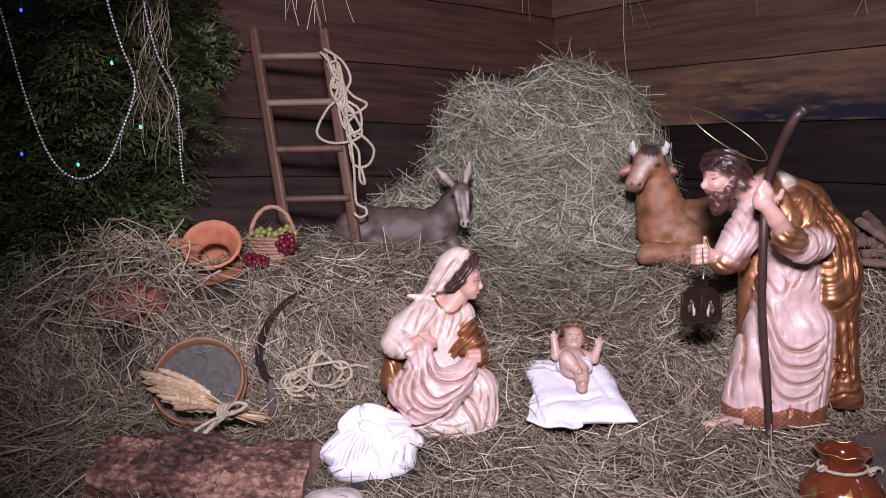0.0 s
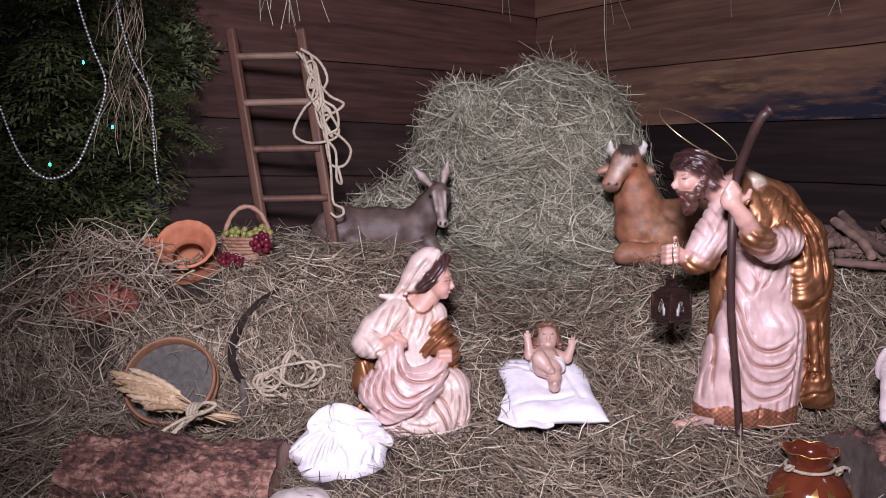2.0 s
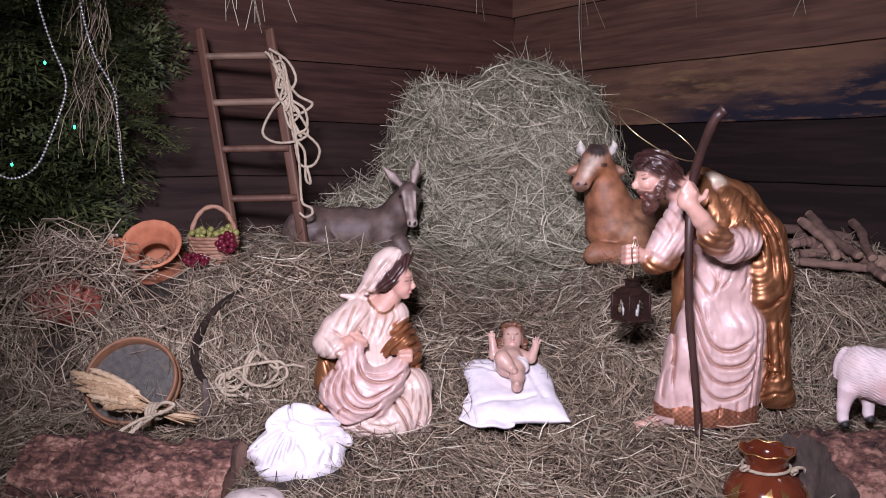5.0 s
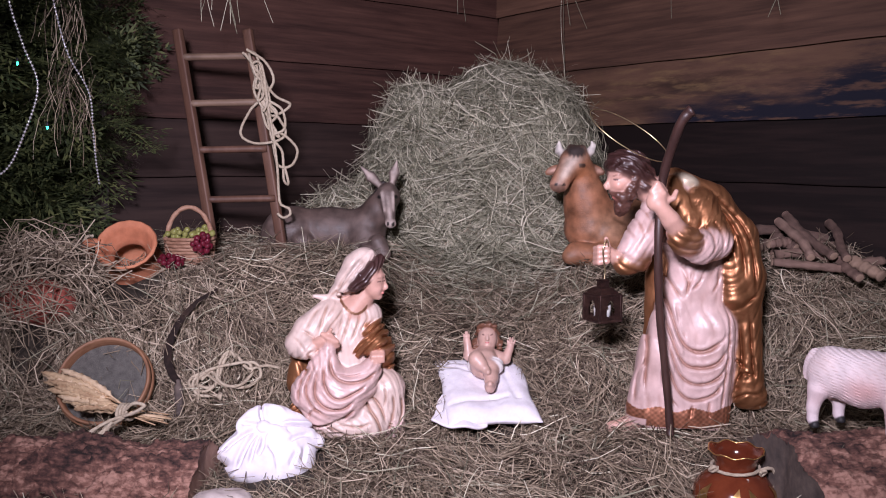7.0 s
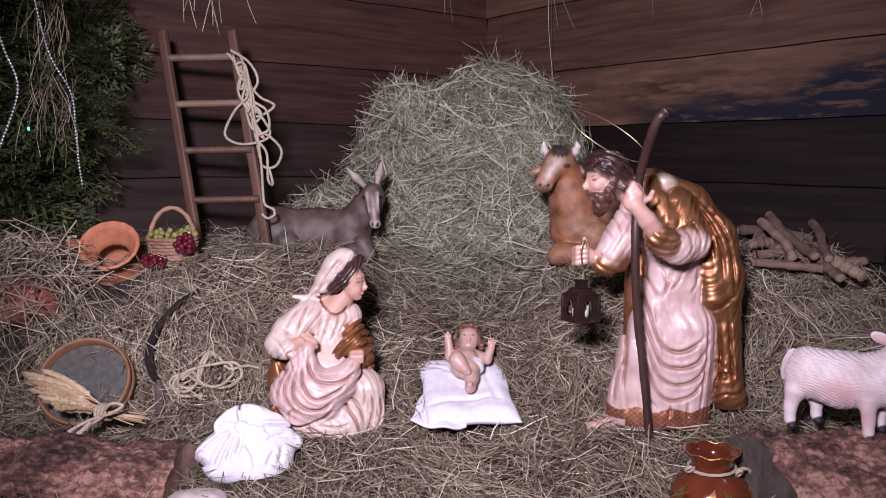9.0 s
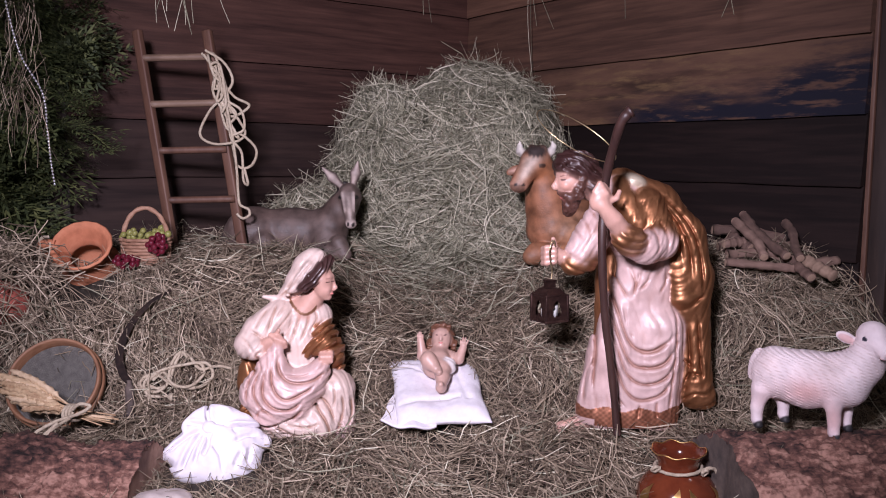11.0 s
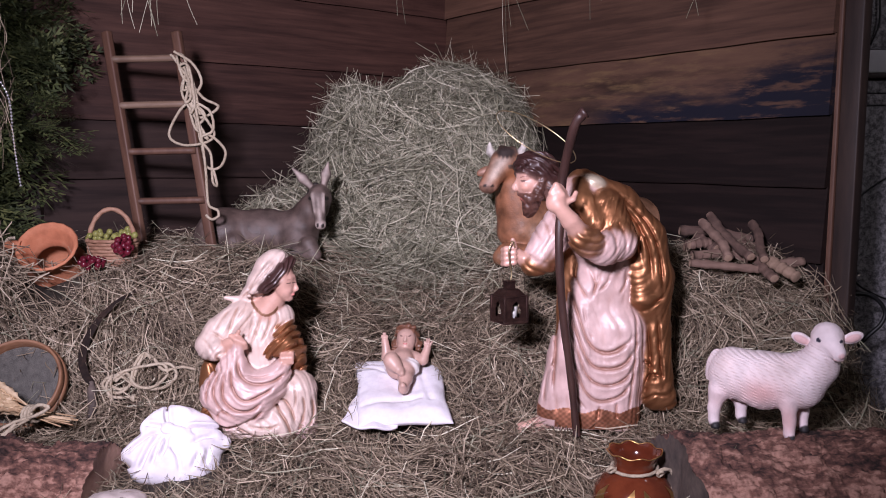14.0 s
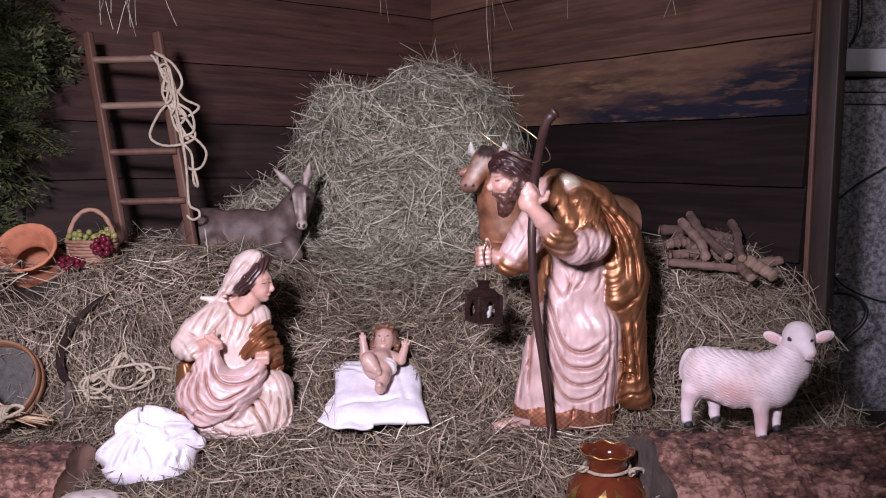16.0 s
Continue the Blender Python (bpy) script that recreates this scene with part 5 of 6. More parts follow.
COIL = [(-0.184, 2.014, 0.090), (-0.219, 2.013, 0.097), (-0.260, 1.998, 0.093), (-0.289, 2.011, 0.119), (-0.315, 2.012, 0.131), (-0.331, 1.989, 0.103), (-0.331, 1.959, 0.065), (-0.357, 1.943, 0.050), (-0.393, 1.952, 0.062), (-0.390, 1.964, 0.079), (-0.361, 1.973, 0.085), (-0.310, 1.956, 0.061), (-0.256, 1.964, 0.056), (-0.228, 1.992, 0.077), (-0.247, 2.007, 0.105), (-0.301, 1.990, 0.105), (-0.355, 1.977, 0.093), (-0.386, 1.957, 0.070), (-0.369, 1.936, 0.044), (-0.322, 1.938, 0.040)]
rope = thing("rope", pose(0, 0, 0), "loose loops of pale rope lying on the hay", "rope")
V, Q = rope_mesh([(x * 0.99, y * 0.99 - 0.002, z + 0.018) for x, y, z in COIL], 0.0038)
put("strand", V, Q, ROPE, rope)
V, Q = rope_mesh([(-0.300 + 0.72 * (x + 0.300) + 0.12 * (z - 0.08), y * 0.99 - 0.004 - 0.012 * math.sin(40 * x), z * 0.92 + 0.028) for x, y, z in COIL[3:18]], 0.0038)
put("strand", V, Q, ROPE, rope)
V, Q = tube(smooth_path([(-0.319, 1.914, 0.058), (-0.313, 1.914, 0.058), (-0.307, 1.914, 0.057)], 4), [0.005, 0.006, 0.007, 0.0075, 0.008, 0.009, 0.009, 0.010, 0.009], 10, 300, 4, 0.2)
put("frayed_end", V, Q, ROPE, rope)

# terracotta jug lying in the hay
axis = Vector((0.10, -0.75, 0.62))
jug = thing("jug", Matrix.Translation((-0.606, 2.128, 0.404)) @ axis.to_track_quat("Z", "Y").to_matrix().to_4x4(), "wide-mouthed terracotta jug with a handle lying in hay", "jug")
wave = lambda i, a: 0.0007 * np.cos(16 * a) if i in (5, 6, 7) else 0.0
V, Q = lathe([(0.001, -0.185), (0.05, -0.185), (0.078, -0.14), (0.080, -0.10), (0.050, -0.052), (0.074, -0.004), (0.078, 0.002), (0.072, 0.006), (0.060, -0.012), (0.046, -0.040), (0.040, -0.052), (0.044, -0.066), (0.072, -0.10), (0.070, -0.14), (0.045, -0.176), (0.001, -0.177)], 64, wave)
put("body", V, Q, TERRA, jug)
V, Q = tube(smooth_path([(-0.066, 0.01, -0.008), (-0.098, 0.014, -0.012), (-0.112, 0.014, -0.035), (-0.105, 0.01, -0.075), (-0.076, 0.006, -0.105)], 6), 0.0125, 12)
put("handle", V, Q, TERRA, jug)
V, Q = rope_mesh([(-0.705, 2.16, 0.425), (-0.722, 2.15, 0.42), (-0.722, 2.135, 0.39), (-0.708, 2.125, 0.36), (-0.706, 2.115, 0.325), (-0.725, 2.105, 0.312), (-0.748, 2.11, 0.318)], 0.0042)
rope = thing("rope", pose(0, 0, 0), "short pale cord tied to the jug's handle", "rope")
put("strand", V, Q, ROPE, rope)

# basket of grapes
basket = thing("basket", pose(-0.460, 2.195, 0.346, 0, 0, 8), "small woven basket with a hoop handle filled with grapes", "basket")
for i in range(8):
    z = 0.006 + 0.009 * i
    r = 0.046 + 0.0013 * i
    a = np.linspace(0, 2 * np.pi, 48, endpoint=False)
    ripple = 0.0022 * np.cos(10 * a + np.pi * (i % 2))
    V, Q = tube(np.stack([(r + ripple) * 1.15 * np.cos(a), (r + ripple) * 0.9 * np.sin(a), np.full(48, z)], 1), 0.0052, 6, closed=True)
    put("weave", V, Q, BASKETRY, basket)
V, Q = lathe([(0.001, 0.0), (0.046, 0.0), (0.052, 0.066), (0.049, 0.066), (0.043, 0.006), (0.001, 0.006)], 32)
put("lining", V * np.array([1.1, 0.86, 1]), Q, BASKETRY, basket)
P = [(0.060 * math.cos(t), -0.004, 0.055 + 0.098 * math.sin(t)) for t in np.linspace(0, math.pi, 15)]
V, Q = tube(smooth_path([(0.058, -0.004, 0.02)] + P + [(-0.058, -0.004, 0.02)], 4), 0.0062, 10, 200, 2, 0.12)
put("handle", V, Q, BASKETRY, basket)

bm = bmesh.new()
bmesh.ops.create_icosphere(bm, subdivisions=2, radius=0.0086, matrix=Matrix.Diagonal((1, 1, 1.12, 1)))
GRAPE = {}
for key, mat in (("green", GREEN_GRAPE), ("red", RED_GRAPE)):
    me = bpy.data.meshes.new("grape")
    bm.to_mesh(me)
    me.polygons.foreach_set("use_smooth", np.full(len(me.polygons), True))
    me.materials.append(mat)
    GRAPE[key] = me
bm.free()


def grapes(key, centre, size, n, seed, label):
    g = random.Random(seed)
    bunch = thing("grape_bunch", Matrix.Translation(centre), label, "grapes", "bunches of grapes")
    made = []
    for _ in range(4000):
        p = Vector((g.uniform(-1, 1), g.uniform(-1, 1), g.uniform(-1, 1)))
        if p.length > 1:
            continue
        p = Vector((p.x * size[0], p.y * size[1], p.z * size[2]))
        if all((p - q).length > 0.0125 for q in made):
            made.append(p)
            ob = part("grape", GRAPE[key], None, bunch)
            ob.matrix_basis = Matrix.LocRotScale(p, Euler((g.random(), g.random(), 0)), (g.uniform(0.88, 1.1),) * 3)
            if len(made) == n:
                break


grapes("green", (-0.480, 2.185, 0.420), (0.042, 0.036, 0.020), 34, 1, "bunch of pale green grapes in the basket")
grapes("green", (-0.424, 2.202, 0.427), (0.026, 0.024, 0.018), 14, 2, "small bunch of green grapes against the basket handle")
grapes("red", (-0.416, 2.150, 0.405), (0.024, 0.018, 0.026), 22, 3, "bunch of dark red grapes over the basket's edge")
grapes("red", (-0.488, 2.128, 0.362), (0.032, 0.018, 0.018), 22, 4, "bunch of dark red grapes hanging beside the basket")

# sieve
axis = Vector((0.08, -0.84, 0.54))
sieve = thing("sieve", Matrix.Translation((-0.578, 1.893, 0.098)) @ axis.to_track_quat("Z", "Y").to_matrix().to_4x4(), "round wooden sieve with a grey mesh lying on the hay", "sieve")
V, Q = lathe([(0.098, -0.024), (0.106, -0.026), (0.107, 0.018), (0.104, 0.022), (0.099, 0.018), (0.098, -0.024)], 72)
hoop = put("hoop", V, Q, SIEVE_WOOD, sieve)
V, Q = lathe([(0.0005, -0.013), (0.05, -0.0125), (0.0985, -0.012)], 72)
put("mesh", V, Q, MESHWIRE, sieve, "grey wire mesh")
V, Q = lathe([(0.107, -0.022), (0.1105, -0.020), (0.1105, -0.004), (0.107, -0.002)], 72)
put("outer_band", V, Q, SIEVE_WOOD, hoop)

# sheaf of wheat
sheaf = thing("wheat_sheaf", pose(0, 0, 0), "tied sheaf of dried wheat ears lying against the sieve", "wheat")
g = random.Random(5)
for i in range(22):
    u = i / 21
    tip = Vector((-0.705 + 0.115 * u + g.uniform(-0.012, 0.012), 1.835 - 0.045 * u + g.uniform(-0.012, 0.012), 0.128 - 0.075 * u + g.uniform(-0.006, 0.012)))
    if i in (3, 4):
        tip += Vector((0.03, 0.03, 0.015))
    knot = Vector((-0.482 + g.uniform(-0.008, 0.008), 1.768 + g.uniform(-0.010, 0.010), 0.066 + g.uniform(-0.008, 0.008)))
    mid = (tip + knot) / 2 + Vector((0, -0.006, 0.014 * (1 - u) + g.uniform(0, 0.008)))
    P = smooth_path([knot, mid, tip], 17)
    s = np.linspace(0, 1, len(P))
    r = np.where(s < 0.25, 0.002, 0.0060 * np.clip((1.02 - s) * 9, 0.25, 1)) * (1 + 0.28 * np.abs(np.sin(s * 62 + i)) * (s > 0.25))
    V, Q = tube(P, r, 7, 260, 2, 0.28)
    put("wheat_ear", V, Q, WHEAT, sheaf)
for i in range(14):
    a = Vector((-0.49 + g.uniform(-0.008, 0.008), 1.768 + g.uniform(-0.010, 0.010), 0.066 + g.uniform(-0.008, 0.008)))
    b = Vector((-0.402 + g.uniform(-0.02, 0.02), 1.772 + g.uniform(-0.018, 0.018), 0.046 + g.uniform(-0.01, 0.006)))
    V, Q = tube(smooth_path([a, (a + b) / 2, b], 4), 0.0017, 6)
    put("stalk", V, Q, WHEAT, sheaf)
for k in range(4):
    a = np.linspace(0, 2 * np.pi, 20, endpoint=False)
    P = np.stack([-0.470 - 0.007 * k + 0.004 * np.cos(a), 1.768 + 0.019 * np.cos(a), 0.064 + 0.017 * np.sin(a)], 1)
    V, Q = tube(P, 0.0036, 8, 300, 3, 0.15, closed=True)
    put("tie", V, Q, ROPE, sheaf, "pale twine wound round the stalks")
for P in ([(-0.475, 1.748, 0.075), (-0.452, 1.740, 0.092), (-0.428, 1.735, 0.088), (-0.452, 1.735, 0.072), (-0.478, 1.742, 0.062)],
          [(-0.478, 1.748, 0.062), (-0.505, 1.725, 0.055), (-0.535, 1.705, 0.038), (-0.540, 1.690, 0.020), (-0.520, 1.690, 0.030), (-0.490, 1.715, 0.058)],
          [(-0.476, 1.746, 0.060), (-0.500, 1.705, 0.045), (-0.515, 1.680, 0.020), (-0.505, 1.665, 0.000), (-0.485, 1.660, -0.010)]):
    V, Q = rope_mesh(P, 0.0038, 8)
    put("tie", V, Q, ROPE, sheaf, "pale twine bow")

# sickle
sickle = thing("sickle", pose(0, 0, 0), "old rusty sickle with a grey wooden handle lying on hay", "sickle")
P = smooth_path([(-0.352, 2.062, 0.295), (-0.394, 2.042, 0.269), (-0.428, 2.014, 0.231), (-0.447, 1.984, 0.186), (-0.449, 1.956, 0.144), (-0.432, 1.934, 0.108), (-0.414, 1.924, 0.092)], 6)
T = np.gradient(P, axis=0)
T /= np.linalg.norm(T, axis=1)[:, None]
nrm = np.array([0.0, -0.75, 0.66])
side = np.cross(T, nrm)
w = 0.0070 * np.sin(np.clip(np.linspace(0.05, 1.0, len(P)) * 2.3, 0, np.pi)) + 0.0025
V = np.stack([P - side * w[:, None] - nrm * 0.0005, P + nrm * 0.002 - side * (w * 0.3)[:, None], P + side * w[:, None] + nrm * 0.0022, P + side * w[:, None] - nrm * 0.0022, P - nrm * 0.002], 1).reshape(-1, 3)
Q = np.array([(5 * i + k, 5 * i + (k + 1) % 5, 5 * i + 5 + (k + 1) % 5, 5 * i + 5 + k) for i in range(len(P) - 1) for k in range(5)])
put("blade", V, Q, IRON, sickle, "dark rusty curved blade", smooth=False)
V, Q = tube(smooth_path([(-0.417, 1.929, 0.094), (-0.412, 1.918, 0.070), (-0.410, 1.912, 0.040), (-0.402, 1.885, 0.018)], 5), [0.007] * 3 + [0.0105] * 11 + [0.0125] * 2, 12)
put("handle", V, Q, ENDGRAIN, sickle, "weathered grey wooden handle")


def bark_log(name, m, length, ry, rz, label, end_mat, seed):
    """A thick log with deeply broken bark and sawn ends."""
    log = thing(name, m, label, "log")
    nu, nv = 280, 260
    u = np.linspace(-0.5, 0.5, nu)[:, None] * length
    a = np.linspace(0, 2 * np.pi, nv, endpoint=False)[None, :]
    cx, cy, cz = u + 0 * a, ry * np.cos(a) + 0 * u, rz * np.sin(a) + 0 * u
    lump = 0.012 * wob(cx, cy, cz, 16, seed) + 0.008 * np.abs(wob(cx * 0.6, cy, cz, 60, seed + 1)) + 0.006 * np.abs(wob(cx * 0.7, cy, cz, 130, seed + 2)) + 0.003 * wob(cx, cy, cz, 260, seed + 3)
    plate = 0.007 * (wob(cx * 0.7, cy, cz, 38, seed + 5) > 0.12) + 0.005 * (wob(cx * 0.7, cy, cz, 75, seed + 6) > 0.2)
    chip = 0.004 * (wob(cx * 0.5, cy, cz, 150, seed + 7) > 0.15) + 0.003 * np.abs(wob(cx * 0.35, cy, cz, 330, seed + 8)) + 0.0025 * (wob(cx * 0.6, cy * 1.2, cz, 240, seed + 9) > 0.1)
    k = 1 + (lump + plate + chip - 0.012) / ry
    ux = cx + 0.010 * wob(cx * 0, cy, cz, 30, seed)
    V = np.stack([ux, cy * k, cz * k], 2).reshape(-1, 3)
    I = np.arange(nu * nv).reshape(nu, nv)
    J = np.roll(I, -1, 1)
    Q = np.stack([I[:-1], J[:-1], J[1:], I[1:]], 2).reshape(-1, 4)
    put("bark", V, Q, BARK, log, smooth=True)
    for s in (-1, 1):
        row = V.reshape(nu, nv, 3)[0 if s < 0 else -1]
        c = row.mean(0)
        rings = []
        for j, f in enumerate((1.0, 0.96, 0.75, 0.5, 0.25, 0.02)):
            p = c + (row - c) * f
            p[:, 0] += s * (0.003 if j else 0) - s * 0.005 * (j > 0) + 0.002 * wob(p[:, 0], p[:, 1], p[:, 2], 70, seed)
            rings.append(p)
        VV = np.vstack(rings)
        I2 = np.arange(6 * nv).reshape(6, nv)
        J2 = np.roll(I2, -1, 1)
        put("sawn_end", VV, np.stack([I2[:-1], J2[:-1], J2[1:], I2[1:]], 2).reshape(-1, 4), end_mat, log, "weathered sawn end")
    return log


bark_log("log", pose(-0.492, 1.655, -0.075, 0, 1.0, -3), 0.44, 0.115, 0.105, "thick log with rough reddish bark lying on the hay", ENDGRAIN_RED, 1)
bark_log("log", pose(1.205, 1.615, -0.118, 0, 0.5, 4), 0.60, 0.20, 0.170, "large log with flaking brown bark and grey sawn end", ENDGRAIN, 4)

# white bundle tied in a cloth


def bundle_mesh():
    s = Sculpt((-140, -115, -60), (140, 125, 85), 2.4)
    W = (0.80, 0.76, 0.80)
    tuck = creases((-145, -120), (145, 130), [
        (7.5, 6, [(-25, 27), (-59, 14), (-93, -7)]),
        (7.5, 6, [(-22, 23), (-47, -14), (-64, -51)]),
        (6.0, 5, [(-17, 21), (-30, -14), (-40, -45)]),
        (6.8, 6, [(-12, 18), (-15, -14), (-25, -34)]),
        (6.0, 6, [(37, -55), (43, -41), (52, -27)]),
        (6.0, 6, [(59, -48), (64, -34), (67, -15)]),
        (6.0, 6, [(-105, 0), (-99, -18), (-77, -37)]),
        (10.5, 5, [(22, 33), (49, 34), (89, 37)]),
        (7.5, 5, [(-56, 45), (-35, 40), (-17, 34)]),
        (9.0, 5, [(-15, 85), (-17, 62), (-12, 41)]),
        (5.2, 6, [(37, -7), (56, 7), (77, 14)]),
        (4.5, 6, [(-6, -7), (10, -34), (15, -64)]),
    ], axes=(0, 1), rough=0.9, seed=4)
    s.ell((0, 0, 0), (84, 70, 46), W, k=20, fold=tuck)
    s.chain([(-40, -2, 0, 44), (-100, -6, -4, 15)], W, k=24, fold=tuck)
    s.chain([(4, -28, 0, 48), (11, -74, -6, 16)], W, k=24, fold=tuck)
    s.chain([(46, 4, 0, 46), (92, 10, -2, 17)], W, k=24, fold=tuck)
    s.ell((46, -34, -4), (42, 34, 36), W, k=20, fold=tuck)
    s.ell((-42, -36, -4), (42, 32, 34), W, k=20, fold=tuck)
    s.ell((-20, 54, 36), (50, 29, 14), W, k=4, turn=(10, 0, 26), fold=tuck)
    s.ell((34, 48, 14), (56, 32, 22), W, k=16, turn=(8, 0, -24), fold=tuck)
    s.ell((6, 74, 14), (34, 20, 14), W, k=12, turn=(10, 0, -4), fold=tuck)
    s.ell((18, 12, 50), (30, 15, 10), W, k=3, turn=(0, 8, -42), fold=tuck)
    s.ell((-12, 30, 52), (14, 14, 10), W, k=3)
    return s.skin("cloth_parcel", 0.001, LINEN, fold_tint=0.0)


ob = part("cloth_parcel", bundle_mesh(), None)
ob.matrix_world = pose(-0.158, 1.748, -0.014, 46, 0, 12) @ Matrix.Diagonal((1.1, 1.04, 0.95, 1))
tagged(ob, "parcel knotted up in plain white cloth on the hay", "parcel")

# pillow
n = 61
u, v = np.meshgrid(np.linspace(-1, 1, n), np.linspace(-1, 1, n), indexing="ij")
body = np.clip(1 - np.abs(u) ** 4, 0, 1) ** 0.6 * np.clip(1 - np.abs(v) ** 4, 0, 1) ** 0.6
wr = 0.0030 * wob(u, v, 0 * u, 3.0, 2) + 0.0022 * np.abs(wob(u, v * 1.6, 0 * u, 5.5, 4)) + 0.0012 * wob(u, v, 0 * u, 12, 6)
x = 0.112 * u * (1 - 0.03 * (1 - v ** 2)) + 0.002 * np.sin(5 * v)
y = 0.138 * v * (1 - 0.05 * (1 - u ** 2)) 
dip = 0.012 * np.exp(-((u / 0.45) ** 2 + ((v - 0.1) / 0.7) ** 2))
edge = 0.0015 * np.sin(6 * u + 1) * np.clip(-v - 0.75, 0, 1) * 4 + 0.002 * np.sin(8 * v) * np.clip(np.abs(u) - 0.85, 0, 1) * 6
wr = wr - 0.004 * np.exp(-((v + 0.42 - 0.12 * u) / 0.06) ** 2) * (u < 0.5) - 0.003 * np.exp(-((v - 0.30 + 0.5 * u) / 0.06) ** 2) * (u < -0.2) - 0.003 * np.exp(-((u - 0.55 + 0.2 * v) / 0.07) ** 2) * (v > -0.5)
top = np.stack([x, y, 0.021 * body - dip * body + wr * (0.3 + body) + edge], 2)
bot = np.stack([x, y, -0.028 * body + edge - 0.0025], 2)
V = np.vstack([top.reshape(-1, 3), bot.reshape(-1, 3)])
I = np.arange(n * n).reshape(n, n)
Q = np.stack([I[:-1, :-1], I[1:, :-1], I[1:, 1:], I[:-1, 1:]], 2).reshape(-1, 4)
rim = np.concatenate([I[:, 0], I[-1, 1:], I[-2::-1, -1], I[0, -2:0:-1]])
nx = np.roll(rim, -1)
R = np.stack([rim + n * n, nx + n * n, nx, rim], 1)
pillow = put("pillow", V, np.vstack([Q, Q[:, ::-1] + n * n, R]), LINEN)
n = 33
u, v = np.meshgrid(np.linspace(0, 1, n), np.linspace(0, 1, n), indexing="ij")
x = -0.148 + 0.13 * u + 0.035 * v * (1 - u) + 0.003 * np.sin(7 * v)
y = -0.136 - 0.028 * np.sin(math.pi * u) * (1 - v) + 0.120 * v + 0.028 * (1 - u) * (1 - v)
z = -0.006 + 0.010 * np.sin(math.pi * u) * (1 - v) + 0.004 * np.cos(11 * u + 3 * v) * (1 - v) + 0.010 * v
lap = np.stack([x, y, z], 2).reshape(-1, 3)
I = np.arange(n * n).reshape(n, n)
L4 = np.stack([I[:-1, :-1], I[1:, :-1], I[1:, 1:], I[:-1, 1:]], 2).reshape(-1, 4)
rim = np.concatenate([I[:, 0], I[-1, 1:], I[-2::-1, -1], I[0, -2:0:-1]])
nx = np.roll(rim, -1)
put("cover_flap", np.vstack([lap, lap - np.array([0, 0, 0.006])]), np.vstack([L4, L4[:, ::-1] + n * n, np.stack([rim + n * n, nx + n * n, nx, rim], 1)]), LINEN, pillow, "loose folded corner of the cover")
pillow.matrix_world = pose(0.330, 1.985, 0.054, 19, 0, 7)
tagged(pillow, "flat white linen pillow propped on the hay", "pillow")

# glazed pot
pot = thing("pot", pose(0.836, 1.655, 0.016), "glossy brown glazed pot with gilt wavy rim and leaves", "pot")
V, Q = lathe([(0.001, -0.165), (0.05, -0.165), (0.074, -0.135), (0.085, -0.105), (0.080, -0.075), (0.062, -0.053), (0.044, -0.044), (0.0405, -0.034), (0.044, -0.018), (0.055, -0.002), (0.056, 0.0), (0.053, 0.001), (0.042, -0.018), (0.038, -0.034), (0.041, -0.046), (0.075, -0.08), (0.08, -0.105), (0.05, -0.155), (0.001, -0.158)], 80, lambda i, a: 0.0016 * np.cos(8 * a) if 8 < i < 12 else 0.0)
rimz = np.abs(V[:, 2]) < 0.003
V[rimz, 2] += 0.0025 * np.cos(8 * np.arctan2(V[rimz, 1], V[rimz, 0]))
pot_body = put("body", V, Q, GLAZE, pot)
a = np.linspace(0, 2 * np.pi, 96, endpoint=False)
V, Q = tube(np.stack([(0.0563 + 0.0016 * np.cos(8 * a)) * np.cos(a), (0.0563 + 0.0016 * np.cos(8 * a)) * np.sin(a), 0.0008 + 0.0025 * np.cos(8 * a)], 1), 0.0013, 6, closed=True)
put("gilt_rim", V, Q, GILT, pot_body, "gilt wavy line round the rim")
belly = lambda z: np.interp(z, [-0.135, -0.105, -0.075, -0.053], [0.074, 0.085, 0.080, 0.062]) + 0.0012
for c, s in ((-1.95, 1), (-1.35, -1), (-2.8, 1), (-0.5, -1), (0.3, 1), (1.2, -1), (2.1, 1)):
    P, W = np.linspace(0, 1, 9), 0.16 * np.sin(np.linspace(0.08, 3.05, 9)) ** 0.8
    V, Q = [], []
    for i in range(9):
        for k in (-1, -0.5, 0, 0.5, 1):
            an = c + s * (0.36 * P[i] - 0.18) + k * W[i] * 0.6
            z = -0.115 + 0.045 * P[i] - 0.012 * k * s
            r = belly(z) + 0.0012 * (1 - abs(k))
            V.append((r * math.cos(an), r * math.sin(an), z))
    Q = [(5 * i + k, 5 * i + k + 1, 5 * i + k + 6, 5 * i + k + 5) for i in range(8) for k in range(4)]
    put("gilt_leaf", np.array(V), np.array(Q), GILT, pot_body, "gilt painted leaf")
cord = thing("rope", pose(0.836, 1.655, 0.016), "pale cord knotted round the pot's neck", "rope")
P = np.stack([0.0475 * np.cos(a), 0.0475 * np.sin(a), -0.034 + 0.003 * np.sin(a + 1)], 1)
V, Q = tube(P, 0.0035, 8, 320, 3, 0.15, closed=True)
put("strand", V, Q, ROPE, cord)
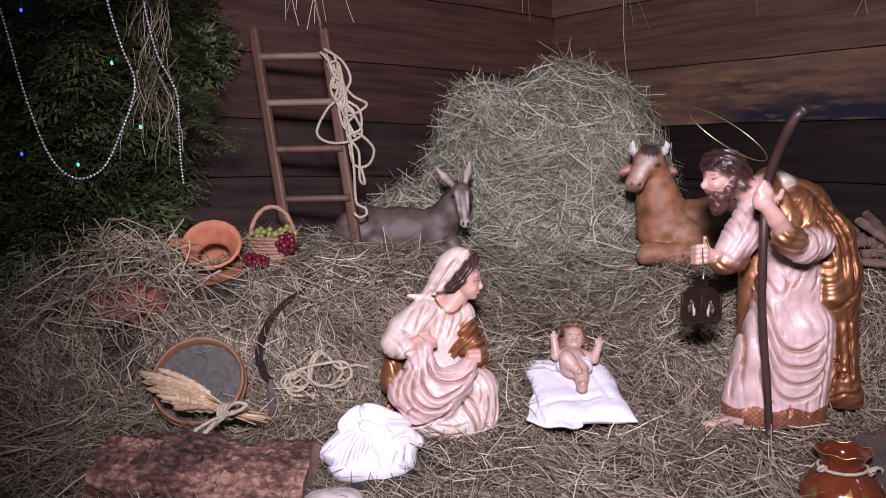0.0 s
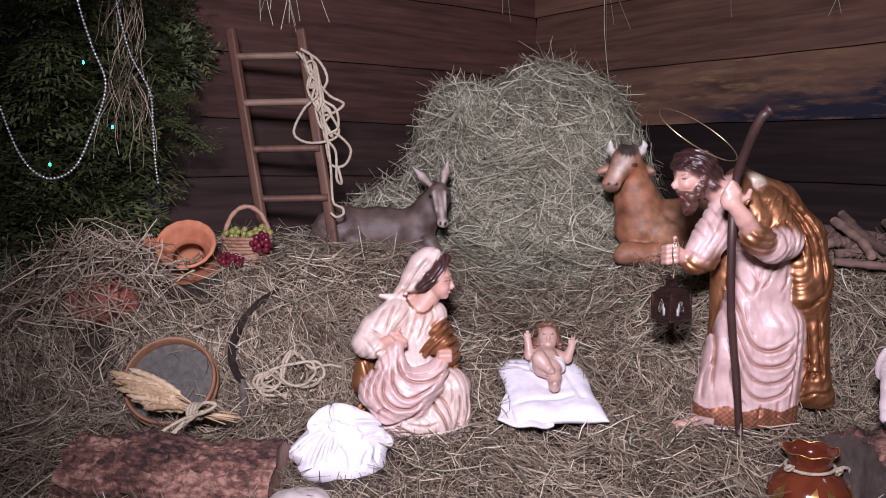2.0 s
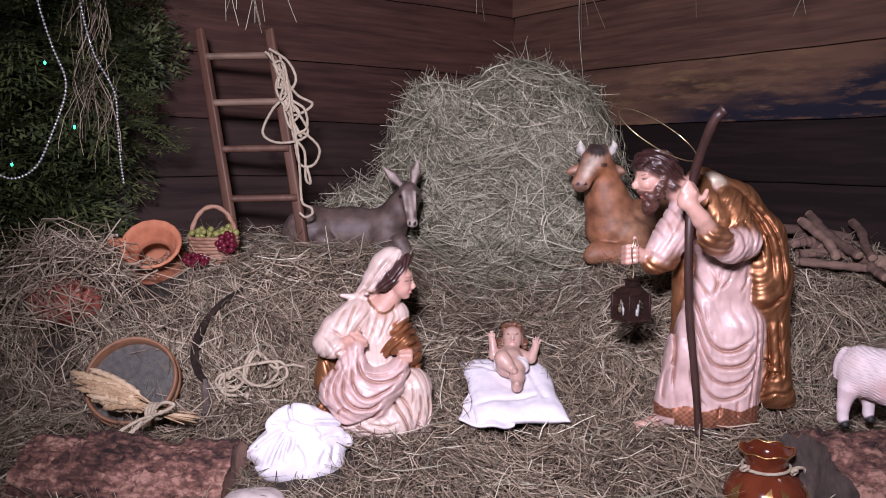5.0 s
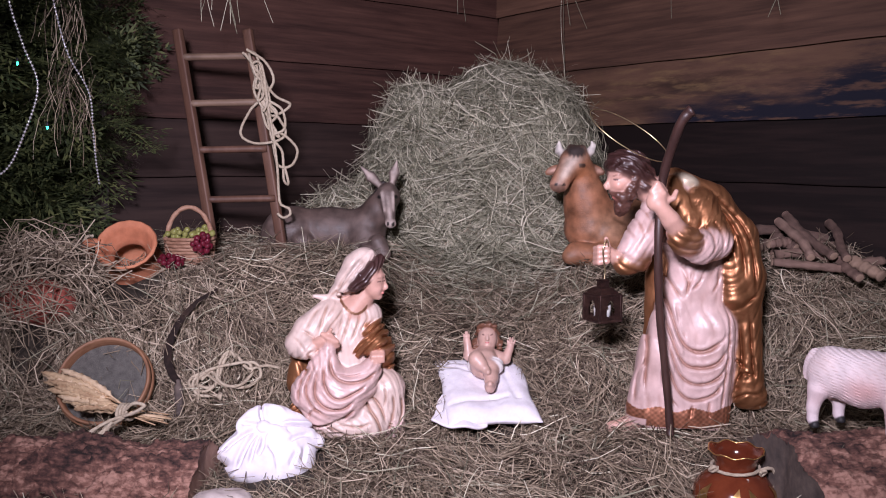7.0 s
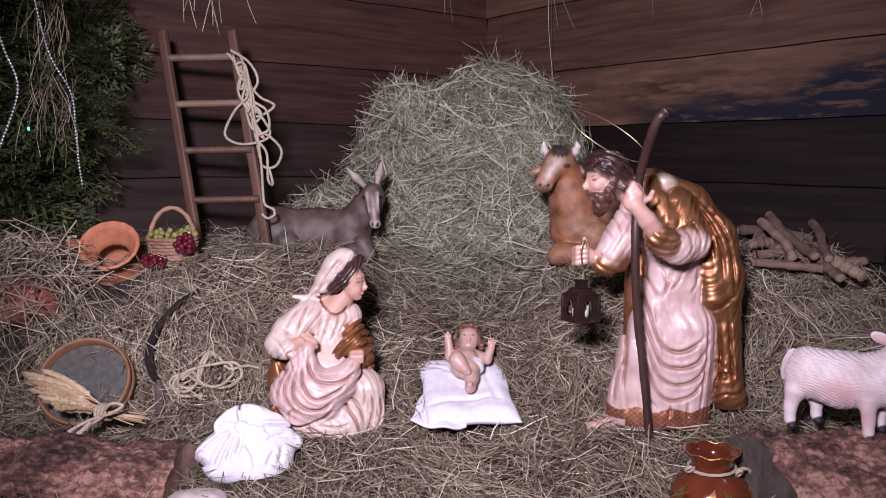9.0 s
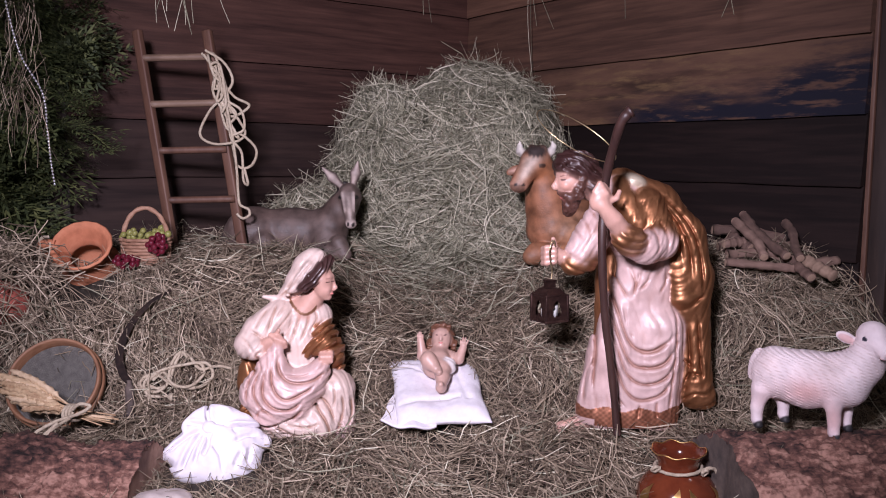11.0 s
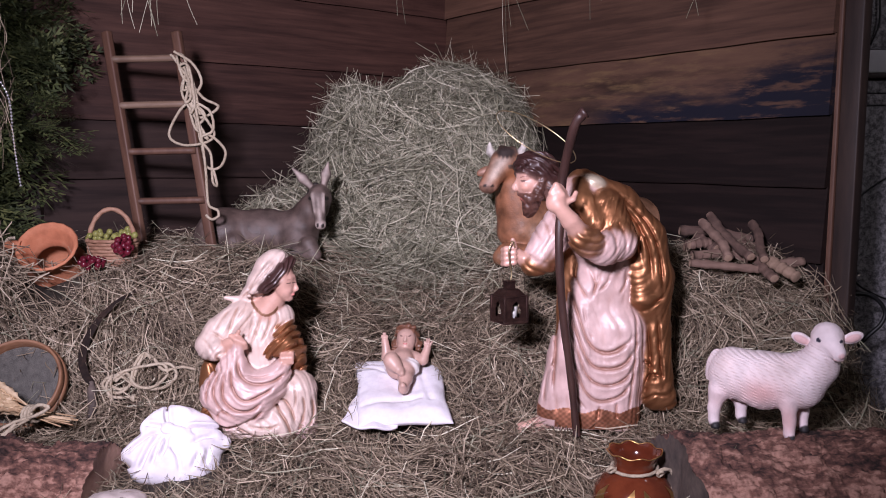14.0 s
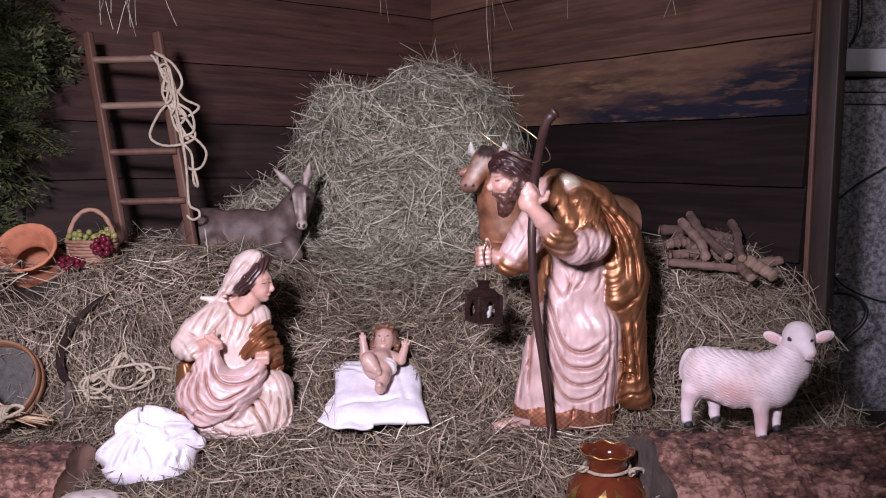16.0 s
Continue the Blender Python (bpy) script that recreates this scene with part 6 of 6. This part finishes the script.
for P in ([(0.042, -0.026, -0.034), (0.055, -0.03, -0.028), (0.070, -0.022, -0.034), (0.078, -0.02, -0.052), (0.074, -0.026, -0.072)], [(0.040, -0.03, -0.036), (0.048, -0.036, -0.03), (0.052, -0.028, -0.038), (0.044, -0.026, -0.044), (0.04, -0.034, -0.034)], [(-0.044, -0.02, -0.03), (-0.054, -0.026, -0.026), (-0.060, -0.02, -0.034), (-0.052, -0.018, -0.038), (-0.045, -0.024, -0.03)]):
    V, Q = rope_mesh(P, 0.0037, 8)
    put("strand", V, Q, ROPE, cord)

# pale stone at the front
s = Sculpt((-90, -70, -50), (90, 70, 60), 4)
s.ell((0, 0, 0), (66, 48, 32), (1, 1, 1), fold=lambda X, Y, Z: 4 * wob(X, Y, Z, 0.05, 3) + 2 * wob(X, Y, Z, 0.13, 5))
stone = part("stone", s.skin("stone", 0.001, STONE), None)
stone.matrix_world = pose(-0.218, 1.56, -0.062, 0, 0, 10)
tagged(stone, "pale smooth stone half sunk in the hay", "stone")

# staff, halo and lantern
staff = thing("shepherd_staff", pose(0, 0, 0), "tall dark curved wooden staff with a rounded head", "staff")
P = smooth_path([(0.737, 1.792, 0.004), (0.722, 1.782, 0.13), (0.698, 1.762, 0.287), (0.684, 1.735, 0.43), (0.687, 1.738, 0.53), (0.690, 1.722, 0.600), (0.701, 1.660, 0.688), (0.714, 1.648, 0.712), (0.722, 1.645, 0.719)], 6)
r = np.interp(np.linspace(0, 1, len(P)), [0, 0.5, 0.85, 0.93, 0.98, 1], [0.0085, 0.0095, 0.0105, 0.0125, 0.013, 0.007]) * (1 + 0.05 * np.sin(np.arange(len(P)) * 1.3))
V, Q = tube(P, r, 12)
put("shaft", V, Q, STAFF, staff)
ring = thing("halo", pose(0, 0, 0), "thin brass wire halo behind the bearded statue's head", "halo")
c, hu, hv = np.array((0.648, 1.87, 0.678)), np.array((0.090, 0.0, -0.052)), np.array((0.018, 0.05, 0.030))
V, Q = tube(np.array([c + hu * math.cos(t) + hv * math.sin(t) for t in np.linspace(0, 2 * math.pi, 60, endpoint=False)]), 0.0013, 6, closed=True)
put("wire", V, Q, HALO, ring)

lantern = thing("lantern", pose(0.585, 1.828, 0.258, 0, 0, 28), "small dark pierced metal lantern with a white candle", "lantern")
S = 0.029
part("base", bezel_box(2 * S + 0.006, 2 * S + 0.006, 0.006, 0.0015, (0, 0, 0.003)), LANTERN, lantern)
part("top_plate", bezel_box(2 * S + 0.004, 2 * S + 0.004, 0.005, 0.0015, (0, 0, 0.061)), LANTERN, lantern)
V, Q = lathe([(0.038, 0.063), (0.024, 0.076), (0.014, 0.078), (0.0135, 0.090), (0.016, 0.092), (0.0155, 0.095), (0.001, 0.096)], 4)
ob = put("roof", V, Q, LANTERN, lantern, smooth=False)
ob.matrix_basis = pose(0, 0, 0, 0, 0, 45)
for i in range(4):
    turn = pose(0, 0, 0, 0, 0, 90 * i)
    ob = part("corner_post", bezel_box(0.006, 0.006, 0.056, 0.001, (S, S, 0.033)), LANTERN, lantern)
    ob.matrix_basis = turn
    bm = bmesh.new()
    hole = [(-0.012, 0.016), (-0.013, 0.032), (-0.008, 0.036), (-0.009, 0.043), (0.0, 0.052), (0.009, 0.043), (0.008, 0.036), (0.013, 0.032), (0.012, 0.016), (0.004, 0.013), (0, 0.018), (-0.004, 0.013)]
    out = [(-S, 0.006), (-S, 0.032), (-S, 0.05), (-S, 0.06), (0, 0.06), (S, 0.06), (S, 0.05), (S, 0.032), (S, 0.006), (0.01, 0.006), (0, 0.006), (-0.01, 0.006)]
    for y in (S - 0.001, S + 0.001):
        A, B = [bm.verts.new((p, y, z)) for p, z in hole], [bm.verts.new((p, y, z)) for p, z in out]
        for k in range(12):
            bm.faces.new((A[k], A[(k + 1) % 12], B[(k + 1) % 12], B[k]))
    ob = part("pierced_panel", bm, LANTERN, lantern, smooth=False)
    ob.matrix_basis = turn
V, Q = lathe([(0.001, 0.006), (0.019, 0.006), (0.019, 0.036), (0.0178, 0.038), (0.007, 0.039), (0.004, 0.042), (0.001, 0.044)], 20)
candle = put("candle", V, Q, CANDLE, lantern, "short white candle")
V, Q = tube([(0, 0, 0.042), (0.0004, 0, 0.046), (0.001, 0, 0.050)], 0.0008, 5)
put("wick", V, Q, CABLE, candle, "black burnt wick")
V, Q = tube(smooth_path([(0.004, 0, 0.094), (0.006, 0, 0.115), (0.0, -0.002, 0.135), (-0.004, -0.004, 0.165), (0.006, -0.004, 0.185), (0.012, -0.003, 0.17)], 6), 0.0016, 6)
put("hanger", V, Q, HALO, lantern, "brass wire hanger")


# firewood
def stick(a, b, r, seed, cut=False):
    g = random.Random(seed)
    a, b = Vector(a) * 0.993 + Vector((0, 0, 0.020)), Vector(b) * 0.993 + Vector((0, 0, 0.016))
    L = (b - a).length
    log = thing("stick", Matrix.Translation(a) @ (b - a).to_track_quat("Z", "Y").to_matrix().to_4x4(), "pale split kindling stick" if cut else "dry brown firewood stick with bark", "firewood", "pile of firewood on the hay")
    P = smooth_path([(0, 0, 0), (g.uniform(-1, 1) * L * 0.04, g.uniform(-1, 1) * L * 0.04, L * 0.35), (g.uniform(-1, 1) * L * 0.04, g.uniform(-1, 1) * L * 0.04, L * 0.7), (0, 0, L)], 8)
    s = np.arange(len(P))
    V, Q = tube(P, r * (1 + 0.10 * np.sin(s * 0.9 + seed) + 0.08 * np.sin(s * 2.1 + seed)), 10, 25, 3, 0.10)
    wood = put("bark", V, Q, STICK_END if cut else STICK, log)
    for p, d in ((P[0], -1), (P[-1], 1)):
        V, Q = lathe([(r * 0.9, 0), (r * 0.5, 0.0012 * d), (0.0003, 0.0016 * d)], 10)
        put("cut_end", V + p + np.array([0, 0, 0.0006 * d]), Q, STICK_END, wood, "pale cut end")


for i, (a, b, r) in enumerate((
        ((1.108, 2.300, 0.413), (1.410, 2.280, 0.390), 0.0135), ((1.098, 2.220, 0.375), (1.404, 2.220, 0.371), 0.014), ((1.100, 2.150, 0.357), (1.394, 2.150, 0.346), 0.013), ((1.077, 2.095, 0.345), (1.258, 2.095, 0.332), 0.011),
        ((1.191, 2.295, 0.458), (1.231, 2.085, 0.366), 0.0125), ((1.164, 2.280, 0.440), (1.173, 2.085, 0.364), 0.0125), ((1.297, 2.260, 0.437), (1.266, 2.085, 0.360), 0.0115), ((1.264, 2.120, 0.345), (1.267, 2.020, 0.318), 0.012),
        ((1.12, 2.26, 0.375), (1.36, 2.265, 0.37), 0.014), ((1.188, 2.240, 0.407), (1.224, 2.180, 0.380), 0.011), ((1.14, 2.245, 0.400), (1.171, 2.170, 0.378), 0.014), ((1.10, 2.18, 0.385), (1.16, 2.19, 0.392), 0.013))):
    stick(a, b, r, i)
stick((1.286, 2.100, 0.350), (1.322, 2.020, 0.322), 0.015, 30, True)

# rounded red lump showing through the hay
s = Sculpt((-90, -60, -60), (90, 60, 60), 4)
s.ell((0, 0, 0), (72, 42, 46), (1, 1, 1), fold=lambda X, Y, Z: 0.8 * wob(X, Y, Z, 0.05, 3))
clay = part("red_lump", s.skin("red_lump", 0.001, BRICK_RED), None)
clay.matrix_world = pose(-0.788, 2.015, 0.272) @ Matrix.Diagonal((1.35, 1, 1.3, 1))
tagged(clay, "rounded red lump half buried under loose hay", "vessel")
g = np.random.default_rng(8)
n = 430
V, Q = [], []
for i in range(n):
    th, el = g.uniform(0.0, 2 * np.pi), g.uniform(-0.5, 1.3)
    c = np.array([-0.80 + 0.165 * math.cos(th) * math.cos(el), 2.025 + 0.12 * math.sin(th) * math.cos(el), 0.275 + 0.125 * math.sin(el)])
    if c[1] > 2.075:
        c[1] = 4.15 - c[1]
    d = np.array([g.normal(0, 0.8), g.normal(0, 0.3), g.normal(-0.1, 0.45)])
    d /= np.linalg.norm(d)
    L = g.uniform(0.05, 0.12)
    s = np.cross(d, [0, 1, 0.1])
    s = s / np.linalg.norm(s) * 0.0013
    bend = np.array([g.normal(0, 0.016), -0.006, abs(g.normal(0, 0.022))])
    for u in (-1, -0.33, 0.33, 1):
        p = c + d * u * L + bend * (1 - u * u) * 1.5
        V += [p - s, p + s]
    b = 8 * i
    Q += [(b, b + 1, b + 3, b + 2), (b + 2, b + 3, b + 5, b + 4), (b + 4, b + 5, b + 7, b + 6)]
tagged(put("loose_hay", np.array(V), np.array(Q), HAY, smooth=False), "tuft of loose hay heaped over a red lump", "hay", kind="stuff")

# conifer
tree = thing("conifer", pose(-1.06, 2.42, 0.05), "dense dark green cypress-like conifer beside the stall", "tree")
P = smooth_path([(0, 0, -0.2), (0.01, 0.01, 0.4), (-0.01, 0, 0.9), (0.0, 0, 1.6)], 8)
V, Q = tube(P, np.linspace(0.035, 0.012, len(P)), 12)
put("trunk", V, Q, TWIG, tree)
g = np.random.default_rng(11)


def spray(g, size):
    """One flat frond: a twig with alternating side twigs of scaly leaflets."""
    V, F = [], []
    def blade(p, d, L, w):
        d = d / np.linalg.norm(d)
        s = np.array([-d[1], d[0], 0]) * w
        b = len(V)
        V.extend([p, p + d * L * 0.45 + s, p + d * L, p + d * L * 0.45 - s])
        F.append((b, b + 1, b + 2, b + 3))
    m = 9
    for i in range(m):
        y = size * (0.08 + 0.9 * i / m)
        for sd in (-1, 1):
            L = size * 0.52 * math.sin(0.35 + 2.5 * (i + 0.5) / m) * g.uniform(0.7, 1.1)
            d = np.array([sd * 0.75, 0.75, g.normal(0, 0.12)])
            p = np.array([0, y, -0.25 * y * y / size])
            for k in range(4):
                q = p + d * L * k / 4
                q = q + np.array([0, 0, -0.10 * L * (k / 4) ** 2])
                for s2 in (-1, 1):
                    e = np.array([d[0] * 0.75 - s2 * d[1] * 0.55, d[1] * 0.75 + s2 * d[0] * 0.55, g.normal(-0.05, 0.12)])
                    blade(q, e, L * (0.42 - 0.06 * k), 0.0034)
            blade(p + d * L * 0.7, d, L * 0.4, 0.0034)
    blade(np.array([0, size * 0.85, -0.2 * size]), np.array([0, 1, -0.3]), size * 0.25, 0.002)
    return np.array(V), np.array(F)


KINDS = [spray(g, 0.23) for _ in range(6)]


def foliage(n, place, scale=(0.7, 1.25)):
    VV, FF, at = [], [], 0
    for _ in range(n):
        c, out = place()
        v, f = KINDS[g.integers(6)]
        out = np.array(out) + g.normal(0, 0.35, 3)
        out /= np.linalg.norm(out)
        right = np.cross(out, [0, 0, 1]) + g.normal(0, 0.35, 3)
        right -= out * np.dot(right, out)
        right /= np.linalg.norm(right)
        up = np.cross(right, out)
        k = g.uniform(*scale)
        VV.append(np.array(c) + k * (v[:, :1] * right + v[:, 1:2] * out + v[:, 2:] * up))
        FF.append(f + at)
        at += len(v)
    return np.vstack(VV), np.vstack(FF)


def in_crown():
    z = g.uniform(0.33, 1.55)
    a = g.uniform(-math.pi * 1.02, 0.15) if g.random() < 0.85 else g.uniform(0, 2 * math.pi)
    R = (0.33 + 0.05 * math.sin(7 * z) + 0.04 * math.sin(3 * a + 5 * z)) * (0.72 + 0.28 * min(1, z / 0.35))
    r = R * math.sqrt(g.uniform(0.25, 1))
    if a > -1.1:
        r *= 0.60 if z < 0.62 else 0.78
    reach = 0.17 if z < 0.68 else 0.24
    return (min(r * math.cos(a) * 1.05, reach), r * math.sin(a) * 0.95, z), (min(math.cos(a), 3 * reach - 0.4), math.sin(a), g.uniform(-0.55, 0.25))


V, Q = foliage(800, in_crown)
put("crown", V, Q, LEAF, tree, smooth=False)
for i in range(14):
    z, a = 0.15 + 0.1 * i, -0.2 - 0.9 * (i % 4)
    P = smooth_path([(0, 0, z), (0.15 * math.cos(a), 0.15 * math.sin(a), z + 0.05), (0.30 * math.cos(a), 0.28 * math.sin(a), z + 0.02)], 5)
    V, Q = tube(P, np.linspace(0.009, 0.003, len(P)), 6)
    put("limb", V, Q, TWIG, tree)
for i, (c, a) in enumerate((((0.30, -0.08, 0.90), 0.35), ((0.29, -0.10, 0.72), 0.3), ((0.27, -0.10, 0.68), 0.25), ((0.24, -0.1, 1.0), 0.3))):
    V, Q = foliage(7, lambda: ((c[0] + g.normal(0, 0.02), c[1] + g.normal(0, 0.02), c[2] + g.normal(0, 0.025)), (math.cos(a), math.sin(a) - 0.25, g.uniform(-0.35, 0.2))), (0.5, 0.8))
    put("frond", V, Q, LEAF, tree, smooth=False)

# dry grass hanging among the fronds
V, Q = [], []
for i in range(80):
    x, z0 = -0.745 + g.normal(0, 0.022), g.choice([1.05, 0.84]) + g.normal(0, 0.03)
    p0 = np.array([x, 2.14 + g.normal(0, 0.03), z0])
    L = g.uniform(0.08, 0.20)
    e = np.array([g.normal(0, 0.035), g.normal(-0.01, 0.02), -L])
    for u in (0, 0.4, 0.75, 1):
        p = p0 + e * u + np.array([0.02 * math.sin(3 * u + i), 0, 0])
        V += [p - np.array([0.0007, 0, 0]), p + np.array([0.0007, 0, 0])]
    b = 8 * i
    Q += [(b + 2 * k, b + 2 * k + 1, b + 2 * k + 3, b + 2 * k + 2) for k in range(3)]
tagged(put("hanging_hay", np.array(V), np.array(Q), HAY, smooth=False), "dry hay hanging among the conifer's fronds", "hay", kind="stuff")

# bead garlands
bm = bmesh.new()
bmesh.ops.create_icosphere(bm, subdivisions=1, radius=0.0036)
BEAD = bpy.data.meshes.new("bead")
bm.to_mesh(BEAD)
bm.free()
BEAD.polygons.foreach_set("use_smooth", np.full(len(BEAD.polygons), True))
BEAD.materials.append(PEARL)
for pts in ([(-1.02, 1.91, 0.99), (-0.999, 1.91, 0.91), (-0.96, 1.905, 0.76), (-0.91, 1.90, 0.63), (-0.853, 1.90, 0.579), (-0.79, 1.90, 0.60), (-0.745, 1.90, 0.68), (-0.707, 1.90, 0.79), (-0.735, 1.90, 0.88), (-0.761, 1.90, 0.972), (-0.775, 1.905, 1.06)],
            [(-0.75, 2.08, 1.08), (-0.744, 2.08, 1.009), (-0.72, 2.09, 0.89), (-0.684, 2.12, 0.796), (-0.686, 2.14, 0.70), (-0.690, 2.16, 0.62), (-0.688, 2.17, 0.562)]):
    garland = thing("bead_garland", pose(0, 0, 0), "string of small silvery beads hung on the conifer", "garland", "bead garlands")
    P = smooth_path(pts, 40)
    run = np.concatenate([[0], np.cumsum(np.linalg.norm(np.diff(P, axis=0), axis=1))])
    for d in np.arange(0, run[-1], 0.0088):
        part("bead", BEAD, None, garland).location = [float(np.interp(d, run, P[:, k])) for k in range(3)]
    V, Q = tube(P[::4], 0.0007, 5)
    put("thread", V, Q, PEARL, garland)
for p, mat, label in (((-0.725, 1.975, 0.70), LED_GREEN, "small green glowing fairy light"), ((-0.872, 1.96, 0.61), LED_GREEN, "small green glowing fairy light"), ((-0.784, 1.965, 0.85), LED_GREEN, "small green glowing fairy light"), 
                      ((-0.975, 1.93, 0.965), LED_BLUE, "small blue glowing fairy light"), ((-0.99, 1.93, 0.635), LED_BLUE, "small blue glowing fairy light")):
    bulb = thing("fairy_light", Matrix.Translation(p), label, "light", "fairy lights in the conifer")
    V, Q = lathe([(0.0003, -0.0045), (0.0028, -0.002), (0.003, 0.002), (0.0003, 0.006)], 8)
    put("bulb", V, Q, mat, bulb)
    V, Q = lathe([(0.0030, 0.004), (0.0032, 0.012), (0.001, 0.014)], 8)
    put("socket", V, Q, CABLE, bulb)

# straws hanging from the roof, cables on the stone wall
V, Q = [], []
k0 = 0
for x, y, z0, z1, n in ((-0.40, 2.2, 1.12, 0.975, 4), (-0.33, 2.2, 1.12, 0.955, 5), (0.655, 3.02, 1.35, 0.90, 2), (0.675, 3.0, 1.35, 1.07, 2), (0.79, 2.2, 1.15, 0.955, 1), (1.07, 2.15, 1.15, 0.965, 2), (0.30, 2.9, 1.3, 1.10, 2), (-0.27, 2.3, 1.12, 1.0, 1), (0.86, 2.1, 1.1, 0.99, 1)):
    for i in range(n):
        p0 = np.array([x + g.normal(0, 0.012), y + g.normal(0, 0.02), z0])
        p1 = np.array([x + g.normal(0, 0.028), y + g.normal(0, 0.02), z1 + g.uniform(0, 0.05)])
        P = smooth_path([p0, (p0 + p1) / 2 + np.array([g.normal(0, 0.012), 0, 0]), p1], 6)
        v, q = tube(P, 0.0008, 5)
        V.append(v), Q.append(q + k0)
        k0 += len(v)
tagged(put("hanging_straw", np.vstack(V), np.vstack(Q), HAY_GREEN), "pale straws hanging down from the roof", "hay", kind="stuff")
for P, r, label in (([(1.66, 2.625, 0.42), (1.755, 2.622, 0.498), (1.82, 2.622, 0.55), (1.894, 2.622, 0.596), (2.1, 2.622, 0.72)], 0.003, "thin black cable running over the granite wall"),
                    ([(1.66, 2.625, 0.30), (1.739, 2.622, 0.27), (1.80, 2.622, 0.215), (1.917, 2.622, 0.169), (2.1, 2.622, 0.14)], 0.003, "thin black cable sagging over the granite wall"),
                    ([(1.58, 2.41, 0.215), (1.638, 2.40, 0.232), (1.705, 2.39, 0.228), (1.745, 2.39, 0.186), (1.738, 2.39, 0.145), (1.70, 2.40, 0.10), (1.64, 2.42, 0.02)], 0.0065, "thick black hose bent behind the hay"),
                    ([(1.79, 2.622, 1.3), (1.81, 2.622, 1.08), (1.785, 2.622, 0.99)], 0.003, "short black cable end on the granite wall")):
    V, Q = tube(smooth_path(P, 8), r, 8)
    cable = thing("cable", pose(0, 0, 0), label, "cable")
    put("sheath", V, Q, CABLE, cable)
